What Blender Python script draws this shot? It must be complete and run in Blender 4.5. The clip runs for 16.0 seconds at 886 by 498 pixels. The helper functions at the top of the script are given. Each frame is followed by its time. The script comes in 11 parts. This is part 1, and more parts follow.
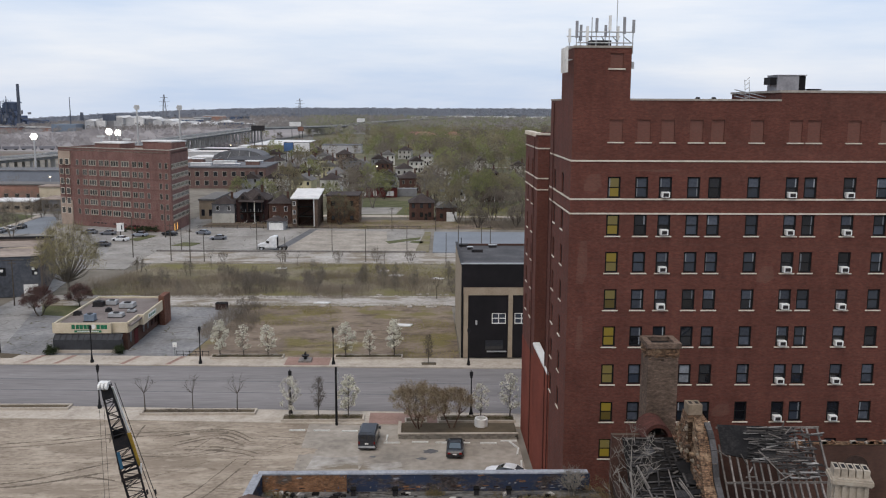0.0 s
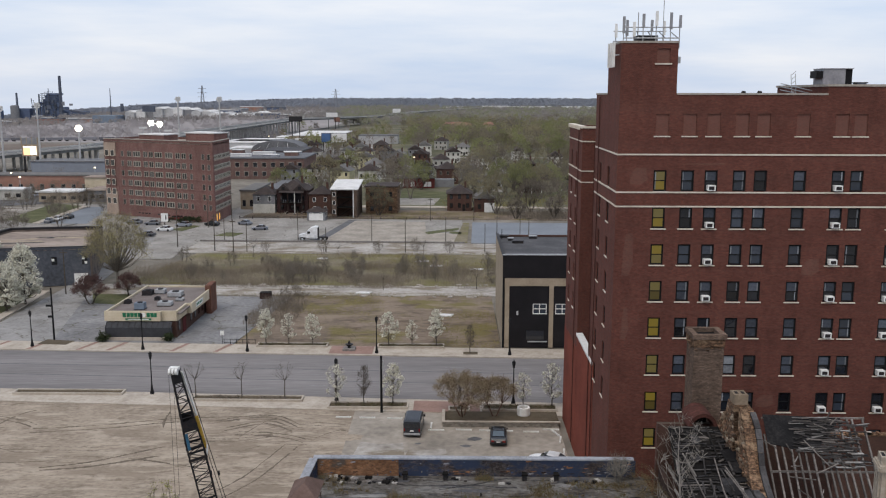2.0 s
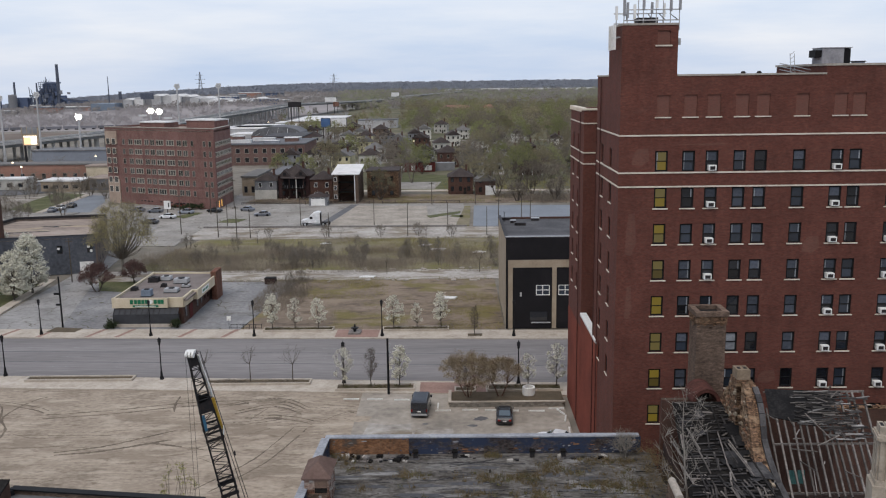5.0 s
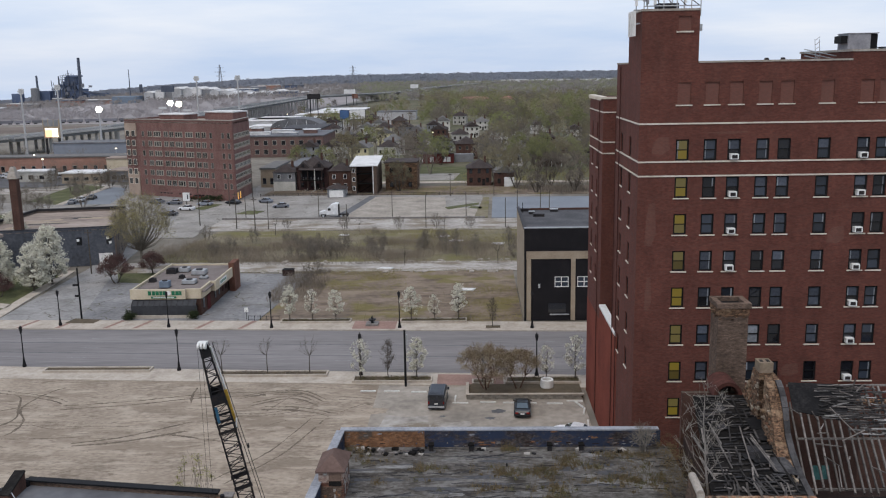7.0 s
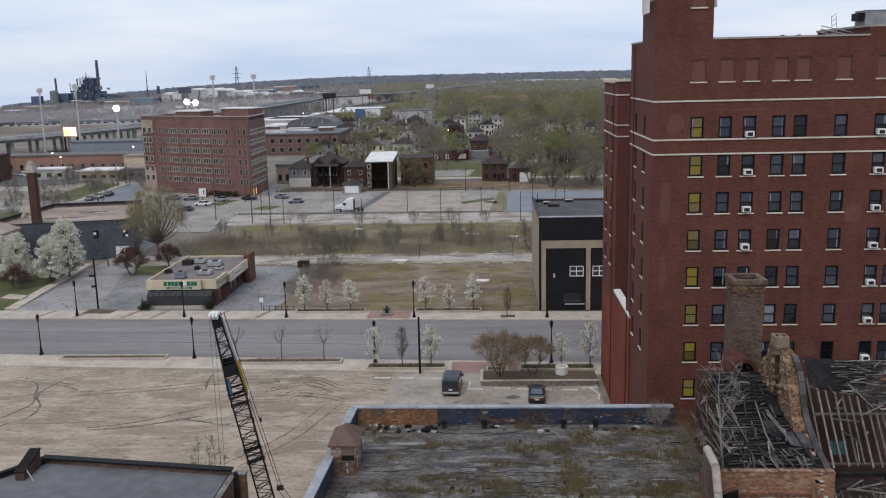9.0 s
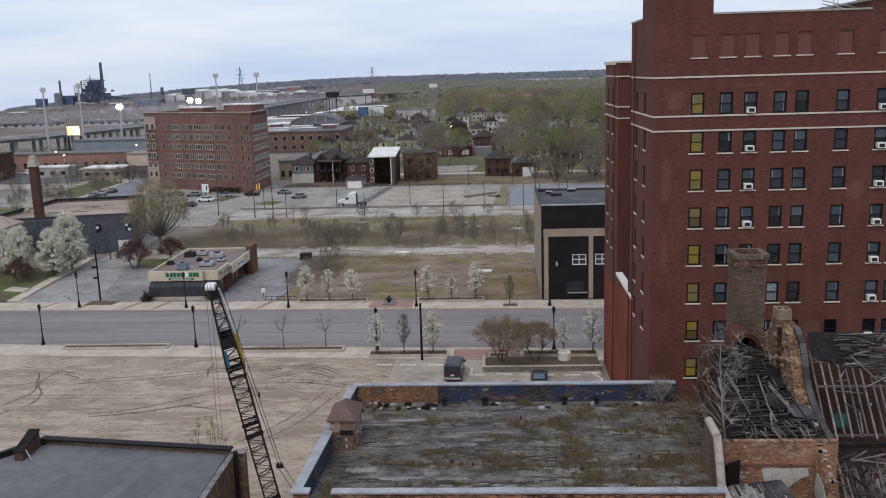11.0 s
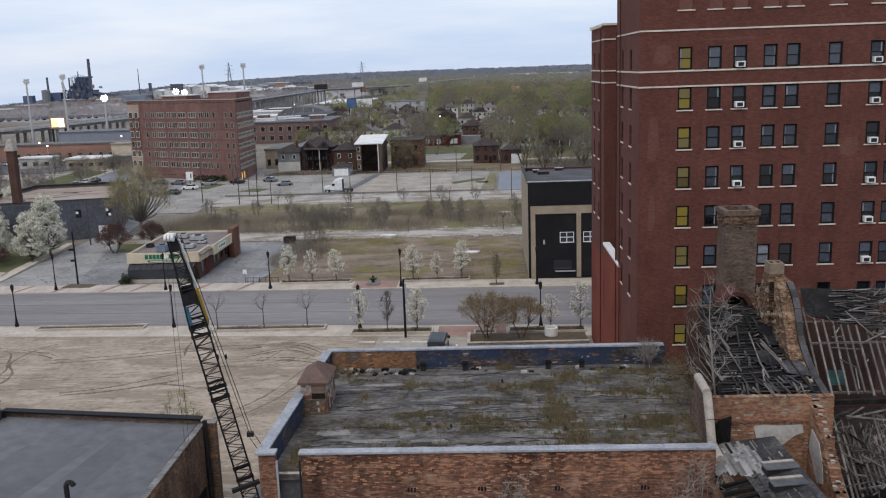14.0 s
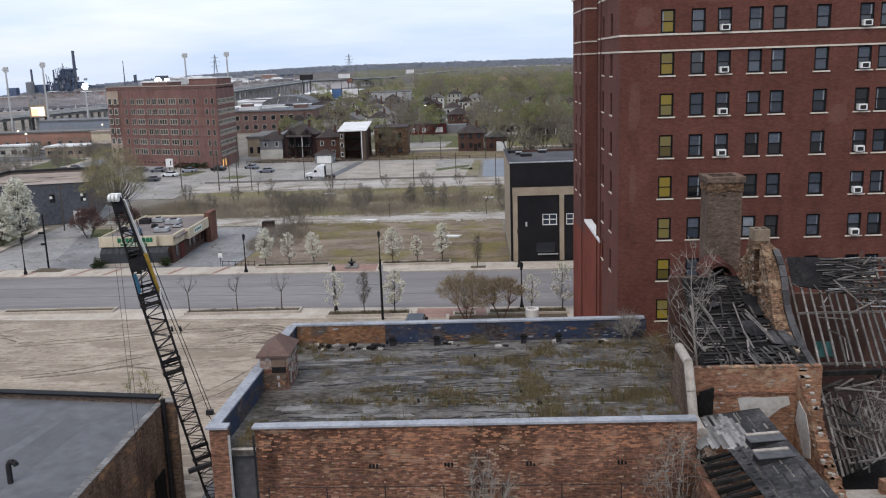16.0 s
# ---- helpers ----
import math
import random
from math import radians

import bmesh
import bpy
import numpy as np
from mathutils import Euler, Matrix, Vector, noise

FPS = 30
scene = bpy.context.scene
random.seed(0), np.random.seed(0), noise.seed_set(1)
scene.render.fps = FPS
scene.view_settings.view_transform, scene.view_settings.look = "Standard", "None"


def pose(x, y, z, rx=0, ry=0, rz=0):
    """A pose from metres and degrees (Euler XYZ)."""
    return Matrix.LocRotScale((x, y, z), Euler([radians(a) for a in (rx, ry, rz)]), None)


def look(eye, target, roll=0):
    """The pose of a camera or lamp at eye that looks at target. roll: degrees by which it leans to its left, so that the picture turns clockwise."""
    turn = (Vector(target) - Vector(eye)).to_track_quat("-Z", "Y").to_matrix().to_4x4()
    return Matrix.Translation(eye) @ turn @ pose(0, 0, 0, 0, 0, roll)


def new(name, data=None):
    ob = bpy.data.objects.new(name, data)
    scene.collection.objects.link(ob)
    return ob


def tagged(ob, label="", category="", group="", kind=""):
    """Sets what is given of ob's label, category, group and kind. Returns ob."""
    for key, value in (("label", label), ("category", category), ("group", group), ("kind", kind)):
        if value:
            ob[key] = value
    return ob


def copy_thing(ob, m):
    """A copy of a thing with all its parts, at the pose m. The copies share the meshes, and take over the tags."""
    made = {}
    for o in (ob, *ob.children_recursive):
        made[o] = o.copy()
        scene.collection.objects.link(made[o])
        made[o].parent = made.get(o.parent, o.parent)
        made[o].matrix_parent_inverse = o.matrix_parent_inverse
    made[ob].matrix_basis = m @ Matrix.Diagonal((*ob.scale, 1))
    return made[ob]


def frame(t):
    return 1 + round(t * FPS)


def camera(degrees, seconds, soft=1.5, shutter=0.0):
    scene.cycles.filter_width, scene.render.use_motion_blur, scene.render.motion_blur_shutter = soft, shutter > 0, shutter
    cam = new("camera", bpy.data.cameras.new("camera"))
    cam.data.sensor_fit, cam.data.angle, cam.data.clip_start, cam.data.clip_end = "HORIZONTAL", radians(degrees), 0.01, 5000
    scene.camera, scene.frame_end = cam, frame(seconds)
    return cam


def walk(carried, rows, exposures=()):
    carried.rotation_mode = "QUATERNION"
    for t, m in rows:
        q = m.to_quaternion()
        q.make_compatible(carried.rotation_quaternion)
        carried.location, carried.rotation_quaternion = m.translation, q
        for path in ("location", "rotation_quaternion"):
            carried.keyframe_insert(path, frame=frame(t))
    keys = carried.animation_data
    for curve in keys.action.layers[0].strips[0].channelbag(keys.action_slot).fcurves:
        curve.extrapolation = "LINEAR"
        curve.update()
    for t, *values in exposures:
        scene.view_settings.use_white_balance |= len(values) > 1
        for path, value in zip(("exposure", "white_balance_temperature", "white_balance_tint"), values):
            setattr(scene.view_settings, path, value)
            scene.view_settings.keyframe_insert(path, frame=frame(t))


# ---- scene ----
cam = camera(52.8, 16.0, soft=1.15)
PATH = [
    (0, (0.387, -0.617, 36.756), (0.438, 1.357, 36.438), 0.3),
    (0.5, (0.132, -0.865, 36.732), (0.146, 1.11, 36.418), 0.3),
    (1, (-0.203, -1.135, 36.788), (-0.196, 0.84, 36.469), 0.25),
    (1.5, (-0.427, -1.491, 36.987), (-0.436, 0.482, 36.657), 0.2),
    (2, (-0.72, -2.222, 37.146), (-0.746, -0.251, 36.806), 0.1),
    (2.5, (-0.923, -3.218, 37.266), (-0.958, -1.248, 36.923), -0.0),
    (3, (-1.021, -3.849, 37.174), (-1.041, -1.878, 36.835), -0.1),
    (3.5, (-1.14, -4.002, 37.053), (-1.143, -2.03, 36.716), -0.2),
    (4, (-1.129, -3.876, 37.152), (-1.133, -1.907, 36.802), -0.4),
    (6.5, (-0.978, -2.552, 37.324), (-1.044, -0.591, 36.933), -1.0),
    (7, (-0.901, -2.445, 36.991), (-0.972, -0.486, 36.598), -1.0),
    (7.5, (-0.899, -2.481, 36.582), (-0.981, -0.522, 36.187), -1.1),
    (8, (-0.853, -2.554, 36.209), (-0.953, -0.596, 35.813), -1.3),
    (8.5, (-0.764, -2.538, 35.784), (-0.87, -0.58, 35.391), -1.3),
    (10.8, (-0.427, -2.619, 33.62), (-0.544, -0.66, 33.233), -1.6),
    (11, (-0.379, -2.483, 33.533), (-0.496, -0.524, 33.144), -1.7),
    (11.5, (-0.321, -2.371, 33.072), (-0.437, -0.413, 32.681), -1.8),
    (12, (-0.262, -2.168, 32.583), (-0.368, -0.21, 32.187), -1.8),
    (12.5, (-0.162, -1.907, 32.037), (-0.266, 0.052, 31.648), -1.8),
    (13, (-0.025, -1.458, 31.474), (-0.126, 0.502, 31.089), -1.9),
    (13.5, (0.148, -0.909, 30.972), (0.048, 1.05, 30.582), -1.9),
    (14, (0.336, -0.295, 30.493), (0.238, 1.662, 30.095), -2.0),
    (14.5, (0.519, 0.366, 29.997), (0.423, 2.322, 29.593), -2.0),
    (15, (0.773, 1.131, 29.449), (0.687, 3.087, 29.041), -2.0),
    (15.5, (0.986, 1.776, 28.905), (0.912, 3.732, 28.491), -1.9),
    (16, (1.29, 2.234, 28.344), (1.218, 4.19, 27.931), -1.9),
]
walk(cam, [(t, look(eye, target, roll)) for t, eye, target, roll in PATH], [(0.0, 0.03, 6750, 12), (4.0, 0.0, 6750, 12), (7.0, 0.0, 6500, 12), (11.0, 0.0, 6500, 12), (12.5, 0.03, 6500, 12), (13.5, -0.01, 6500, 12), (14.5, 0.1, 6500, 12), (15.2, 0.04, 6500, 12), (16.0, 0.24, 6500, 12)])

# ---- world, sun, exposure ----
SUN_EL, SUN_AZ = 58.0, 200.0
world = bpy.data.worlds.new("overcast_sky")
scene.world = world
world.use_nodes = True
wn, wl = world.node_tree.nodes, world.node_tree.links
wn.clear()
w_out = wn.new("ShaderNodeOutputWorld")
w_bg = wn.new("ShaderNodeBackground")
w_sky = wn.new("ShaderNodeTexSky")
w_sky.sky_type = "NISHITA"
w_sky.sun_disc = False
w_sky.sun_elevation, w_sky.sun_rotation = radians(SUN_EL), radians(SUN_AZ)
w_sky.air_density, w_sky.dust_density = 1.0, 2.0
w_gain = wn.new("ShaderNodeMix")
w_gain.data_type, w_gain.blend_type = "RGBA", "MULTIPLY"
w_gain.inputs[0].default_value = 1.0
w_gain.inputs[7].default_value = (0.10, 0.10, 0.10, 1)
wl.new(w_sky.outputs[0], w_gain.inputs[6])
w_co = wn.new("ShaderNodeTexCoord")
w_map = wn.new("ShaderNodeMapping")
w_map.inputs["Scale"].default_value = (1.0, 1.0, 7.0)
wl.new(w_co.outputs["Generated"], w_map.inputs["Vector"])
w_noise = wn.new("ShaderNodeTexNoise")
w_noise.inputs["Scale"].default_value = 2.2
w_noise.inputs["Detail"].default_value = 7.0
w_noise.inputs["Roughness"].default_value = 0.55
wl.new(w_map.outputs[0], w_noise.inputs["Vector"])
w_ramp = wn.new("ShaderNodeValToRGB")
w_ramp.color_ramp.elements[0].position, w_ramp.color_ramp.elements[0].color = 0.36, (0.52, 0.65, 0.86, 1)
w_ramp.color_ramp.elements[1].position, w_ramp.color_ramp.elements[1].color = 0.66, (0.80, 0.85, 0.93, 1)
wl.new(w_noise.outputs[0], w_ramp.inputs[0])
w_mix = wn.new("ShaderNodeMix")
w_mix.data_type = "RGBA"
w_mix.inputs[0].default_value = 0.82
wl.new(w_gain.outputs[2], w_mix.inputs[6])
wl.new(w_ramp.outputs[0], w_mix.inputs[7])
wl.new(w_mix.outputs[2], w_bg.inputs["Color"])
w_bg.inputs["Strength"].default_value = 1.15
wl.new(w_bg.outputs[0], w_out.inputs["Surface"])

sun = new("sun", bpy.data.lights.new("sun", "SUN"))
sun.data.energy, sun.data.angle, sun.data.color = 1.4, radians(35), (1.0, 0.91, 0.80)
sun.matrix_world = look((0, 0, 0), (-math.sin(radians(SUN_AZ)) * math.cos(radians(SUN_EL)), -math.cos(radians(SUN_AZ)) * math.cos(radians(SUN_EL)), -math.sin(radians(SUN_EL))))

# ---- materials ----
def mat(name, base, dark=None, light=None, rough=0.9, metal=0.0, scale=0.6, fine=9.0, bump=0.15, stretch=(1, 1, 1), rnd=0.0, spec=0.12, amount=1.0):
    """Two scales of noise between three tones, with fine relief."""
    m = bpy.data.materials.new(name)
    m.use_nodes = True
    n, l = m.node_tree.nodes, m.node_tree.links
    b = n["Principled BSDF"]
    dark = dark or tuple(c * 0.62 for c in base)
    light = light or tuple(min(1, c * 1.3) for c in base)
    co = n.new("ShaderNodeTexCoord")
    mp = n.new("ShaderNodeMapping")
    mp.inputs["Scale"].default_value = stretch
    l.new(co.outputs["Object"], mp.inputs["Vector"])
    n1 = n.new("ShaderNodeTexNoise")
    n1.inputs["Scale"].default_value, n1.inputs["Detail"].default_value = scale, 6
    n2 = n.new("ShaderNodeTexNoise")
    n2.inputs["Scale"].default_value, n2.inputs["Detail"].default_value = fine, 5
    l.new(mp.outputs[0], n1.inputs["Vector"])
    l.new(mp.outputs[0], n2.inputs["Vector"])
    r = n.new("ShaderNodeValToRGB")
    e = r.color_ramp.elements
    e[0].position, e[0].color = 0.5 - 0.22 / amount, (*dark, 1)
    e[1].position, e[1].color = 0.5 + 0.22 / amount, (*light, 1)
    mid = r.color_ramp.elements.new(0.5)
    mid.color = (*base, 1)
    mx = n.new("ShaderNodeMix")
    mx.inputs[0].default_value = 0.42
    l.new(n1.outputs[0], mx.inputs[2])
    l.new(n2.outputs[0], mx.inputs[3])
    l.new(mx.outputs[0], r.inputs[0])
    col = r.outputs[0]
    if rnd:
        oi = n.new("ShaderNodeObjectInfo")
        mr = n.new("ShaderNodeMapRange")
        mr.inputs[3].default_value, mr.inputs[4].default_value = 1 - rnd, 1 + rnd
        l.new(oi.outputs["Random"], mr.inputs[0])
        hv = n.new("ShaderNodeHueSaturation")
        l.new(mr.outputs[0], hv.inputs["Value"])
        l.new(col, hv.inputs["Color"])
        col = hv.outputs[0]
    l.new(col, b.inputs["Base Color"])
    b.inputs["Roughness"].default_value, b.inputs["Metallic"].default_value = rough, metal
    b.inputs["Specular IOR Level"].default_value = spec
    if bump:
        bp = n.new("ShaderNodeBump")
        bp.inputs["Strength"].default_value, bp.inputs["Distance"].default_value = bump, 0.05
        l.new(n2.outputs[0], bp.inputs["Height"])
        l.new(bp.outputs[0], b.inputs["Normal"])
    return m


def brick_mat(name, a, b2, mortar, size=(0.21, 0.075), patch=None, patch_at=0.6, worn=0.0, streak=0.35):
    """Running-bond brick laid by the wall's own length and height, with weathering in large patches and streaks."""
    m = bpy.data.materials.new(name)
    m.use_nodes = True
    n, l = m.node_tree.nodes, m.node_tree.links
    p = n["Principled BSDF"]
    co = n.new("ShaderNodeTexCoord")
    sp = n.new("ShaderNodeSeparateXYZ")
    l.new(co.outputs["Object"], sp.inputs[0])
    ad = n.new("ShaderNodeMath")
    l.new(sp.outputs[0], ad.inputs[0])
    l.new(sp.outputs[1], ad.inputs[1])
    cb = n.new("ShaderNodeCombineXYZ")
    l.new(ad.outputs[0], cb.inputs[0])
    l.new(sp.outputs[2], cb.inputs[1])
    br = n.new("ShaderNodeTexBrick")
    br.inputs["Scale"].default_value = 1.0
    br.inputs["Brick Width"].default_value, br.inputs["Row Height"].default_value = size
    br.inputs["Mortar Size"].default_value = 0.008
    br.inputs["Color1"].default_value, br.inputs["Color2"].default_value = (*a, 1), (*b2, 1)
    br.inputs["Mortar"].default_value = (*mortar, 1)
    l.new(cb.outputs[0], br.inputs["Vector"])
    big = n.new("ShaderNodeTexNoise")
    big.inputs["Scale"].default_value, big.inputs["Detail"].default_value = 0.3, 9
    l.new(co.outputs["Object"], big.inputs["Vector"])
    mp = n.new("ShaderNodeMapping")
    mp.inputs["Scale"].default_value = (1.0, 1.0, 0.3)
    l.new(co.outputs["Object"], mp.inputs["Vector"])
    st = n.new("ShaderNodeTexNoise")
    st.inputs["Scale"].default_value, st.inputs["Detail"].default_value = 1.0, 6
    l.new(mp.outputs[0], st.inputs["Vector"])
    mr = n.new("ShaderNodeMapRange")
    mr.inputs[1].default_value, mr.inputs[2].default_value = 0.3, 0.7
    mr.inputs[3].default_value, mr.inputs[4].default_value = 1 - streak, 1 + streak * 0.6
    mm = n.new("ShaderNodeMix")
    mm.inputs[0].default_value = 0.5
    l.new(big.outputs[0], mm.inputs[2])
    l.new(st.outputs[0], mm.inputs[3])
    l.new(mm.outputs[0], mr.inputs[0])
    hv = n.new("ShaderNodeHueSaturation")
    l.new(br.outputs["Color"], hv.inputs["Color"])
    l.new(mr.outputs[0], hv.inputs["Value"])
    col = hv.outputs[0]
    if worn:
        gm = n.new("ShaderNodeMapping")
        gm.inputs["Scale"].default_value = (2.6, 2.6, 6.0)
        l.new(co.outputs["Object"], gm.inputs["Vector"])
        gn = n.new("ShaderNodeTexNoise")
        gn.inputs["Scale"].default_value, gn.inputs["Detail"].default_value = 1.3, 9
        gn.inputs["Roughness"].default_value = 0.72
        l.new(gm.outputs[0], gn.inputs["Vector"])
        gr = n.new("ShaderNodeMapRange")
        gr.inputs[1].default_value, gr.inputs[2].default_value = 0.36, 0.62
        gr.inputs[3].default_value, gr.inputs[4].default_value = 1 - 0.85 * worn, 1.25
        l.new(gn.outputs[0], gr.inputs[0])
        h2 = n.new("ShaderNodeHueSaturation")
        l.new(col, h2.inputs["Color"])
        l.new(gr.outputs[0], h2.inputs["Value"])
        col = h2.outputs[0]
    if patch:
        rp = n.new("ShaderNodeTexNoise")
        rp.inputs["Scale"].default_value, rp.inputs["Detail"].default_value = 0.7, 10
        rp.inputs["Roughness"].default_value = 0.7
        mpp = n.new("ShaderNodeMapping")
        mpp.inputs["Location"].default_value = (3.1, 7.7, 1.3)
        mpp.inputs["Scale"].default_value = (0.8, 0.8, 1.6)
        l.new(co.outputs["Object"], mpp.inputs["Vector"])
        l.new(mpp.outputs[0], rp.inputs["Vector"])
        cr = n.new("ShaderNodeValToRGB")
        cr.color_ramp.elements[0].position, cr.color_ramp.elements[1].position = patch_at - 0.05, patch_at + 0.06
        l.new(rp.outputs[0], cr.inputs[0])
        mx = n.new("ShaderNodeMix")
        mx.data_type = "RGBA"
        l.new(cr.outputs[0], mx.inputs[0])
        l.new(col, mx.inputs[6])
        mx.inputs[7].default_value = (*patch, 1)
        col = mx.outputs[2]
    l.new(col, p.inputs["Base Color"])
    p.inputs["Roughness"].default_value = 0.9
    p.inputs["Specular IOR Level"].default_value = 0.2
    bp = n.new("ShaderNodeBump")
    bp.inputs["Strength"].default_value, bp.inputs["Distance"].default_value = 0.4 + worn, 0.02 + 0.05 * worn
    l.new(br.outputs["Fac"], bp.inputs["Height"])
    bp.invert = True
    l.new(bp.outputs[0], p.inputs["Normal"])
    return m


def glow(name, col, strength):
    m = bpy.data.materials.new(name)
    m.use_nodes = True
    b = m.node_tree.nodes["Principled BSDF"]
    b.inputs["Base Color"].default_value = (*[c * 0.15 for c in col], 1)
    b.inputs["Emission Color"].default_value = (*col, 1)
    b.inputs["Emission Strength"].default_value = strength
    return m


def glass_mat(name, col, rough=0.06):
    m = bpy.data.materials.new(name)
    m.use_nodes = True
    n, l = m.node_tree.nodes, m.node_tree.links
    b = n["Principled BSDF"]
    b.inputs["Base Color"].default_value = (*col, 1)
    b.inputs["Roughness"].default_value = rough
    b.inputs["Specular IOR Level"].default_value = 0.6
    b.inputs["Coat Weight"].default_value = 0.5
    oi = n.new("ShaderNodeObjectInfo")
    mr = n.new("ShaderNodeMapRange")
    mr.inputs[3].default_value, mr.inputs[4].default_value = 0.5, 1.7
    l.new(oi.outputs["Random"], mr.inputs[0])
    hv = n.new("ShaderNodeHueSaturation")
    hv.inputs["Color"].default_value = (*col, 1)
    l.new(mr.outputs[0], hv.inputs["Value"])
    l.new(hv.outputs[0], b.inputs["Base Color"])
    return m


def overlaid(m, col, scale, lo, hi, amount=1.0, stretch=(1, 1, 1), seed=0.0):
    """Lay soft-edged blotches of a second colour over a ground material."""
    n, l = m.node_tree.nodes, m.node_tree.links
    b = n["Principled BSDF"]
    src = b.inputs["Base Color"].links[0].from_socket
    co = n.new("ShaderNodeTexCoord")
    mp = n.new("ShaderNodeMapping")
    mp.inputs["Scale"].default_value = stretch
    mp.inputs["Location"].default_value = (seed, seed * 0.7, 0)
    l.new(co.outputs["Object"], mp.inputs["Vector"])
    t = n.new("ShaderNodeTexNoise")
    t.inputs["Scale"].default_value, t.inputs["Detail"].default_value, t.inputs["Roughness"].default_value = scale, 7, 0.62
    l.new(mp.outputs[0], t.inputs["Vector"])
    r = n.new("ShaderNodeMapRange")
    r.inputs[1].default_value, r.inputs[2].default_value, r.inputs[4].default_value = lo, hi, amount
    l.new(t.outputs[0], r.inputs[0])
    x = n.new("ShaderNodeMix")
    x.data_type = "RGBA"
    x.inputs[7].default_value = (*col, 1)
    l.new(r.outputs[0], x.inputs[0])
    l.new(src, x.inputs[6])
    l.new(x.outputs[2], b.inputs["Base Color"])


def cracked(m, col, scale, width, warp=1.2):
    """Open a wandering net of filled cracks in a paved surface."""
    n, l = m.node_tree.nodes, m.node_tree.links
    b = n["Principled BSDF"]
    src = b.inputs["Base Color"].links[0].from_socket
    co = n.new("ShaderNodeTexCoord")
    t = n.new("ShaderNodeTexNoise")
    t.inputs["Scale"].default_value, t.inputs["Detail"].default_value = scale * 1.5, 5
    l.new(co.outputs["Object"], t.inputs["Vector"])
    a = n.new("ShaderNodeVectorMath")
    a.operation = "MULTIPLY_ADD"
    a.inputs[1].default_value = (warp / scale * 0.5,) * 3
    l.new(t.outputs["Color"], a.inputs[0])
    l.new(co.outputs["Object"], a.inputs[2])
    v = n.new("ShaderNodeTexVoronoi")
    v.feature = "DISTANCE_TO_EDGE"
    v.inputs["Scale"].default_value = scale
    l.new(a.outputs[0], v.inputs["Vector"])
    r = n.new("ShaderNodeMapRange")
    r.inputs[1].default_value, r.inputs[2].default_value, r.inputs[3].default_value, r.inputs[4].default_value = width * 0.4, width, 1.0, 0.0
    l.new(v.outputs[0], r.inputs[0])
    g = n.new("ShaderNodeMath")
    g.operation = "MULTIPLY"
    l.new(r.outputs[0], g.inputs[0])
    w = n.new("ShaderNodeMapRange")
    w.inputs[1].default_value, w.inputs[2].default_value = 0.42, 0.56
    l.new(t.outputs[0], w.inputs[0])
    l.new(w.outputs[0], g.inputs[1])
    x = n.new("ShaderNodeMix")
    x.data_type = "RGBA"
    x.inputs[7].default_value = (*col, 1)
    l.new(g.outputs[0], x.inputs[0])
    l.new(src, x.inputs[6])
    l.new(x.outputs[2], b.inputs["Base Color"])


M = {}
M["hotel"] = brick_mat("hotel_brick", (0.140, 0.0475, 0.0345), (0.10, 0.0355, 0.0265), (0.110, 0.059, 0.048), streak=0.25, worn=0.15)
M["hotel_fill"] = brick_mat("hotel_infill_brick", (0.185, 0.078, 0.06), (0.15, 0.064, 0.05), (0.15, 0.088, 0.072), streak=0.15)
M["hotel_paint"] = mat("painted_red_brick", (0.185, 0.05, 0.033), (0.125, 0.036, 0.026), (0.23, 0.066, 0.044), scale=0.3, fine=3, amount=1.2)
M["limestone"] = mat("limestone", (0.58, 0.52, 0.44), (0.42, 0.365, 0.30), (0.68, 0.63, 0.55), scale=1.5)
M["church_brick"] = brick_mat("worn_church_brick", (0.36, 0.172, 0.104), (0.185, 0.095, 0.066), (0.16, 0.11, 0.084), size=(0.24, 0.082), patch=(0.35, 0.22, 0.148), patch_at=0.6, worn=0.7, streak=0.8)
M["tan_brick"] = brick_mat("tan_brick", (0.20, 0.14, 0.105), (0.125, 0.085, 0.065), (0.105, 0.085, 0.07), size=(0.22, 0.08), worn=0.5, streak=0.5)
M["rubble"] = brick_mat("rubble_brick", (0.33, 0.195, 0.115), (0.15, 0.09, 0.058), (0.085, 0.06, 0.045), size=(0.18, 0.09), patch=(0.36, 0.25, 0.16), patch_at=0.57, worn=1.0, streak=0.4)
M["med_brick"] = brick_mat("clinic_brick", (0.20, 0.103, 0.089), (0.16, 0.082, 0.072), (0.20, 0.136, 0.12), streak=0.35)
M["sill_tan"] = mat("tan_sill_course", (0.33, 0.255, 0.205), (0.25, 0.19, 0.15), (0.40, 0.32, 0.26), scale=0.6, fine=3)
M["brown_brick"] = brick_mat("brown_brick", (0.095, 0.046, 0.035), (0.07, 0.035, 0.028), (0.09, 0.065, 0.05), streak=0.4)
M["asphalt"] = mat("asphalt", (0.192, 0.180, 0.178), (0.133, 0.125, 0.124), (0.253, 0.239, 0.234), scale=0.10, fine=1.6, stretch=(0.16, 1.9, 1), bump=0.05, rough=0.9, amount=1.3)
M["lot_asphalt"] = mat("old_asphalt", (0.27, 0.255, 0.235), (0.175, 0.165, 0.152), (0.36, 0.342, 0.315), scale=0.14, fine=1.4, bump=0.08, amount=1.3)
M["blue_asphalt"] = mat("blue_asphalt", (0.19, 0.21, 0.235), (0.155, 0.17, 0.19), (0.23, 0.245, 0.265), scale=0.1, fine=1.2, bump=0.05)
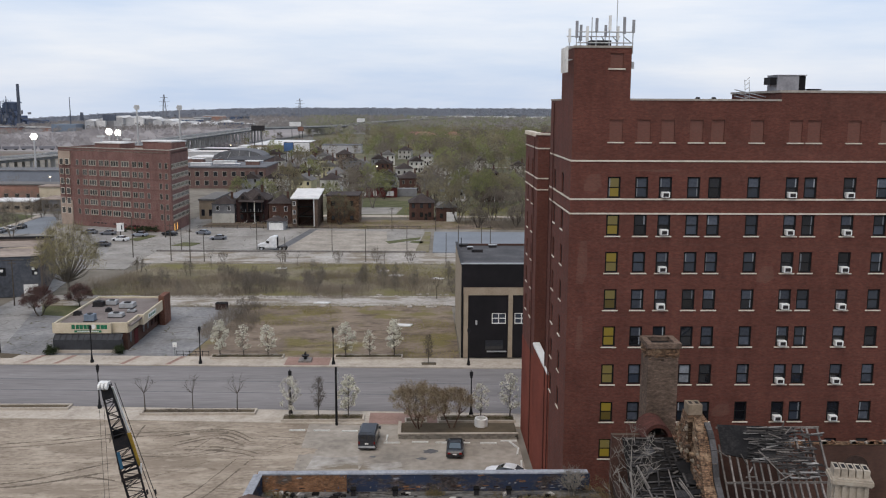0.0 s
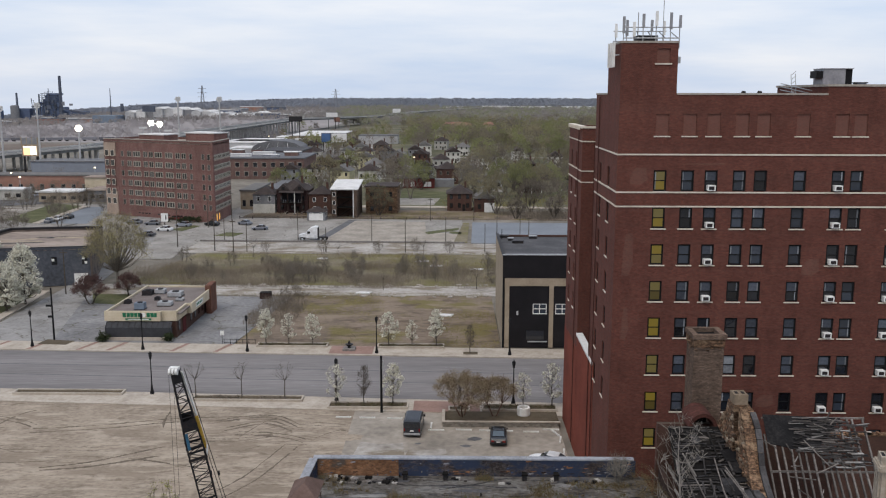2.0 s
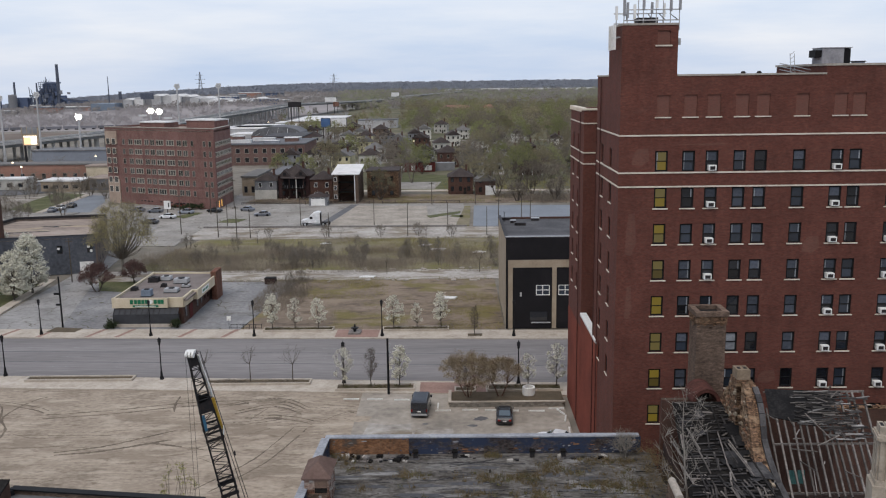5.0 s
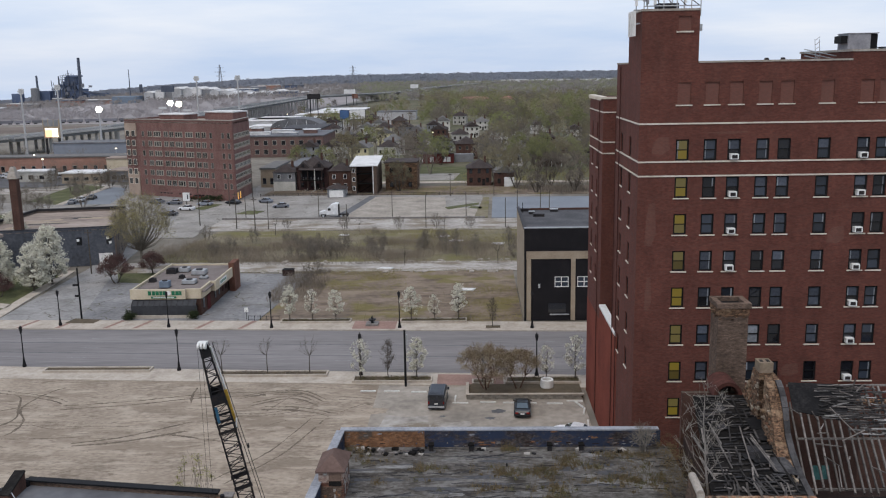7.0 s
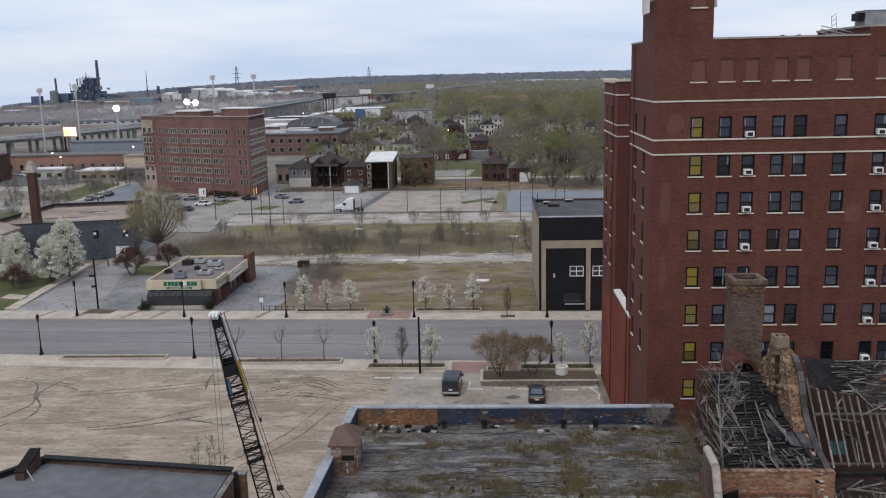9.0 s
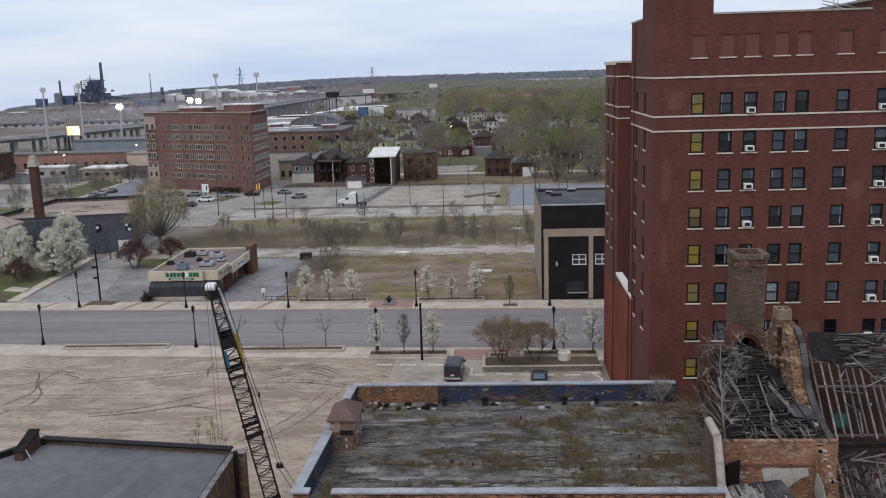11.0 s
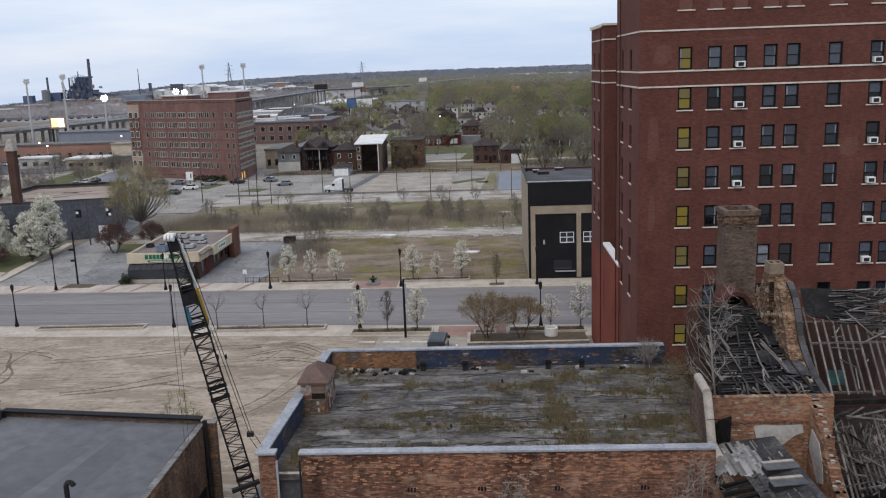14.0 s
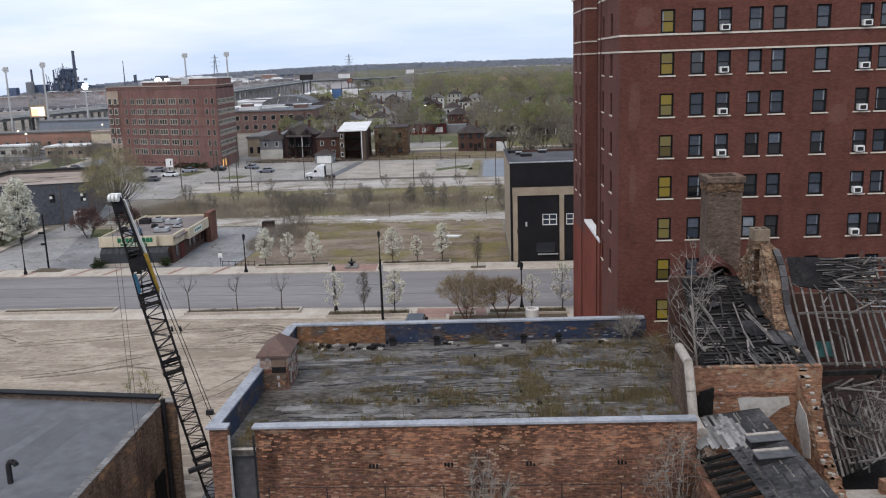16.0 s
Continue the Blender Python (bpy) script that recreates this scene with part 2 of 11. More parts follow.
M["concrete"] = mat("concrete", (0.41, 0.362, 0.305), (0.285, 0.248, 0.205), (0.51, 0.458, 0.395), scale=0.4, fine=2.5, bump=0.08)
M["paver"] = mat("red_paver", (0.27, 0.175, 0.145), (0.2, 0.125, 0.105), (0.33, 0.22, 0.185), scale=0.5, fine=4)
M["dirt"] = mat("packed_dirt", (0.298, 0.247, 0.194), (0.195, 0.160, 0.124), (0.39, 0.33, 0.262), scale=0.2, fine=2.2, stretch=(0.7, 1.2, 1), bump=0.6, amount=1.7)
M["track"] = mat("tyre_track", (0.135, 0.109, 0.083), (0.09, 0.073, 0.057), (0.19, 0.155, 0.12), scale=0.8, fine=4)
M["field"] = mat("dry_field", (0.175, 0.136, 0.104), (0.11, 0.086, 0.066), (0.245, 0.194, 0.152), scale=0.14, fine=1.0, bump=0.4, amount=1.4)
M["grass"] = mat("dry_grass", (0.17, 0.148, 0.098), (0.115, 0.104, 0.064), (0.235, 0.205, 0.145), scale=0.15, fine=1.6, bump=0.4, amount=1.4)
M["lawn"] = mat("lawn", (0.09, 0.096, 0.046), (0.062, 0.07, 0.03), (0.155, 0.14, 0.078), scale=0.2, fine=2, bump=0.3, amount=1.3)
M["land"] = mat("far_land", (0.17, 0.153, 0.128), (0.105, 0.098, 0.08), (0.25, 0.228, 0.195), scale=0.03, fine=0.3, bump=0.0, amount=1.5)
M["white_paint"] = mat("white_line_paint", (0.6, 0.6, 0.57), scale=2, fine=8)
M["white"] = mat("white_painted", (0.72, 0.72, 0.7), (0.55, 0.55, 0.52), (0.8, 0.8, 0.78), scale=1)
M["black_metal"] = mat("black_metal", (0.012, 0.012, 0.013), rough=0.6, scale=2)
M["steel_dark"] = mat("dark_steel", (0.024, 0.0235, 0.026), (0.014, 0.014, 0.015), (0.05, 0.038, 0.032), rough=0.6, scale=2)
M["grey_metal"] = mat("galvanised_metal", (0.38, 0.39, 0.40), rough=0.5, metal=0.3, scale=1)
M["tar"] = mat("tar_roof", (0.075, 0.075, 0.08), (0.045, 0.045, 0.048), (0.13, 0.13, 0.135), scale=0.3, fine=3, bump=0.15)
M["membrane"] = mat("membrane_roof", (0.118, 0.12, 0.128), (0.085, 0.086, 0.092), (0.16, 0.161, 0.168), scale=0.13, fine=1.2, bump=0.03, rough=0.7, amount=1.4, spec=0.2)
M["roof_board"] = mat("weathered_roof_felt", (0.102, 0.094, 0.085), (0.045, 0.04, 0.035), (0.18, 0.172, 0.162), scale=0.6, fine=3.6, stretch=(0.8, 1.25, 1), bump=0.9, amount=1.75, spec=0.05)
M["old_wood"] = mat("grey_weathered_wood", (0.125, 0.112, 0.103), (0.055, 0.049, 0.045), (0.235, 0.215, 0.197), scale=1.2, fine=8, bump=0.4, rnd=0.55)
# Charred timber, its black deepened to hold the shade inside the ruin.
M["char_wood"] = mat("charred_shade_wood", (0.012, 0.011, 0.0105), (0.006, 0.006, 0.0055), (0.034, 0.031, 0.028), scale=0.8, fine=5, bump=0.5, rnd=0.4)
M["parapet_blue"] = brick_mat("peeling_blue_paint", (0.15, 0.105, 0.09), (0.085, 0.075, 0.075), (0.17, 0.17, 0.18), patch=(0.038, 0.054, 0.098), patch_at=0.475, worn=0.9, streak=0.6)
M["parapet_rust"] = brick_mat("peeling_orange_brick", (0.36, 0.175, 0.085), (0.22, 0.11, 0.06), (0.2, 0.14, 0.1), patch=(0.11, 0.09, 0.075), patch_at=0.58, worn=0.6)
M["coping"] = mat("metal_coping", (0.285, 0.298, 0.325), (0.19, 0.198, 0.218), (0.375, 0.388, 0.415), rough=0.7, scale=0.8, fine=5, amount=1.4)
M["plaster"] = mat("old_plaster", (0.42, 0.40, 0.37), (0.25, 0.22, 0.19), (0.52, 0.5, 0.47), scale=1.2, fine=6)
M["stone"] = mat("grey_stone", (0.20, 0.185, 0.175), (0.105, 0.098, 0.092), (0.30, 0.28, 0.26), scale=2, fine=9, bump=0.4)
M["stone_pale"] = mat("pale_cap_stone", (0.34, 0.305, 0.265), (0.21, 0.19, 0.165), (0.45, 0.41, 0.365), scale=2, fine=9, bump=0.3)
M["glass"] = glass_mat("window_glass", (0.03, 0.038, 0.052))
M["glass_dark"] = glass_mat("dark_window_glass", (0.012, 0.014, 0.018))
M["curtain"] = mat("curtained_glass", (0.075, 0.085, 0.105), (0.045, 0.052, 0.068), (0.12, 0.13, 0.15), rough=0.25, scale=1.5, fine=5, rnd=0.4, bump=0)
M["lit"] = glow("lit_window", (0.27, 0.20, 0.025), 0.4)
M["lit_pale"] = glow("lit_window_blind", (0.17, 0.138, 0.045), 0.5)
M["flood"] = glow("flood_lamp", (1.0, 0.92, 0.75), 25.0)
M["screen"] = glow("scoreboard_screen", (1.0, 0.62, 0.34), 1.6)
M["bark"] = mat("bark", (0.085, 0.072, 0.06), (0.05, 0.042, 0.035), (0.15, 0.13, 0.11), scale=2, fine=10, bump=0.5)
M["bark_pale"] = mat("pale_bark", (0.22, 0.20, 0.175), (0.14, 0.125, 0.11), (0.31, 0.285, 0.255), scale=2, fine=10, bump=0.3)
M["blossom"] = mat("white_blossom", (0.62, 0.60, 0.50), (0.45, 0.44, 0.35), (0.75, 0.735, 0.65), scale=0.8, fine=4, bump=0)
M["leaf_bronze"] = mat("bronze_leaf", (0.235, 0.19, 0.125), (0.16, 0.13, 0.09), (0.31, 0.255, 0.17), scale=0.7, fine=4, bump=0)
M["leaf_purple"] = mat("purple_leaf", (0.10, 0.058, 0.052), (0.068, 0.038, 0.035), (0.145, 0.088, 0.078), scale=0.7, fine=4, bump=0)
M["leaf_green"] = mat("fresh_leaf", (0.205, 0.215, 0.098), (0.15, 0.16, 0.074), (0.275, 0.275, 0.13), scale=0.05, fine=0.8, bump=0, rnd=0.25)
M["leaf_olive"] = mat("olive_leaf", (0.205, 0.182, 0.115), (0.148, 0.132, 0.086), (0.27, 0.238, 0.15), scale=0.05, fine=0.8, bump=0, rnd=0.25)
M["twig"] = mat("bare_twig", (0.175, 0.15, 0.122), (0.12, 0.102, 0.085), (0.24, 0.205, 0.165), scale=0.08, fine=0.8, bump=0, rnd=0.2)
M["evergreen"] = mat("dark_shrub", (0.035, 0.045, 0.022), scale=1, fine=5)
M["moss"] = mat("roof_weeds", (0.148, 0.112, 0.062), (0.08, 0.063, 0.036), (0.22, 0.168, 0.092), scale=0.6, fine=4)
M["moss_green"] = mat("green_roof_weeds", (0.118, 0.11, 0.05), (0.07, 0.07, 0.032), (0.175, 0.155, 0.075), scale=0.6, fine=4)
M["hotel_patch"] = brick_mat("repointed_hotel_brick", (0.158, 0.066, 0.05), (0.12, 0.05, 0.038), (0.135, 0.08, 0.066), streak=0.2)
M["party"] = brick_mat("dirty_party_brick", (0.215, 0.14, 0.098), (0.125, 0.085, 0.064), (0.15, 0.115, 0.09), patch=(0.26, 0.15, 0.09), patch_at=0.62, worn=0.6, streak=0.5)

M["turret"] = brick_mat("peeling_turret_paint", (0.25, 0.105, 0.066), (0.13, 0.065, 0.05), (0.17, 0.12, 0.095), patch=(0.43, 0.35, 0.30), patch_at=0.54, worn=0.7)
M["turret_roof"] = mat("brown_turret_roof", (0.125, 0.083, 0.07), (0.09, 0.06, 0.051), (0.16, 0.11, 0.094), scale=1, fine=6)
M["rust_panel"] = mat("rusty_panel", (0.16, 0.11, 0.085), scale=1)
M["roof_patch"] = mat("grey_felt_patch", (0.165, 0.16, 0.153), (0.088, 0.084, 0.079), (0.25, 0.246, 0.24), scale=0.9, fine=5, stretch=(0.6, 2, 1), amount=1.7, bump=0.5, spec=0.05)
M["red_wall"] = brick_mat("orange_red_brick", (0.37, 0.20, 0.118), (0.25, 0.118, 0.072), (0.29, 0.19, 0.135), size=(0.23, 0.08), patch=(0.42, 0.29, 0.19), patch_at=0.57, worn=0.6, streak=0.5)
M["stone_cap"] = mat("buff_stone", (0.20, 0.155, 0.112), scale=2, fine=8)
M["arch"] = mat("rusty_brick", (0.075, 0.032, 0.026), (0.045, 0.022, 0.02), (0.12, 0.05, 0.04), scale=2, fine=8, bump=0.4)
M["teal"] = mat("faded_teal", (0.035, 0.095, 0.095), (0.02, 0.05, 0.05), (0.085, 0.17, 0.16), scale=2, fine=7)
M["membrane_dark"] = mat("dark_membrane", (0.108, 0.11, 0.117), (0.088, 0.089, 0.095), (0.132, 0.134, 0.14), scale=0.3, fine=2, bump=0.03, rough=0.7)
M["yellow"] = mat("yellow_paint", (0.42, 0.27, 0.05), scale=2)
M["blue_paint"] = mat("blue_paint", (0.05, 0.14, 0.22), scale=2)
M["crane_red"] = mat("faded_red_paint", (0.16, 0.035, 0.03), scale=1)
M["green_sign"] = mat("green_sign", (0.02, 0.14, 0.075), rough=0.4, scale=2, bump=0)
M["cream"] = mat("cream_stucco", (0.52, 0.45, 0.335), (0.43, 0.36, 0.26), (0.6, 0.53, 0.41), scale=0.6, fine=5)
M["awning"] = mat("dark_awning", (0.045, 0.047, 0.052), rough=0.35, scale=1)
M["blue_wall"] = mat("slate_blue_paint", (0.082, 0.09, 0.107), (0.055, 0.059, 0.07), (0.115, 0.122, 0.14), scale=0.25, fine=2, amount=1.4)
M["slate_brick"] = brick_mat("grey_brown_brick", (0.155, 0.125, 0.108), (0.115, 0.092, 0.08), (0.14, 0.12, 0.105), streak=0.5)
M["gravel_roof"] = mat("tan_gravel_roof", (0.285, 0.232, 0.195), (0.175, 0.143, 0.122), (0.38, 0.322, 0.28), scale=0.09, fine=0.9, stretch=(0.6, 1.6, 1), amount=1.5)
M["shingle"] = mat("dark_shingle", (0.055, 0.045, 0.043), (0.035, 0.03, 0.028), (0.09, 0.075, 0.07), scale=0.5, fine=4)
M["grey_shingle"] = mat("grey_shingle", (0.15, 0.145, 0.14), scale=0.5, fine=4)
M["siding"] = mat("pale_siding", (0.45, 0.44, 0.40), (0.33, 0.32, 0.29), (0.54, 0.53, 0.49), scale=0.5, fine=3, rnd=0.2)
M["siding_grey"] = mat("grey_siding", (0.20, 0.205, 0.215), scale=0.5, fine=3, rnd=0.2)
M["roof_white"] = mat("white_roof_sheet", (0.62, 0.615, 0.605), (0.46, 0.455, 0.445), (0.74, 0.735, 0.72), scale=0.4, fine=3)
# Far crowns: paler, greyer copies of twig and leaf, with haze painted in.
M["hazed_wood"] = mat("hazed_bare_wood", (0.255, 0.235, 0.222), (0.20, 0.186, 0.178), (0.31, 0.286, 0.266), scale=0.006, fine=0.06, bump=0)
M["hazed_green"] = mat("hazed_green_wood", (0.24, 0.243, 0.168), (0.185, 0.19, 0.136), (0.295, 0.292, 0.20), scale=0.006, fine=0.06, bump=0)
M["plant_steel"] = mat("blue_grey_plant_steel", (0.09, 0.118, 0.185), (0.06, 0.08, 0.13), (0.14, 0.175, 0.25), scale=0.05, fine=0.4, bump=0)
M["pale_steel"] = mat("pale_far_cladding", (0.42, 0.42, 0.42), scale=0.03, fine=0.3, bump=0)
M["deck"] = mat("highway_concrete", (0.40, 0.39, 0.375), scale=0.05, fine=0.6, bump=0)
M["car_black"] = mat("black_car_paint", (0.012, 0.014, 0.018), rough=0.22, scale=1, bump=0, spec=0.6)
M["car_grey"] = mat("dark_grey_car_paint", (0.022, 0.025, 0.032), rough=0.28, scale=1, bump=0, spec=0.6)
M["car_white"] = mat("white_car_paint", (0.65, 0.66, 0.67), rough=0.3, scale=1, bump=0, spec=0.5)
M["car_silver"] = mat("silver_car_paint", (0.17, 0.185, 0.215), rough=0.3, scale=1, bump=0, spec=0.5, rnd=0.9)
M["rubber"] = mat("rubber", (0.018, 0.018, 0.018), rough=0.9, scale=3)
M["tail"] = mat("red_lamp_glass", (0.22, 0.015, 0.012), rough=0.2, scale=3, bump=0)
M["terracotta"] = mat("terracotta_roof", (0.24, 0.13, 0.10), scale=0.05, fine=0.5, bump=0)
M["plum"] = mat("red_painted_wall", (0.115, 0.03, 0.028), scale=0.3)
M["white_paint_worn"] = mat("worn_line_paint", (0.24, 0.24, 0.24), (0.15, 0.15, 0.155), (0.36, 0.36, 0.35), scale=1.5, fine=7, bump=0)
M["asphalt_dark"] = mat("tar_seam", (0.135, 0.134, 0.139), scale=1, fine=5, bump=0)
M["lamp_glass"] = mat("frosted_lamp_glass", (0.42, 0.42, 0.42), rough=0.3, scale=3, bump=0)
M["soil"] = mat("brown_soil", (0.10, 0.08, 0.055), scale=1, fine=6, bump=0.4)
M["soil_weed"] = mat("dormant_hedge", (0.095, 0.085, 0.045), scale=1, fine=5, bump=0)
M["block"] = mat("split_block", (0.20, 0.185, 0.16), scale=2, fine=10, bump=0.5, rnd=0.25)
M["skip"] = mat("rusty_skip", (0.05, 0.032, 0.028), scale=1)
# Lighter blue glass: the sky's reflection is put into the base colour.
M["sky_sheen_glass"] = glass_mat("sky_tinted_rear_glass", (0.05, 0.07, 0.085), 0.03)
# Paler copy of the van's grey: light from the sky painted on top.
M["skylit_roof"] = mat("skylit_grey_roof", (0.045, 0.052, 0.065), rough=0.4, scale=1, bump=0)
M["leaf_fresh"] = mat("yellow_green_leaf", (0.22, 0.22, 0.07), scale=0.5, fine=4, bump=0)
M["leaf_willow"] = mat("pale_bud_leaf", (0.30, 0.262, 0.125), (0.215, 0.188, 0.09), (0.385, 0.34, 0.17), scale=0.3, fine=3, bump=0)
M["straw"] = mat("straw", (0.235, 0.205, 0.11), (0.155, 0.14, 0.07), (0.32, 0.28, 0.165), scale=0.1, fine=1, bump=0)
M["rest_roof"] = mat("brown_grey_roof", (0.175, 0.15, 0.14), (0.12, 0.10, 0.095), (0.24, 0.21, 0.19), scale=0.3, fine=2.5)
M["hvac_blue"] = mat("blue_grey_cabinet", (0.16, 0.20, 0.25), scale=1, rough=0.5)
M["black_panel"] = mat("black_panel", (0.016, 0.015, 0.017), (0.011, 0.011, 0.012), (0.024, 0.022, 0.024), rough=0.6, scale=0.5)
M["tan_stone"] = mat("tan_stone", (0.33, 0.27, 0.20), (0.24, 0.19, 0.14), (0.40, 0.34, 0.26), scale=0.6, fine=4)
M["pale_frame"] = mat("pale_window_frame", (0.32, 0.295, 0.25), scale=1, bump=0)
M["lit_warm"] = glow("warm_lit_glass", (0.8, 0.42, 0.08), 1.3)
M["lamp_lit"] = glow("lit_lamp_head", (1.0, 0.86, 0.62), 2.5)
M["siding_cream"] = mat("cream_siding", (0.50, 0.46, 0.30), scale=0.5, fine=3)
M["asphalt_dark2"] = mat("dark_asphalt_strip", (0.12, 0.12, 0.125), scale=0.3, fine=2, bump=0)
M["bill_blue"] = mat("blue_billboard", (0.07, 0.13, 0.26), scale=0.3, bump=0)
M["girder"] = mat("viaduct_girder", (0.13, 0.135, 0.135), scale=0.05, fine=0.6, bump=0)
M["blue_wall2"] = mat("blue_grey_stand", (0.20, 0.22, 0.255), (0.165, 0.183, 0.213), (0.24, 0.262, 0.30), scale=0.05, fine=0.5, bump=0)
M["brick_far"] = mat("far_red_brick", (0.31, 0.175, 0.135), (0.235, 0.13, 0.10), (0.38, 0.22, 0.17), scale=0.08, fine=0.6, bump=0)
M["flood_dim"] = glow("flood_lamp_dim", (0.85, 0.88, 0.92), 0.35)
M["plant_dark"] = mat("dark_stack_steel", (0.09, 0.103, 0.132), scale=0.05, fine=0.4, bump=0)
M["wagon_grey"] = mat("wagon_steel", (0.15, 0.15, 0.165), (0.12, 0.12, 0.132), (0.19, 0.187, 0.2), scale=0.05, fine=0.4, bump=0, rnd=0.4)
M["pylon"] = mat("far_pylon_steel", (0.19, 0.20, 0.22), scale=0.1, bump=0)
M["gravel_bed"] = mat("rail_gravel", (0.16, 0.13, 0.11), scale=0.03, fine=0.4, bump=0)
M["bleached"] = mat("bleached_lot", (0.30, 0.268, 0.228), (0.205, 0.184, 0.158), (0.39, 0.352, 0.305), scale=0.22, fine=1.2, bump=0.15, amount=1.4)
# Sooty brick, also used where the ruin's inner shade is painted as colour.
M["char_shade_brick"] = mat("sooty_brick", (0.045, 0.03, 0.026), (0.025, 0.018, 0.016), (0.085, 0.055, 0.045), scale=0.8, fine=5)
M["twig_dark"] = mat("dark_twig", (0.105, 0.085, 0.07), scale=0.5, fine=3, bump=0)
M["straw_green"] = mat("greenish_straw", (0.235, 0.21, 0.078), (0.15, 0.148, 0.052), (0.33, 0.275, 0.115), scale=0.1, fine=1, bump=0)
M["screen_white"] = glow("scoreboard_white", (1.0, 0.86, 0.68), 2.2)
# Blue-grey base colour holds the distance haze over the far hills.
M["haze_hills"] = mat("haze_tinted_hills", (0.215, 0.232, 0.265), (0.19, 0.207, 0.237), (0.24, 0.256, 0.287), scale=0.003, fine=0.03, bump=0)
# Scrub lightened towards mauve-grey to carry the haze in its colour.
M["scrub"] = mat("hazed_grey_scrub", (0.335, 0.312, 0.312), (0.285, 0.266, 0.266), (0.385, 0.36, 0.358), scale=0.01, fine=0.1, bump=0)
M["bleached_board"] = mat("bleached_board", (0.19, 0.182, 0.173), (0.11, 0.105, 0.10), (0.29, 0.282, 0.275), scale=1.2, fine=8, bump=0.2, rnd=0.45)
M["stone_dark"] = mat("dark_grey_stone", (0.068, 0.065, 0.066), (0.04, 0.038, 0.039), (0.11, 0.105, 0.105), scale=2, fine=9, bump=0.5, rnd=0.35)
M["tar_black"] = mat("black_tar_paper", (0.014, 0.0138, 0.0145), (0.008, 0.008, 0.0085), (0.038, 0.036, 0.036), scale=0.8, fine=6, bump=0.35)
M["twig_pale"] = mat("pale_stalks", (0.27, 0.23, 0.175), (0.19, 0.16, 0.12), (0.35, 0.30, 0.235), scale=0.08, fine=0.8, bump=0)
M["old_concrete"] = mat("old_concrete", (0.33, 0.305, 0.275), (0.20, 0.182, 0.16), (0.44, 0.415, 0.38), scale=0.16, fine=1.2, bump=0.1, amount=1.4)
M["glass_pale"] = glass_mat("clinic_window_glass", (0.05, 0.05, 0.048))
M["hvac_grey"] = mat("galvanised_unit", (0.26, 0.265, 0.28), (0.18, 0.185, 0.2), (0.36, 0.365, 0.38), scale=1, fine=5, rough=0.5)
# Far ground under the woods, base colours lifted for haze.
M["wood_floor"] = mat("hazed_woodland_floor", (0.155, 0.152, 0.135), (0.115, 0.115, 0.105), (0.195, 0.19, 0.165), scale=0.006, fine=0.05, bump=0)
M["scrub_floor"] = mat("hazed_scrub_floor", (0.27, 0.25, 0.245), (0.21, 0.196, 0.193), (0.33, 0.307, 0.298), scale=0.008, fine=0.09, bump=0, stretch=(0.4, 1, 1))
M["yard_ground"] = mat("yard_ground", (0.115, 0.108, 0.068), (0.066, 0.07, 0.038), (0.185, 0.168, 0.125), scale=0.03, fine=0.35, bump=0, amount=1.5)
M["yard_asphalt"] = mat("yard_asphalt", (0.205, 0.203, 0.205), (0.135, 0.133, 0.135), (0.285, 0.28, 0.272), scale=0.16, fine=1.5, bump=0.08, amount=1.4)
M["bark_mid"] = mat("brown_grey_bark", (0.17, 0.15, 0.125), (0.11, 0.095, 0.08), (0.24, 0.215, 0.18), scale=2, fine=10, bump=0.4)
M["ash_wood"] = mat("ash_grey_wood", (0.042, 0.039, 0.038), (0.022, 0.021, 0.0205), (0.09, 0.084, 0.08), scale=1.2, fine=8, bump=0.4, rnd=0.5)
M["curtain_pale"] = mat("pale_curtain", (0.20, 0.215, 0.235), scale=2, fine=8, rough=0.5, bump=0, rnd=0.4)
M["rust_brick"] = brick_mat("rust_brown_brick", (0.20, 0.088, 0.058), (0.14, 0.06, 0.042), (0.17, 0.11, 0.085), worn=0.3, streak=0.4)
M["stain_brick"] = brick_mat("stained_tan_brick", (0.285, 0.185, 0.125), (0.165, 0.108, 0.078), (0.17, 0.13, 0.10), size=(0.24, 0.085), patch=(0.44, 0.25, 0.135), patch_at=0.6, worn=0.6, streak=0.7)
M["bark_silver"] = mat("silver_bark", (0.225, 0.205, 0.182), (0.15, 0.135, 0.12), (0.30, 0.275, 0.245), scale=2, fine=10, bump=0.3)
M["lit_dim"] = glow("dim_lit_window", (0.075, 0.056, 0.012), 0.6)
M["stone_buff"] = mat("buff_dressed_stone", (0.33, 0.285, 0.23), (0.19, 0.165, 0.135), (0.43, 0.385, 0.32), scale=1.2, fine=7, bump=0.3)
M["brush_twig"] = mat("brush_twig", (0.25, 0.212, 0.168), (0.175, 0.15, 0.12), (0.33, 0.285, 0.225), scale=0.08, fine=0.8, bump=0)
M["tar_mid"] = mat("worn_tar_paper", (0.042, 0.041, 0.043), (0.02, 0.02, 0.021), (0.095, 0.092, 0.092), scale=0.7, fine=5, bump=0.4, amount=1.4)
M["side_asphalt"] = mat("pale_side_asphalt", (0.25, 0.243, 0.235), (0.175, 0.17, 0.163), (0.325, 0.315, 0.302), scale=0.18, fine=1.6, bump=0.06, amount=1.3)
M["bark_red"] = mat("red_brown_bark", (0.13, 0.078, 0.058), (0.08, 0.05, 0.038), (0.19, 0.12, 0.09), scale=2, fine=10, bump=0.4)
M["blue_flake"] = mat("faded_blue_paint", (0.075, 0.105, 0.18), scale=2, fine=8)
M["school_brick"] = brick_mat("school_brick", (0.175, 0.105, 0.09), (0.135, 0.08, 0.07), (0.175, 0.132, 0.117), streak=0.3)
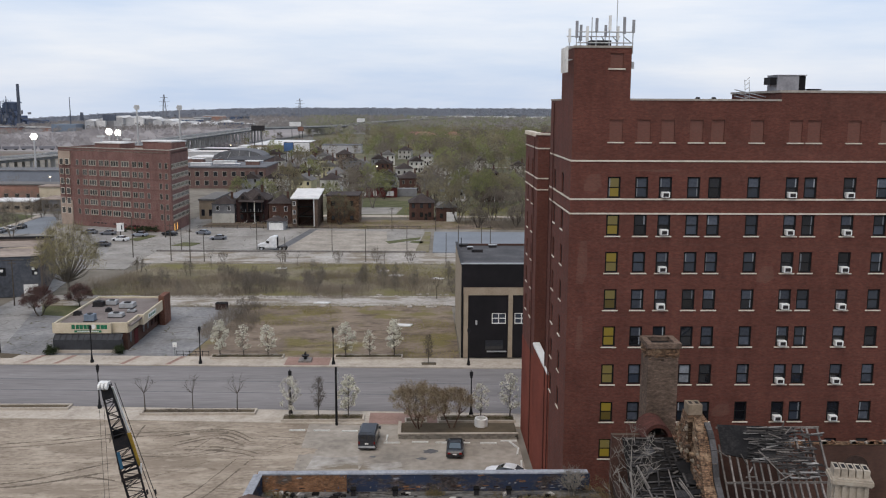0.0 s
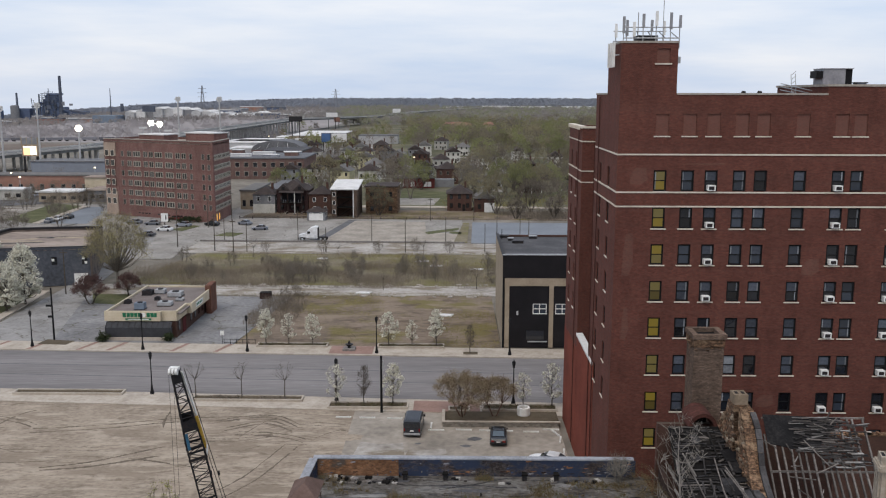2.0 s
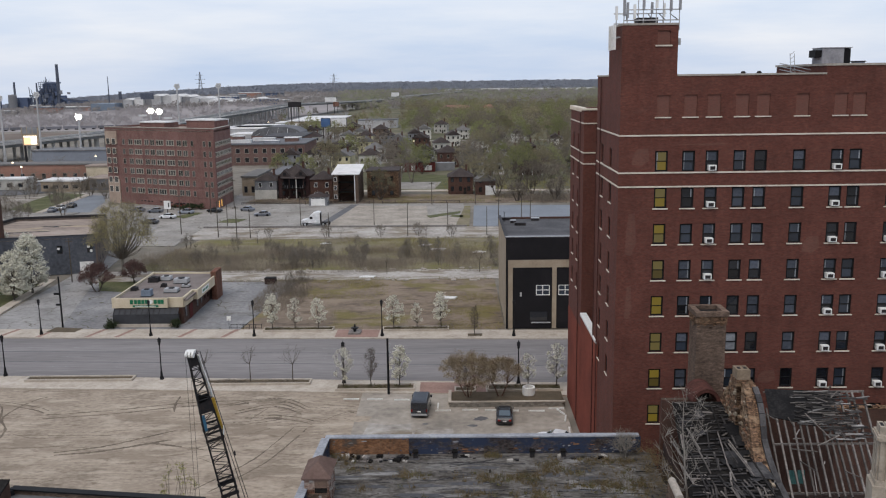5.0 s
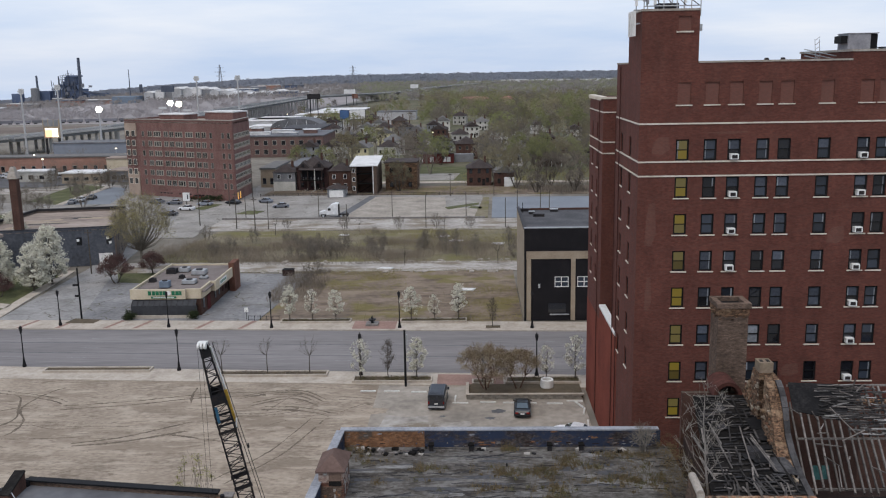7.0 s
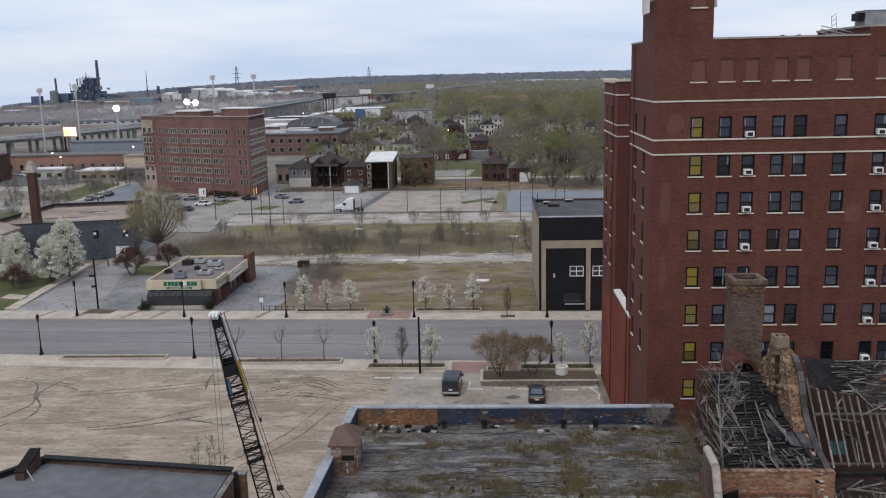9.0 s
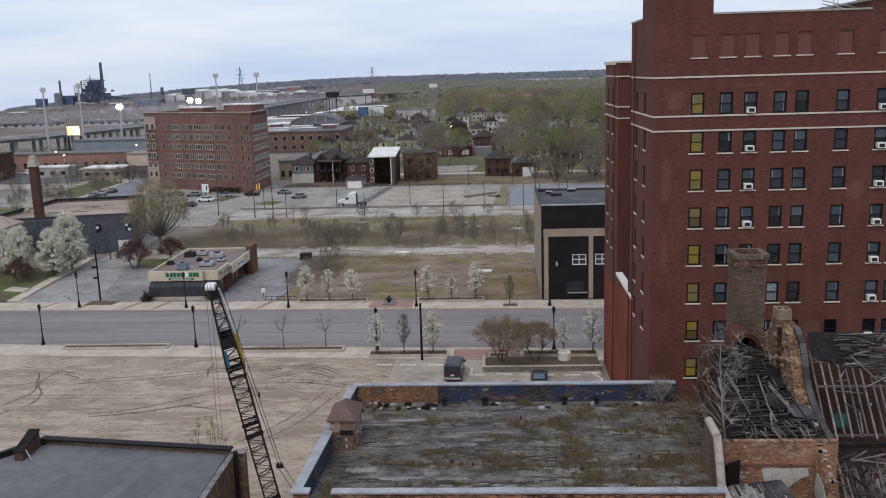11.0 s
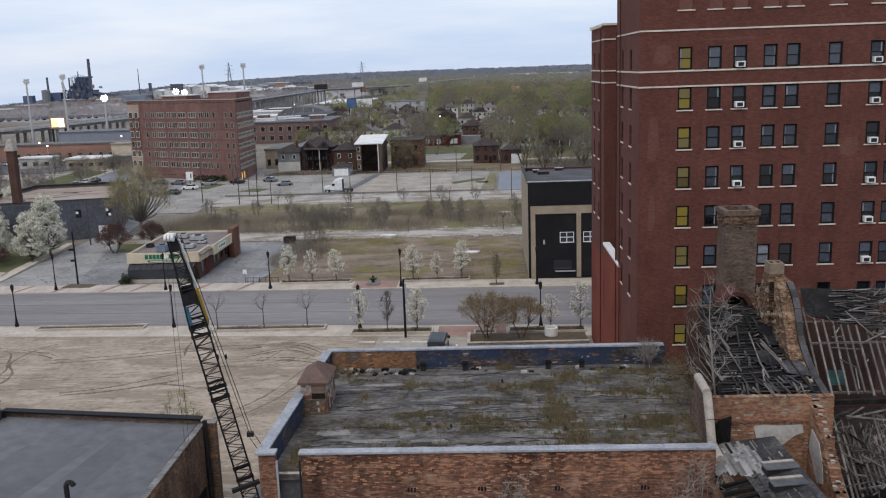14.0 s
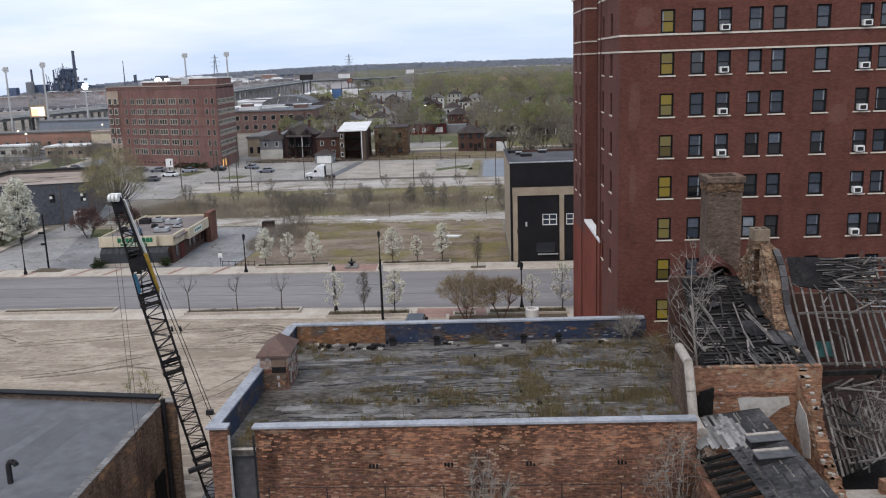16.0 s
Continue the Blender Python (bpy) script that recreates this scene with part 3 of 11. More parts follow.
M["plum_brick"] = brick_mat("sooty_plum_brick", (0.075, 0.038, 0.036), (0.05, 0.027, 0.027), (0.07, 0.05, 0.046), streak=0.6)
# ---- building helpers ----
def part(name, bm, material, parent=None, label="", kind="", smooth=False):
    me = bpy.data.meshes.new(name)
    bmesh.ops.recalc_face_normals(bm, faces=bm.faces[:])
    bm.to_mesh(me)
    bm.free()
    me.materials.append(material)
    if smooth:
        for p in me.polygons:
            p.use_smooth = True
    ob = new(name, me)
    if parent:
        ob.parent = parent
    return tagged(ob, label=label, kind=kind)


def thing(name, label, category, group="", at=(0, 0, 0)):
    ob = new(name)
    ob.empty_display_size = 0.5
    ob.location = at
    return tagged(ob, label=label, category=category, group=group)


def setting(name, bm, material, label, category="ground"):
    return tagged(part(name, bm, material), label=label, category=category, kind="structure")


def box(bm, x0, x1, y0, y1, z0, z1):
    v = [bm.verts.new(c) for c in ((x0, y0, z0), (x1, y0, z0), (x1, y1, z0), (x0, y1, z0), (x0, y0, z1), (x1, y0, z1), (x1, y1, z1), (x0, y1, z1))]
    for f in ((0, 1, 2, 3), (4, 5, 6, 7), (0, 1, 5, 4), (1, 2, 6, 5), (2, 3, 7, 6), (3, 0, 4, 7)):
        bm.faces.new([v[i] for i in f])
    return bm


def B(*boxes):
    bm = bmesh.new()
    for b in boxes:
        box(bm, *b)
    return bm


def prism(bm, pts, z0, z1):
    """A flat outline raised from z0 to z1."""
    a = [bm.verts.new((x, y, z0)) for x, y in pts]
    b = [bm.verts.new((x, y, z1)) for x, y in pts]
    n = len(pts)
    bm.faces.new(a)
    bm.faces.new(b)
    for i in range(n):
        bm.faces.new((a[i], a[(i + 1) % n], b[(i + 1) % n], b[i]))
    return bm


def P(pts, z0, z1):
    return prism(bmesh.new(), pts, z0, z1)


def tube(bm, p, q, r0, r1=None, n=6, cap=True):
    p, q = Vector(p), Vector(q)
    r1 = r0 if r1 is None else r1
    d = q - p
    u = d.cross(Vector((0, 0, 1)) if abs(d.z) < 0.9 * d.length else Vector((1, 0, 0))).normalized()
    w = d.cross(u).normalized()
    rings = []
    for c, r in ((p, r0), (q, r1)):
        rings.append([bm.verts.new(c + r * (math.cos(2 * math.pi * i / n) * u + math.sin(2 * math.pi * i / n) * w)) for i in range(n)])
    for i in range(n):
        bm.faces.new((rings[0][i], rings[0][(i + 1) % n], rings[1][(i + 1) % n], rings[1][i]))
    if cap:
        bm.faces.new(rings[0])
        bm.faces.new(rings[1])
    return bm


def beam(bm, p, q, w, h, up=(0, 0, 1)):
    """A squared timber from p to q."""
    p, q = Vector(p), Vector(q)
    d = (q - p).normalized()
    s = d.cross(Vector(up))
    s = (s if s.length > 1e-4 else Vector((1, 0, 0))).normalized()
    t = s.cross(d).normalized()
    v = []
    for c in (p, q):
        for a, b in ((-1, -1), (1, -1), (1, 1), (-1, 1)):
            v.append(bm.verts.new(c + s * a * w / 2 + t * b * h / 2))
    for f in ((0, 1, 2, 3), (4, 5, 6, 7), (0, 1, 5, 4), (1, 2, 6, 5), (2, 3, 7, 6), (3, 0, 4, 7)):
        bm.faces.new([v[i] for i in f])
    return bm


def lathe(bm, profile, n=12, at=(0, 0, 0)):
    """A turned form from (radius, height) pairs."""
    rings = []
    for r, z in profile:
        rings.append([bm.verts.new((at[0] + r * math.cos(2 * math.pi * i / n), at[1] + r * math.sin(2 * math.pi * i / n), at[2] + z)) for i in range(n)])
    for a, b in zip(rings, rings[1:]):
        for i in range(n):
            bm.faces.new((a[i], a[(i + 1) % n], b[(i + 1) % n], b[i]))
    bm.faces.new(rings[0])
    bm.faces.new(rings[-1])
    return bm


def raw(name, verts, faces, material, parent=None, label="", kind="", smooth=False):
    me = bpy.data.meshes.new(name)
    me.from_pydata([tuple(v) for v in verts], [], [tuple(f) for f in faces])
    me.materials.append(material)
    ob = new(name, me)
    if parent:
        ob.parent = parent
    return tagged(ob, label=label, kind=kind)


def leaf_cloud(rng, centres, radii, per, size, squash=0.8, upright=False):
    """Small two-triangle leaves (as loose quads) scattered in clumps; upright: sprays that hang nearly plumb."""
    c = np.repeat(np.asarray(centres, float), per, axis=0)
    r = np.repeat(np.asarray(radii, float), per)
    d = rng.normal(size=(len(c), 3))
    d /= np.linalg.norm(d, axis=1)[:, None]
    d *= (rng.random(len(c)) ** 0.45)[:, None]
    d[:, 2] *= squash
    pos = c + d * r[:, None]
    a = rng.normal(size=(len(c), 3))
    a /= np.linalg.norm(a, axis=1)[:, None]
    b = np.cross(a, rng.normal(size=(len(c), 3)))
    if upright:
        e = 2 * math.pi * rng.random(len(c))
        a = np.stack([np.cos(e), np.sin(e), 0.35 * rng.normal(size=len(c))], 1)
        b = np.stack([0.3 * rng.normal(size=len(c)), 0.3 * rng.normal(size=len(c)), np.ones(len(c))], 1)
        a /= np.linalg.norm(a, axis=1)[:, None]
    b /= np.linalg.norm(b, axis=1)[:, None]
    s = (size * (0.6 + 0.8 * rng.random(len(c))))[:, None]
    v = np.stack([pos - a * s - b * s * 0.6, pos + a * s - b * s * 0.6, pos + a * s * 0.6 + b * s, pos - a * s * 0.7 + b * s * 0.8], axis=1).reshape(-1, 3)
    f = np.arange(len(v)).reshape(-1, 4)
    return v, f


def limb(bm, p, q, r0, r1, rng, n=4, sag=0.12):
    """A branch with a bend in it."""
    m = p.lerp(q, 0.55) + Vector(rng.normal(size=3)) * (q - p).length * sag * 0.5 + Vector((0, 0, -(q - p).length * sag * 0.5))
    tube(bm, p, m, r0, (r0 + r1) / 2, n=n, cap=False)
    tube(bm, m, q, (r0 + r1) / 2, r1, n=n, cap=False)


def tree(name, label, seed, height, trunk_h, crown_w, leaf=None, leaves=900, leaf_size=0.10, trunk_r=0.12, bark="bark", stems=1, clump=0.5, group="", leaf_name="crown", shape="oval", limbs=46, twigs=3, low=0.0):
    """A tree of tapered trunk or stems, bent limbs and twigs, and a crown of small leaves in uneven clumps."""
    rng = np.random.default_rng(seed)
    root = thing(name, label, "tree", group)
    bm = bmesh.new()
    tops = []
    span = height - trunk_h
    if shape == "oval":
        p, k = Vector((0, 0, -0.1)), 5
        spine = [p]
        for i in range(k):
            q = Vector((rng.normal() * 0.012 * height, rng.normal() * 0.012 * height, height * 0.93 * (i + 1) / k))
            tube(bm, spine[-1], q, trunk_r * (1.15 - 0.95 * i / k), trunk_r * (1.15 - 0.95 * (i + 1) / k), n=6, cap=False)
            spine.append(q)
    else:
        for s_ in range(stems):
            a = 2 * math.pi * s_ / stems + rng.random()
            out = 0.16 * crown_w if stems > 1 else 0.02
            q = Vector((math.cos(a) * out, math.sin(a) * out, trunk_h))
            limb(bm, Vector((math.cos(a) * 0.08 * stems, math.sin(a) * 0.08 * stems, -0.1)), q, trunk_r * 1.2, trunk_r * 0.8, rng, 6, 0.06)
            tops.append((q, a))
    cen = []
    for k in range(limbs):
        a = 2 * math.pi * rng.random()
        if shape == "oval":
            t = (k + rng.random()) / limbs
            prof = ((t + 0.12) ** 0.4) * ((1.02 - t) ** 0.62) * 1.42
            r = crown_w / 2 * prof * (0.35 + 0.65 * rng.random() ** 0.6)
            c = Vector((math.cos(a) * r, math.sin(a) * r, trunk_h + span * (low + (1 - low) * t)))
            z0 = max(trunk_h * 0.75, c.z - 0.9 * r - 0.05 * span)
            base = Vector((0, 0, min(z0, height * 0.9)))
            limb(bm, base, c, max(0.012, trunk_r * 0.42 * (1 - t)), 0.008, rng)
        else:
            q = rng.random() ** 0.5
            r = crown_w / 2 * q
            dome = math.sqrt(max(0.0, 1 - (q * 0.97) ** 2))
            c = Vector((math.cos(a) * r, math.sin(a) * r, trunk_h + span * (0.12 + 0.88 * dome * (0.35 + 0.65 * rng.random() ** 0.5))))
            top, _ = min(tops, key=lambda e: (e[0] - c).length)
            limb(bm, top, c, trunk_r * (0.45 if limbs < 40 else 0.24), 0.01, rng)
        cen.append(c)
        for _ in range(twigs):
            d = Vector(rng.normal(size=3)) * 0.5 + Vector((0, 0, 0.5))
            tube(bm, c, c + d.normalized() * clump * (0.8 + rng.random()), 0.01 + 0.05 * trunk_r, 0.005, n=3, cap=False)
    part("trunk", bm, M[bark], root)
    if leaf:
        per = max(3, leaves // len(cen))
        v, f = leaf_cloud(rng, [tuple(c) for c in cen], clump * (0.55 + 0.9 * rng.random(len(cen))), per, leaf_size, upright=height > 9)
        raw(leaf_name, v, f, M[leaf], root, kind="stuff" if leaf_name != "crown" else "")
    return root


def put(ob, x, y, z=0.0, rz=0.0, s=1.0):
    ob.matrix_basis = pose(x, y, z, 0, 0, rz) @ Matrix.Scale(s, 4)
    return ob


def again(ob, x, y, z=0.0, rz=0.0, s=1.0):
    c = copy_thing(ob, pose(x, y, z, 0, 0, rz))
    c.scale = (s, s, s)
    return c

# weather and wear laid over the ground materials
overlaid(M["field"], (0.15, 0.128, 0.045), 0.1, 0.52, 0.6, 0.8, seed=3.0)
overlaid(M["field"], (0.235, 0.185, 0.135), 0.2, 0.52, 0.6, 0.8, (0.6, 1.4, 1), 11.0)
overlaid(M["field"], (0.095, 0.07, 0.05), 0.35, 0.54, 0.63, 0.75, (0.5, 1.2, 1), 23.0)
overlaid(M["grass"], (0.15, 0.138, 0.05), 0.1, 0.48, 0.58, 0.8, (0.5, 1.3, 1), 5.0)
overlaid(M["grass"], (0.25, 0.215, 0.155), 0.2, 0.57, 0.66, 0.7, (0.5, 1.5, 1), 17.0)
overlaid(M["dirt"], (0.222, 0.18, 0.138), 0.14, 0.5, 0.6, 0.7, (0.45, 1.5, 1), 2.0)
overlaid(M["dirt"], (0.42, 0.36, 0.29), 0.5, 0.53, 0.62, 0.65, (0.4, 1.4, 1), 9.0)
overlaid(M["dirt"], (0.15, 0.118, 0.088), 0.9, 0.56, 0.66, 0.65, (0.6, 1.2, 1), 31.0)
overlaid(M["yard_asphalt"], (0.115, 0.105, 0.09), 0.16, 0.56, 0.68, 0.6, seed=6.0)
cracked(M["yard_asphalt"], (0.10, 0.092, 0.065), 0.16, 0.02)
overlaid(M["side_asphalt"], (0.15, 0.14, 0.125), 0.2, 0.55, 0.68, 0.6, seed=4.0)
cracked(M["side_asphalt"], (0.12, 0.112, 0.09), 0.2, 0.016)
cracked(M["lot_asphalt"], (0.14, 0.13, 0.105), 0.13, 0.018)
overlaid(M["lot_asphalt"], (0.19, 0.172, 0.15), 0.08, 0.52, 0.66, 0.7, seed=8.0)
overlaid(M["old_concrete"], (0.185, 0.152, 0.11), 0.22, 0.51, 0.58, 0.85, (0.5, 1.3, 1), 14.0)
overlaid(M["asphalt"], (0.12, 0.116, 0.117), 0.09, 0.5, 0.66, 0.6, (0.18, 1.6, 1), 21.0)
overlaid(M["concrete"], (0.265, 0.225, 0.18), 0.5, 0.55, 0.68, 0.6, seed=12.0)

# ---- ground ----
def terrain(x, y):
    """The land is level round the place, falls gently away far to the west and rises to wooded hills in the far distance."""
    far = max(0.0, y - 700.0) / 3800.0
    west = max(0.0, -x / max(y, 1.0) - 0.12)
    rise = 11.0 * min(1.0, max(0.0, (y - 2500.0) / 2000.0)) * min(1.0, max(0.0, (x / max(y, 1.0) + 0.40) / 0.3))
    return -0.12 - far * west * west * 520.0 + rise


gx = [-14000, -9000, -6000, -4000, -2600, -1800, -1200, -800, -500, -300, -150, 0, 150, 300, 600, 1000, 1600, 2400, 3600, 6000, 9000]
gy = [-900, -300, -60, 100, 300, 500, 700, 900, 1150, 1500, 2000, 2600, 3300, 4000, 4500, 4900, 6500, 9000, 13000]
gv = [(x, y, terrain(x, y)) for y in gy for x in gx]
gf = [(j * len(gx) + i, j * len(gx) + i + 1, (j + 1) * len(gx) + i + 1, (j + 1) * len(gx) + i) for j in range(len(gy) - 1) for i in range(len(gx) - 1)]
land = tagged(raw("ground", gv, gf, M["land"]), label="wide level town land with scrub and bare earth", category="ground", kind="structure")
# Beyond the town the land takes the haze-lightened floor colours.
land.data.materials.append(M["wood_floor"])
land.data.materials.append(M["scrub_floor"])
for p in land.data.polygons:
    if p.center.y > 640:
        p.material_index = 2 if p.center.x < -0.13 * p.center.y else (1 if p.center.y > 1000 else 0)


def kn(x):
    return 102.8 - 0.060 * x


def kf(x):
    return 121.5 - 0.037 * x


def strip(f0, f1, x0, x1, z0, z1, n=1):
    pts = [(x0 + (x1 - x0) * i / n, f0(x0 + (x1 - x0) * i / n)) for i in range(n + 1)]
    pts += [(x, f1(x)) for x, _ in reversed(pts)]
    return P(pts, z0, z1)


XW, XE = -240.0, 200.0
setting("road", strip(kn, kf, XW, XE, -0.3, 0.0), M["asphalt"], "worn grey asphalt road of several lanes", "road")
setting("pavement", strip(lambda x: kn(x) - 4.4, lambda x: kn(x) - 0.2, XW, XE, -0.3, 0.13), M["concrete"], "pale concrete pavement along the dirt lot", "pavement")
setting("pavement", strip(lambda x: kf(x) + 0.2, lambda x: kf(x) + 4.6, XW, XE, -0.3, 0.13), M["concrete"], "pale concrete pavement on the far side of the road", "pavement")
setting("kerb", strip(lambda x: kn(x) - 0.2, kn, XW, XE, -0.3, 0.15), M["concrete"], "concrete kerb of the road", "kerb")
setting("kerb", strip(kf, lambda x: kf(x) + 0.2, XW, XE, -0.3, 0.15), M["concrete"], "concrete kerb of the road", "kerb")
setting("dirt_lot", P([(-150, 20), (11, 20), (11, 98.0), (-16, 99.4), (-150, 107.4)], -0.3, 0.02), M["dirt"], "bare sandy dirt lot with tyre marks", "ground")
setting("car_park", P([(-12.5, 84.0), (11.2, 84.0), (11.2, 97.8), (-12.5, 99.2)], -0.2, 0.028), M["bleached"], "old bleached asphalt car park", "ground")
setting("restaurant_yard", P([(-72, 128.5), (-34.2, 127.4), (-33.6, 133), (-31.0, 159.0), (-46, 160.5), (-72, 161)], -0.3, 0.03), M["yard_asphalt"], "cracked grey asphalt yard round the restaurant", "ground")
setting("field", P([(-34.0, 127.2), (6.2, 125.6), (6.2, 161.5), (-30.9, 161.5)], -0.3, 0.02), M["field"], "vacant field of brown earth and thin grass", "ground")
setting("alley", P([(-70, 161.5), (90, 160.5), (90, 168.5), (-70, 170.5)], -0.3, 0.05), M["old_concrete"], "broken pale concrete alley", "road")
setting("brush_field", P([(-66, 170.5), (90, 168.5), (90, 203), (-62, 206)], -0.3, 0.03), M["grass"], "overgrown field of dry grass and brush", "ground")
setting("back_street", P([(-66, 206.5), (110, 203.5), (110, 219), (-66, 222.5)], -0.3, 0.05), M["old_concrete"], "pale concrete back street", "road")
setting("back_lot", P([(-66, 223.5), (1.5, 221.5), (1.5, 264), (-66, 268)], -0.3, 0.04), M["lot_asphalt"], "large old grey car park", "ground")
setting("side_lot", P([(3.5, 222), (70, 219.5), (70, 257), (4.5, 259.5)], -0.3, 0.04), M["blue_asphalt"], "newer blue-grey asphalt car park", "ground")
setting("side_street", P([(-75.2, 126.4), (-61.5, 125.8), (-71.5, 169), (-78, 222), (-100, 300), (-107, 300), (-85, 222), (-76.5, 166)], -0.3, 0.05), M["side_asphalt"], "grey worn side street", "road")
setting("cross_street", P([(-78, 206), (-60, 206), (-60, 223), (-66, 268), (-58, 420), (-66, 420), (-74, 268), (-80, 224)], -0.3, 0.045), M["lot_asphalt"], "grey asphalt cross street", "road")
setting("yard_street", P([(-60, 296), (120, 290), (120, 294.5), (-60, 300.5)], -0.3, 0.05), M["concrete"], "pale street in front of the houses", "road")
setting("town_ground", P([(-66, 301), (330, 292), (440, 1150), (-135, 1150), (-62, 480)], -0.3, -0.06), M["yard_ground"], "brown and green yards between the houses", "ground")
for pts in (((-50, 398), (150, 392), (150, 397), (-50, 403)), ((-60, 468), (120, 462), (120, 467), (-60, 473)), ((14, 345), (18.5, 345), (30, 700), (25, 700)), ((-31, 302), (-27, 302), (-22, 560), (-26, 560)), ((-60, 540), (140, 532), (140, 537), (-60, 545))):
    setting("town_street", P(pts, -0.3, 0.0), M["old_concrete"], "pale street between the houses", "road")

# ---- hotel ----
HX, HY = 12.0, 67.9
COLS = [14.85, 17.0, 18.85, 21.05, 22.7, 25.75, 28.75, 30.2, 33.3, 35.9, 38.6, 41.0]
SILLS = [29.72, 26.78, 23.84, 20.86, 17.86, 14.75, 11.62, 8.5]
WW, WH = 1.02, 1.66
hotel = thing("hotel", "tall red brick hotel block with limestone bands and many sash windows", "building")


def swap(bm):
    """Turn a wall along x into one along y."""
    for v in bm.verts:
        v.co = Vector((v.co.y, v.co.x, v.co.z))
    return bm


def wall_with_holes(x0, x1, z0, z1, holes, y0, y1):
    """An upright wall along x with its openings cut through, as one shell."""
    bm = bmesh.new()
    xs = sorted({x0, x1, *[h[0] for h in holes], *[h[1] for h in holes]})
    zs = sorted({z0, z1, *[h[2] for h in holes], *[h[3] for h in holes]})
    nx, nz = len(xs) - 1, len(zs) - 1

    def solid(i, j):
        if not (0 <= i < nx and 0 <= j < nz):
            return False
        cx, cz = (xs[i] + xs[i + 1]) / 2, (zs[j] + zs[j + 1]) / 2
        return not any(h[0] < cx < h[1] and h[2] < cz < h[3] for h in holes)

    cache = {}

    def vert(i, j, y):
        k = (i, j, y)
        if k not in cache:
            cache[k] = bm.verts.new((xs[i], y, zs[j]))
        return cache[k]

    for i in range(nx):
        for j in range(nz):
            if not solid(i, j):
                continue
            for y in (y0, y1):
                bm.faces.new((vert(i, j, y), vert(i + 1, j, y), vert(i + 1, j + 1, y), vert(i, j + 1, y)))
            for di, dj, a, b in ((-1, 0, (i, j), (i, j + 1)), (1, 0, (i + 1, j), (i + 1, j + 1)), (0, -1, (i, j), (i + 1, j)), (0, 1, (i, j + 1), (i + 1, j + 1))):
                if not solid(i + di, j + dj):
                    bm.faces.new((vert(*a, y0), vert(*b, y0), vert(*b, y1), vert(*a, y1)))
    return bm


holes = [(x, x + WW, z, z + WH) for x in COLS for z in SILLS]
fills = [(x, x + WW, 34.05, 35.75) for x in COLS] + [(14.75, 15.75, 39.6, 40.7)]
part("south_wall", wall_with_holes(HX, 44.0, -0.1, 37.2, holes + fills[:-1], HY, HY + 0.45), M["hotel"], hotel)
part("tower_front", wall_with_holes(HX, 16.35, 37.2, 41.1, fills[-1:], HY, HY + 0.45), M["hotel"], hotel)
part("tower_side", B((HX, HX + 0.4, HY + 0.45, 73.6, 37.2, 41.1)), M["hotel"], hotel)
part("tower_side", B((15.95, 16.35, HY + 0.45, 73.6, 37.2, 41.1)), M["hotel"], hotel)
part("tower_back", B((HX + 0.4, 15.95, 73.2, 73.6, 37.2, 41.1)), M["hotel"], hotel)
part("tower_roof", B((HX + 0.4, 15.95, HY + 0.45, 73.2, 40.6, 40.8)), M["tar"], hotel)
west_cols = [71.4, 75.6]
west_holes = [(y, y + 0.95, z, z + WH) for y in west_cols for z in SILLS[:7]]
part("west_wall", swap(wall_with_holes(HY + 0.45, 79.3, -0.1, 37.2, west_holes, HX, HX + 0.45)), M["hotel"], hotel)
part("court_wall", B((HX + 0.45, 24, 78.85, 79.3, -0.1, 37.2)), M["hotel"], hotel)
wing_cols = [91.0, 94.6]
wing_holes = [(y, y + 0.95, z, z + WH) for y in wing_cols for z in SILLS[:6]]
part("wing_wall", swap(wall_with_holes(87.6, 97.6, -0.1, 33.9, wing_holes, HX, HX + 0.45)), M["hotel"], hotel)
part("wing_wall", B((HX + 0.45, 30, 87.6, 88.0, -0.1, 33.9)), M["hotel"], hotel)
part("wing_wall", B((HX + 0.45, 30, 97.2, 97.6, -0.1, 33.9)), M["hotel"], hotel)
part("wing_roof", B((HX + 0.45, 30, 88.0, 97.2, 33.3, 33.5)), M["tar"], hotel)
part("court_infill", B((HX - 0.02, HX + 0.4, 79.3, 87.6, -0.1, 12.7)), M["hotel_paint"], hotel, "painted red low wall closing the light court")
part("painted_base", B((HX - 0.03, HX - 0.004, 76.4, 79.3, -0.1, 12.7)), M["hotel_paint"], hotel, "red paint skin on the lower brick")
part("painted_base", B((HX - 0.03, HX - 0.004, 87.6, 97.6, -0.1, 11.2)), M["hotel_paint"], hotel, "red paint skin on the lower brick")
part("infill_coping", B((HX - 0.12, HX + 0.55, 77.0, 87.4, 12.7, 12.95)), M["white"], hotel, "white coping slab")
part("core", B((24, 44, 79.3, 87.6, -0.1, 36.0)), M["hotel"], hotel)
part("roof", B((HX + 0.45, 44, HY + 0.45, 78.85, 36.2, 36.4)), M["tar"], hotel)
part("penthouse", B((28.0, 44, HY + 0.003, 79.0, 37.2, 37.85)), M["hotel"], hotel)
part("east_wall", B((43.6, 44, HY + 0.45, 79.3, -0.1, 37.2)), M["hotel"], hotel)
for z, h, d in ((32.54, 0.12, 0.06), (29.58, 0.12, 0.06), (28.46, 0.12, 0.06)):
    part("stone_band", B((HX - d, 44, HY - d, HY - 0.002, z, z + h)), M["limestone"], hotel, "limestone band course")
    part("stone_band", B((HX - d, HX - 0.002, HY - 0.002, 79.35, z, z + h)), M["limestone"], hotel, "limestone band course")
    part("stone_band", B((HX - d, HX - 0.002, 87.55, 97.65, z, z + h)), M["limestone"], hotel, "limestone band course")
    part("stone_band", B((HX, 30, 87.52, 87.598, z, z + h)), M["limestone"], hotel, "limestone band course")
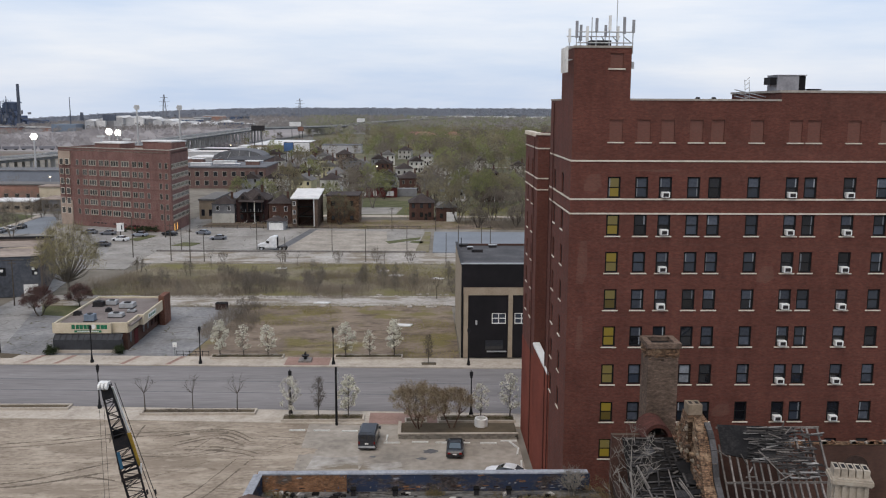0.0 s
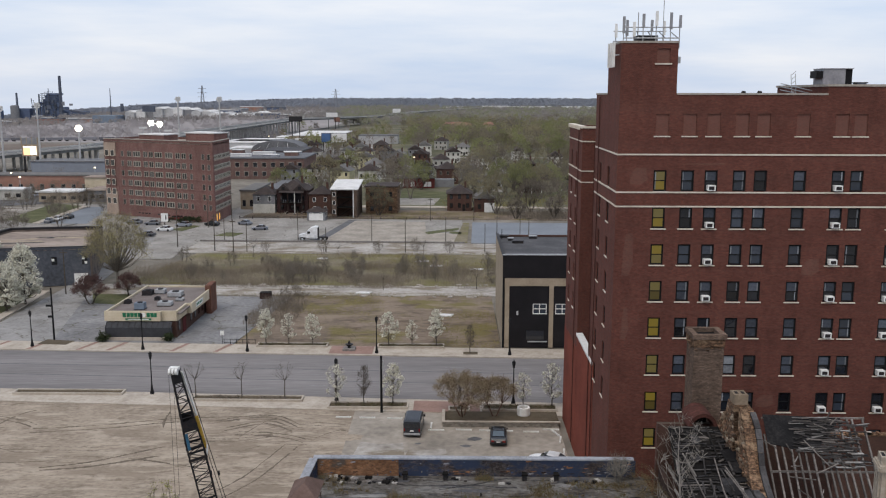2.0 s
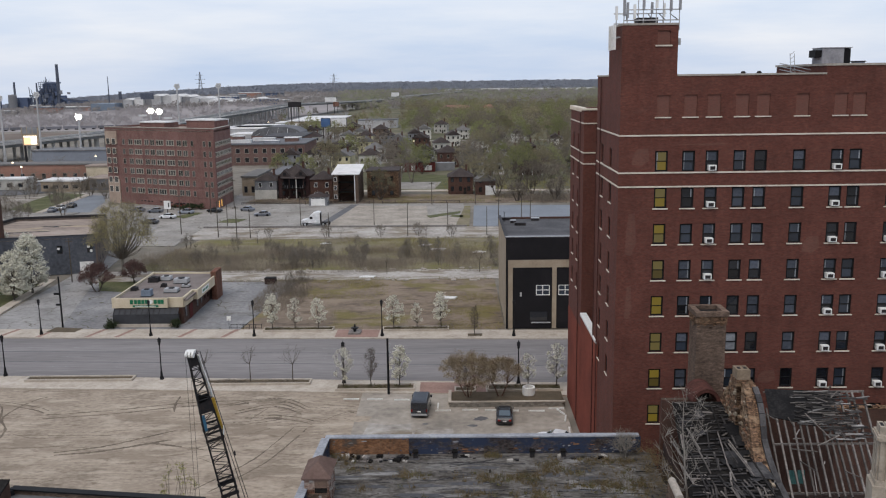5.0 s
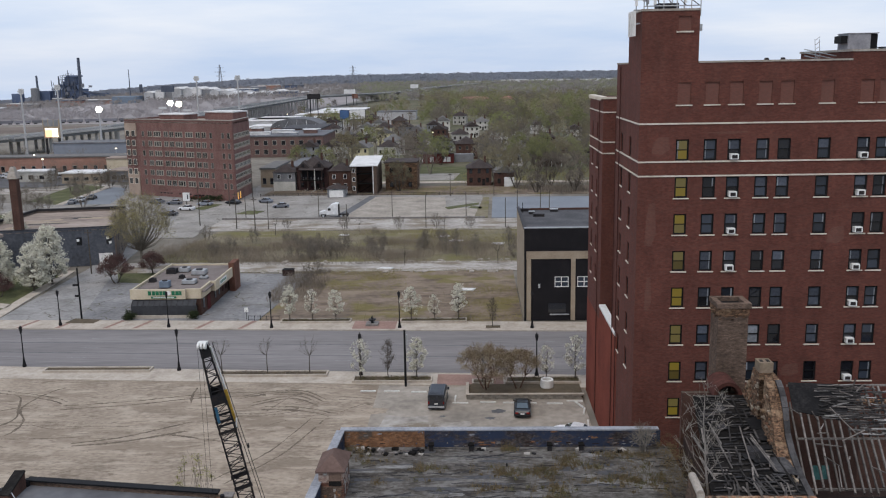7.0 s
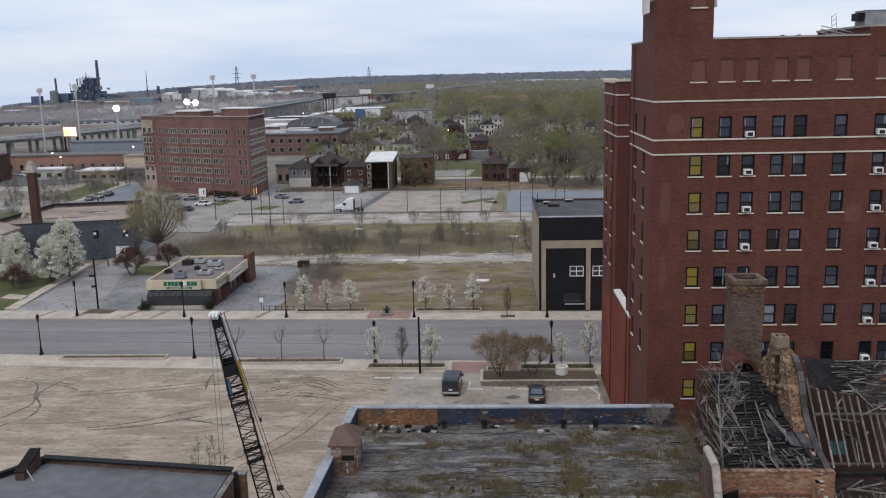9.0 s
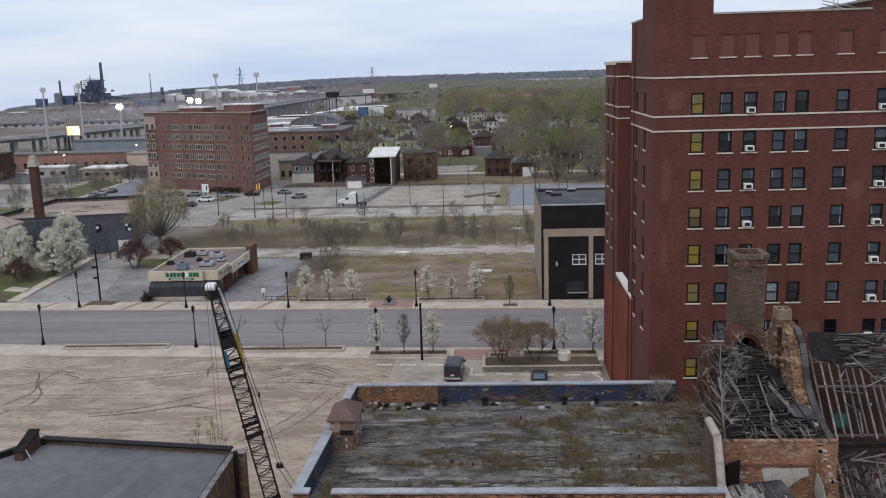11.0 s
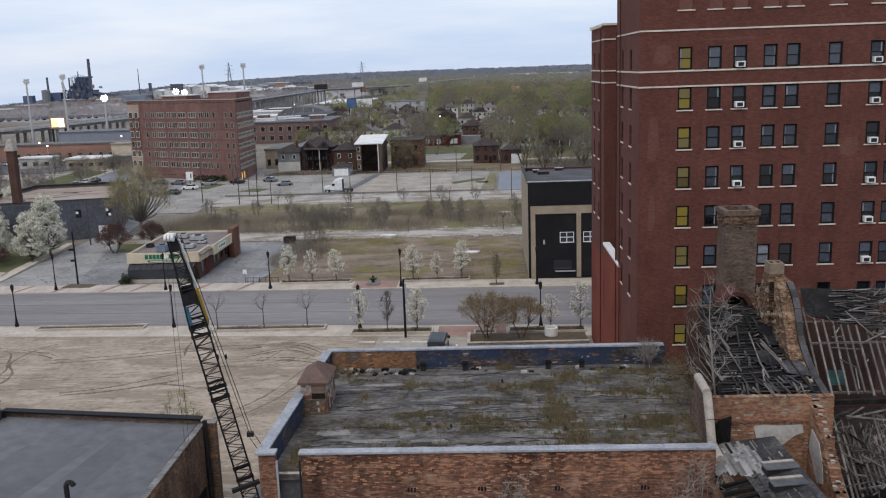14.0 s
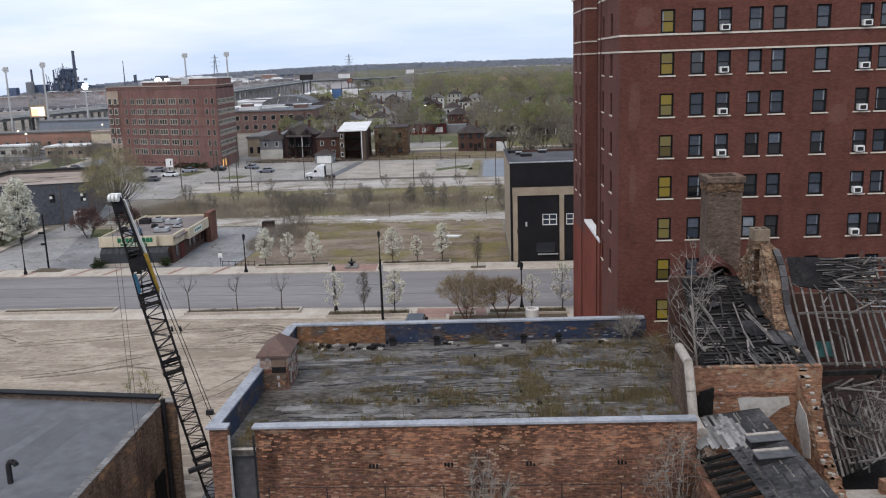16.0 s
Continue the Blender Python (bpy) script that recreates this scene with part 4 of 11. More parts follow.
for b in ((16.4, 28.0, HY - 0.06, HY + 0.5, 37.2, 37.34), (27.9, 44, HY - 0.06, HY + 0.5, 37.85, 38.02), (27.9, 28.4, HY + 0.5, 79.1, 37.85, 38.02), (HX - 0.05, 16.4, HY - 0.05, HY + 0.5, 41.1, 41.26),
          (HX - 0.05, HX + 0.45, HY + 0.5, 73.7, 41.1, 41.26), (15.9, 16.4, HY + 0.5, 73.7, 41.1, 41.26), (HX - 0.05, HX + 0.5, 73.7, 79.35, 37.2, 37.34)):
    part("roof_coping", B(b), M["stone_pale"], hotel, "pale stone roof coping")
part("wing_coping", B((HX - 0.15, 30, 87.5, 88.1, 33.9, 34.1)), M["limestone"], hotel, "pale coping of the wing")
part("wing_coping", B((HX - 0.15, HX + 0.5, 88.1, 97.75, 33.9, 34.1)), M["limestone"], hotel, "pale coping of the wing")
for i in range(7):
    part("bracket", B((HX - 0.3, HX - 0.15, 88.4 + i * 1.3, 88.7 + i * 1.3, 33.75, 34.05)), M["limestone"], hotel)
# a slightly proud panel edge on the facade and the vertical piers
part("corner_pier", B((HX - 0.03, HX + 0.55, HY - 0.035, HY - 0.003, -0.1, 32.5)), M["hotel"], hotel)
for x0, x1, z0, z1 in ((12.62, 13.5, 22.9, 26.4), (12.7, 13.3, 17.6, 20.4), (16.9, 20.4, 31.75, 31.98), (23.9, 25.4, 12.0, 13.1), (13.0, 14.4, 30.2, 31.6), (26.9, 28.3, 23.0, 24.4)):
    bm = bmesh.new()
    e = [(x0, z0 + 0.1), (x0 + (x1 - x0) * 0.6, z0), (x1, z0 + (z1 - z0) * 0.3), (x1 - 0.12, z1), (x0 + (x1 - x0) * 0.3, z1 - 0.06), (x0 + 0.08, z0 + (z1 - z0) * 0.6)]
    a, b = [bm.verts.new((x, HY - 0.006, z)) for x, z in e], [bm.verts.new((x, HY + 0.02, z)) for x, z in e]
    bm.faces.new(a)
    bm.faces.new(b)
    for i in range(6):
        bm.faces.new((a[i], a[(i + 1) % 6], b[(i + 1) % 6], b[i]))
    part("repointed_patch", bm, M["hotel_patch"], hotel, "slightly paler repointed brick")
for y in (76.9, 79.0):
    part("downpipe", tube(bmesh.new(), (HX - 0.09, y, 0.2), (HX - 0.09, y, 37.0 if y < 78 else 33), 0.05, n=6), M["arch"], hotel, "rusty iron downpipe")
part("downpipe", tube(bmesh.new(), (HX - 0.09, 89.6, 0.2), (HX - 0.09, 89.6, 33.6), 0.05, n=6), M["arch"], hotel, "rusty iron downpipe")


def win_meshes():
    fr = bmesh.new()
    for b in ((0, 0.125, 0.10, 0.24, 0, WH), (WW - 0.125, WW, 0.10, 0.24, 0, WH), (0.125, WW - 0.125, 0.10, 0.24, 0, 0.13), (0.125, WW - 0.125, 0.10, 0.24, WH - 0.12, WH), (0.125, WW - 0.125, 0.11, 0.2, WH / 2 - 0.04, WH / 2 + 0.04)):
        box(fr, *b)
    return fr


win_src = part("window", win_meshes(), M["black_metal"], hotel, "dark framed sash window")
pane_lo = part("pane", B((0.125, WW - 0.125, 0.17, 0.19, 0.13, WH / 2 - 0.04)), M["glass"], win_src)
pane_hi = part("pane", B((0.125, WW - 0.125, 0.15, 0.17, WH / 2 + 0.04, WH - 0.12)), M["glass"], win_src)
sill_src = part("sill", B((-0.11, WW + 0.11, -0.07, 0.12, -0.095, -0.003)), M["limestone"], win_src, "limestone window sill")
fill_src = part("blocked_window", B((0.004, WW - 0.004, 0.10, 0.3, 0, 1.7)), M["hotel_fill"], hotel, "window blocked up with lighter brick")
bpy.data.objects.remove(fill_src)
fill_mesh = bpy.data.meshes["blocked_window"]
mesh_of = {}


def pane_mesh(src, material):
    k = (src.name, material.name)
    if k not in mesh_of:
        mesh_of[k] = src.data.copy()
        mesh_of[k].materials.clear()
        mesh_of[k].materials.append(material)
    return mesh_of[k]


def child(name, mesh, parent, m=None, label=""):
    o = new(name, mesh)
    o.parent = parent
    if m:
        o.matrix_basis = m
    return tagged(o, label=label)


ac_mesh_body = B((0, 0.62, -0.34, 0.22, 0, 0.42))
ac_grille = bmesh.new()
box(ac_grille, 0.10, 0.52, -0.352, -0.338, 0.06, 0.34)
ac_src = thing("air_conditioner", "white window air conditioner sitting in a sash window", "air conditioner", "air conditioners")
part("case", ac_mesh_body, M["white"], ac_src)
part("grille", ac_grille, M["steel_dark"], ac_src, "dark louvred grille")
AC = {(2, 0), (6, 0), (8, 0), (2, 1), (6, 1), (8, 1), (2, 2), (6, 2), (8, 2), (2, 3), (6, 3), (8, 3), (6, 4), (8, 4), (6, 5), (8, 5), (6, 6), (8, 6), (8, 7), (10, 1), (10, 3)}
edge_src = part("curtain_edge", B((0.135, 0.24, 0.146, 0.149, WH / 2 + 0.05, WH - 0.14)), M["curtain_pale"], win_src, "pale curtain edge behind the glass")
edge_low = part("curtain_edge", B((0.135, 0.22, 0.166, 0.169, 0.14, WH / 2 - 0.05)), M["curtain_pale"], win_src, "pale curtain edge behind the glass")
rng = np.random.default_rng(5)
crng = np.random.default_rng(6)
first_ac = True
for i, x in enumerate(COLS):
    for j, z in enumerate(SILLS):
        w = win_src if (i, j) == (0, 0) else child("window", win_src.data, hotel, label="dark framed sash window")
        w.matrix_basis = pose(x, HY, z)
        r = rng.random()
        lo = M["glass"] if r < 0.6 else (M["glass_dark"] if r < 0.85 else M["curtain"])
        hi = lo if rng.random() < 0.7 else M["curtain"]
        if i == 0:
            lo, hi = (M["lit_dim"], M["lit"], M["lit_pale"])[j % 3], (M["lit_pale"] if j % 2 else M["lit"])
        if (i, j) == (3, 5):
            lo = hi = M["curtain_pale"]
        if (i, j) in AC:
            lo, hi = M["glass_dark"], (M["curtain"] if rng.random() < 0.6 else M["glass_dark"])
            a = ac_src if first_ac else copy_thing(ac_src, pose(0, 0, 0))
            a.matrix_basis = pose(x + 0.2, HY + 0.04, z + 0.085)
            first_ac = False
        for src, m in ((pane_lo, lo), (pane_hi, hi)):
            if w is win_src:
                continue
            child("pane", pane_mesh(src, m), w)
        if i and crng.random() < 0.55:
            dx = 0.0 if crng.random() < 0.5 else WW - 0.375
            child("curtain_edge", edge_src.data, w, pose(dx, 0, 0), "pale curtain edge behind the glass")
            if (i, j) not in AC and crng.random() < 0.6:
                child("curtain_edge", edge_low.data, w, pose(dx, 0, 0), "pale curtain edge behind the glass")
        if w is not win_src and z != SILLS[0]:
            child("sill", sill_src.data, w, label="limestone window sill")
    child("blocked_window", fill_mesh, hotel, pose(x, HY, 34.05), "window blocked up with lighter brick")
    part("sill", B((x - 0.13, x + WW + 0.13, HY - 0.07, HY + 0.1, 33.955, 34.047)), M["limestone"], hotel, "limestone window sill")
pane_lo.data = pane_mesh(pane_lo, M["lit"])
pane_hi.data = pane_mesh(pane_hi, M["lit_pale"])
child("blocked_window", fill_mesh, hotel, pose(14.75, HY, 39.6) @ Matrix.Diagonal((0.98, 1, 0.645, 1)), "window blocked up with lighter brick")
part("sill", B((14.6, 15.9, HY - 0.09, HY + 0.1, 39.48, 39.597)), M["limestone"], hotel, "limestone window sill")
for cols, zs in ((west_cols, SILLS[:7]), (wing_cols, SILLS[:6])):
    for y in cols:
        for z in zs:
            w = child("window", win_src.data, hotel, pose(HX, y + 0.985, z, 0, 0, -90), "dark framed sash window")
            for src in (pane_lo, pane_hi):
                child("pane", pane_mesh(src, M["glass"]), w)
            child("sill", sill_src.data, w, label="limestone window sill")

# rooftop gear
ant = thing("antenna_array", "rooftop frame of white panel antennas on the tower", "antenna", at=(0, 0, 0))
for y in (68.4, 72.9):
    part("rail", tube(bmesh.new(), (12.2, y, 42.3), (16.5, y, 42.3), 0.05), M["grey_metal"], ant)
    part("rail", tube(bmesh.new(), (12.2, y, 41.5), (16.5, y, 41.5), 0.05), M["grey_metal"], ant)
for i, (x, y, h) in enumerate(((12.2, 68.4, 43.2), (13.0, 68.4, 42.8), (13.7, 68.4, 43.4), (14.2, 72.9, 43.9), (14.7, 68.4, 43.6), (15.3, 72.9, 43.3), (15.8, 68.4, 43.5), (16.3, 72.9, 43.2), (16.5, 68.4, 43.3), (13.3, 72.9, 43.3), (12.4, 72.9, 43.0))):
    h -= 0.1
    part("post", tube(bmesh.new(), (x, y, 40.7), (x, y, h), 0.04), M["grey_metal"], ant)
    if i != 3:
        part("panel", B((x - 0.1, x + 0.1, y - 0.2, y - 0.06, h - 1.25 + 0.15 * (i % 3), h)), M["white"] if i % 3 == 1 else M["hvac_grey"], ant, "white panel antenna")
part("mast", tube(bmesh.new(), (15.7, 70.5, 40.7), (15.7, 70.5, 46.5), 0.03), M["grey_metal"], ant)
part("equipment", B((13.6, 15.2, 70.0, 71.4, 40.8, 41.8)), M["steel_dark"], ant)
for k in range(5):
    part("brace", beam(bmesh.new(), (12.4 + k, 68.4, 41.5), (13.2 + k * 0.9, 72.9, 42.3), 0.05, 0.05), M["steel_dark"], ant)
wall_ant = thing("wall_antenna", "white panel antennas fixed to the tower wall", "antenna")
for y in (68.6, 69.6, 70.6):
    part("panel", B((11.45, 11.65, y, y + 0.28, 39.3, 41.2)), M["white"], wall_ant)
    part("bracket", B((11.65, 11.995, y + 0.1, y + 0.18, 40.2, 40.3)), M["grey_metal"], wall_ant)
part("cabinet", B((16.352, 16.65, 68.3, 68.8, 39.6, 40.1)), M["grey_metal"], tagged(thing("wall_box", "small grey cabinet on the tower wall", "box"), kind=""))
unit = thing("roof_unit", "grey rooftop air handling unit with a dark end", "air handler")
part("case", B((30.1, 31.9, 74.2, 76.4, 38.0, 39.35)), M["hvac_grey"], unit)
part("louvre", B((31.9, 32.5, 74.3, 76.3, 38.0, 39.33)), M["black_metal"], unit, "dark louvred end")
part("hood", P([(29.6, 74.5), (30.1, 74.4), (30.1, 76.0), (29.6, 75.9)], 38.6, 39.2), M["black_metal"], unit)
part("lid", B((30.05, 32.55, 74.15, 76.45, 39.35, 39.41)), M["hvac_grey"], unit)
part("base", B((29.9, 32.6, 74.1, 76.5, 37.84, 38.0)), M["steel_dark"], unit)
small = thing("roof_unit_small", "small dark rooftop fan box", "air handler", at=(33.4, 74.8, 37.85))
part("case", B((-0.4, 0.4, -0.4, 0.4, 0, 0.35)), M["hvac_blue"], small)
part("lid", B((-0.48, 0.48, -0.48, 0.48, 0.35, 0.42)), M["steel_dark"], small)
for x, y, z in ((22.8, 72, 36.4), (24.1, 72, 36.4)):
    v = thing("roof_vent", "small mushroom roof vent of dark metal", "vent", "roof vents", at=(x, y, z))
    part("stem", lathe(bmesh.new(), ((0.09, 0), (0.09, 0.95)), 8), M["steel_dark"], v)
    part("cap", lathe(bmesh.new(), ((0.1, 0.92), (0.22, 0.98), (0.15, 1.12), (0.02, 1.13)), 8), M["steel_dark"], v)
lad = thing("roof_ladder", "pale metal ladder and railing on the roof edge", "ladder")
for x in (26.4, 26.75):
    part("stile", tube(bmesh.new(), (x, 71.0, 36.4), (x, 71.6, 38.9), 0.025), M["grey_metal"], lad)
for k in range(7):
    part("rung", tube(bmesh.new(), (26.4, 71.05 + k * 0.08, 36.8 + k * 0.33), (26.75, 71.05 + k * 0.08, 36.8 + k * 0.38), 0.025), M["grey_metal"], lad)
for k in range(3):
    part("rail", tube(bmesh.new(), (25.2, 70.4, 38.1 - k * 0.25), (28.2, 71.2, 37.5 - k * 0.25), 0.04), M["grey_metal"], lad)

# ---- church hall: flat weedy roof ----
hall = thing("church_hall", "abandoned brick hall with a weedy flat roof and peeling parapets", "building")
RZ, PZ = 10.72, 11.95
part("south_wall", B((-9.15, 11.2, 40.7, 41.05, -0.1, PZ)), M["church_brick"], hall, "soot-stained orange brick wall")
part("south_pier", B((-11.3, -10.45, 40.75, 41.1, -0.1, PZ)), M["church_brick"], hall)
part("west_wall", P([(-11.3, 41.1), (-10.95, 41.1), (-10.35, 57.3), (-10.7, 57.3)], -0.1, PZ), M["church_brick"], hall)
part("north_wall", B((-10.35, 11.9, 57.0, 57.3, -0.1, PZ)), M["church_brick"], hall)
part("parapet_face", B((-4.6, 12.0, 56.94, 56.996, RZ, PZ)), M["parapet_blue"], hall, "peeling blue paint on the parapet")
part("parapet_face", B((-10.3, -4.6, 56.94, 56.996, RZ, PZ)), M["parapet_rust"], hall, "bare orange brick of the parapet")
part("parapet_face", P([(-10.94, 41.2), (-10.88, 41.2), (-10.30, 56.9), (-10.36, 56.9)], RZ, PZ - 0.02), M["parapet_blue"], hall, "peeling blue paint on the parapet")
peel = np.random.default_rng(12)
for k in range(85):
    x, z = -10.2 + 21.6 * peel.random(), RZ + 0.02 + (0.3 if k % 2 else 1.1) * peel.random()
    w, h = 0.08 + 0.5 * peel.random() ** 2, 0.03 + 0.12 * peel.random()
    bm = bmesh.new()
    e = [(x, z + h * 0.3), (x + w * 0.4, z), (x + w, z + h * 0.4), (x + w * 0.8, z + h), (x + w * 0.2, z + h * 0.8)]
    a, b = [bm.verts.new((u, 56.925, min(v, PZ - 0.03))) for u, v in e], [bm.verts.new((u, 56.938, min(v, PZ - 0.03))) for u, v in e]
    bm.faces.new(a)
    bm.faces.new(b)
    for i in range(5):
        bm.faces.new((a[i], a[(i + 1) % 5], b[(i + 1) % 5], b[i]))
    part("paint_flake", bm, M[("parapet_rust", "coping", "stone", "char_shade_brick", "blue_flake")[int(peel.random() * 5)]], hall)
part("roof", B((-10.9, 11.5, 41.05, 57.0, RZ - 0.3, RZ)), M["roof_board"], hall, "grey weathered roofing felt")
for k in range(8):
    x0, x1 = -9.25 + k * 2.57, -9.25 + (k + 1) * 2.57 - 0.015
    part("coping", B((x0, min(x1, 11.2), 40.58, 41.12, PZ, PZ + 0.1 + 0.008 * (k % 2))), M["coping"], hall, "blue-grey metal coping")
for k in range(9):
    x0, x1 = -10.6 + k * 2.5, -10.6 + (k + 1) * 2.5 - 0.015
    part("coping", B((x0, min(x1, 12.0), 56.88, 57.4, PZ, PZ + 0.1 + 0.008 * (k % 2))), M["coping"], hall, "blue-grey metal coping")
for k in range(6):
    a, b = 41.2 + k * 2.61, 41.2 + (k + 1) * 2.61
    f = lambda y: -11.13 + (y - 41.1) * 0.037
    part("coping", P([(f(a) - 0.3, a), (f(a) + 0.28, a), (f(b) + 0.28, b - 0.015), (f(b) - 0.3, b - 0.015)], PZ, PZ + 0.1), M["coping"], hall, "blue-grey metal coping")
part("coping", B((-11.42, -10.4, 40.6, 41.18, PZ, PZ + 0.11)), M["coping"], hall, "blue-grey metal coping")
part("chute_back", B((-10.45, -9.15, 41.3, 41.5, -0.1, 10.6)), M["tar"], hall, "dark recessed chute in the wall")
part("chute_lip", B((-10.44, -9.16, 41.06, 41.3, 10.6, 10.74)), M["stone_pale"], hall)
part("chute_rail", tube(bmesh.new(), (-10.38, 40.72, 3), (-10.38, 40.72, 11.6), 0.06), M["grey_metal"], hall)
part("chute_rail", tube(bmesh.new(), (-9.22, 40.66, 3), (-9.22, 40.66, 11.6), 0.05), M["steel_dark"], hall)
for x in (-3.9, -0.4, 3.4, 7.6):
    for k in range(3):
        part("vent_slot", B((x + k * 0.16, x + 0.1 + k * 0.16, 40.68, 40.72, 9.85, 10.08)), M["black_metal"], hall)
rng = np.random.default_rng(11)
# uneven brick courses that stand proud of the worn wall
for k in range(280):
    x, z = -8.9 + 19.8 * rng.random(), 7.6 + 4.15 * rng.random()
    part_w = 0.22 + 0.5 * rng.random()
    if k < 280:
        part("brick", B((x, min(x + part_w, 11.1), 40.67 - 0.02 * rng.random(), 40.702, round(z / 0.09) * 0.09 + 0.008, round(z / 0.09) * 0.09 + 0.082)), M["church_brick"], hall)
# felt seams that lie across the roof
sv, sf = [], []
for k in range(96):
    y = 41.4 + 15.2 * rng.random() ** 1.2
    x0 = -10.2 + 18 * rng.random()
    L = 0.8 + 5.5 * rng.random() ** 2
    n = int(L / 0.3) + 2
    wd = 0.025 + 0.07 * rng.random() ** 2
    base = len(sv)
    yy, slope = y, 0.0
    for i in range(n):
        x = min(x0 + L * i / (n - 1), 11.2)
        slope = 0.8 * slope + rng.normal() * 0.035
        yy = min(56.7, max(41.3, yy + slope))
        h = 0.015 + 0.05 * rng.random()
        w0 = wd * (0.3 + 1.2 * rng.random())
        sv += [(x, yy - w0, RZ + 0.004), (x, yy, RZ + h), (x, yy + wd * (0.3 + 1.2 * rng.random()), RZ + 0.004)]
    for i in range(n - 1):
        b = base + i * 3
        if rng.random() < 0.93:
            sf += [(b, b + 3, b + 4, b + 1), (b + 1, b + 4, b + 5, b + 2)]
raw("felt_seam", sv, sf, M["tar_mid"], hall, "torn dark felt seams", "stuff")
# paler felt patches and bleached board strips
def felt(x, y, w, d, m, label, lift):
    """A torn sheet of felt with an uneven outline."""
    n = 14
    pts = []
    for i in range(n):
        a = 2 * math.pi * i / n
        q = 0.65 + 0.5 * rng.random()
        pts.append((min(11.3, max(-10.2, x + w / 2 * q * math.copysign(abs(math.cos(a)) ** 0.6, math.cos(a)))), min(56.85, max(41.15, y + d / 2 * q * math.copysign(abs(math.sin(a)) ** 0.7, math.sin(a))))))
    part("felt_patch", P(pts, RZ - 0.05, RZ + lift), M[m], hall, label)


felt(-2.4, 41.75, 2.6, 0.7, "plaster", "pale torn roofing sheet", 0.010)
for k in range(34):
    felt(-9.6 + 20 * rng.random(), 41.6 + 7.5 * rng.random() ** 1.3, 0.7 + 2.2 * rng.random(), 0.25 + 0.7 * rng.random(), "roof_patch", "pale roofing patch", 0.004 + 0.0003 * k)
for k in range(22):
    felt(-9.6 + 20 * rng.random(), 49.5 + 7.0 * rng.random(), 1.0 + 3.0 * rng.random(), 0.2 + 0.6 * rng.random(), "tar", "dark bare roofing patch", 0.0045 + 0.0003 * k)
for k in range(10):
    felt(-9.0 + 18 * rng.random(), 49.5 + 6.5 * rng.random(), 1.0 + 2.2 * rng.random(), 0.2 + 0.5 * rng.random(), "roof_patch", "pale roofing patch", 0.012 + 0.0003 * k)
for k in range(60):
    x, y = -10.0 + 20.5 * rng.random(), 41.25 + 9.5 * rng.random() ** 2.0
    L, w = 0.4 + 1.8 * rng.random(), 0.03 + 0.09 * rng.random()
    d = rng.normal() * 0.05
    part("roof_strip", P([(x, y), (min(x + L, 11.3), y + d), (min(x + L, 11.3), y + d + w), (x + 0.06, y + w)], RZ - 0.02, RZ + 0.006 + 0.006 * rng.random()), M["bleached_board"], hall)
# bricks standing proud of the south wall: bright ones under the coping, sooty and salt-bleached ones below
M["brick_bright"] = mat("bright_orange_brick", (0.38, 0.185, 0.108), (0.31, 0.145, 0.085), (0.44, 0.225, 0.135), scale=3, fine=14)
M["brick_soot"] = mat("sooty_brick", (0.12, 0.066, 0.052), (0.085, 0.05, 0.042), (0.16, 0.085, 0.064), scale=3, fine=14)
M["brick_salt"] = mat("salt_bleached_brick", (0.35, 0.24, 0.172), (0.29, 0.19, 0.135), (0.42, 0.30, 0.22), scale=3, fine=14)
wb = np.random.default_rng(515)
packs = {"brick_bright": ([], []), "brick_soot": ([], []), "brick_salt": ([], [])}
for k in range(2600):
    x = -9.1 + 20.2 * wb.random()
    row = int(50 * wb.random() ** 1.3)
    z = PZ - 0.12 - 0.082 * row
    depth = (PZ - z) / 4.0
    n1 = noise.noise(Vector((x * 0.22, z * 0.6, 4.0)))
    n2 = noise.noise(Vector((x * 0.5, z * 0.5, 9.0)))
    q = wb.random()
    salt = 0.35 * math.exp(-((x - 0.5) / 2.6) ** 2) + 0.1 * math.exp(-((x + 5) / 2) ** 2) + 0.06
    if 0.05 < depth < 0.36 + 0.25 * n1 and q < 0.42:
        key = "brick_bright"
    elif q < salt and depth > 0.2:
        key = "brick_salt"
    elif q < 0.42 + 0.5 * n2 + (0.35 if depth > 0.55 and abs(x - 0.5) > 2.5 else 0.0) and (n2 > 0.05 or depth > 0.5 or q > 0.36):
        key = "brick_soot"
    else:
        continue
    x = round(x / 0.24) * 0.24 + (0.12 if row % 2 else 0.0)
    if x < -9.1 or x > 10.9:
        continue
    w, y0 = 0.225 if wb.random() < 0.8 else 0.1, 40.7 - 0.004 - 0.014 * wb.random()
    v, f = packs[key]
    b = len(v)
    v += [(x, y0, z), (x + w, y0, z), (x + w, y0, z + 0.07), (x, y0, z + 0.07), (x, 40.705, z), (x + w, 40.705, z), (x + w, 40.705, z + 0.07), (x, 40.705, z + 0.07)]
    f += [(b, b + 1, b + 2, b + 3), (b + 3, b + 2, b + 6, b + 7), (b, b + 3, b + 7, b + 4), (b + 1, b + 5, b + 6, b + 2), (b, b + 4, b + 5, b + 1)]
for key, lab in (("brick_bright", "bright orange face bricks"), ("brick_soot", "soot-blackened face bricks"), ("brick_salt", "salt-bleached face bricks")):
    raw("face_bricks", *packs[key], M[key], hall, lab, "stuff")
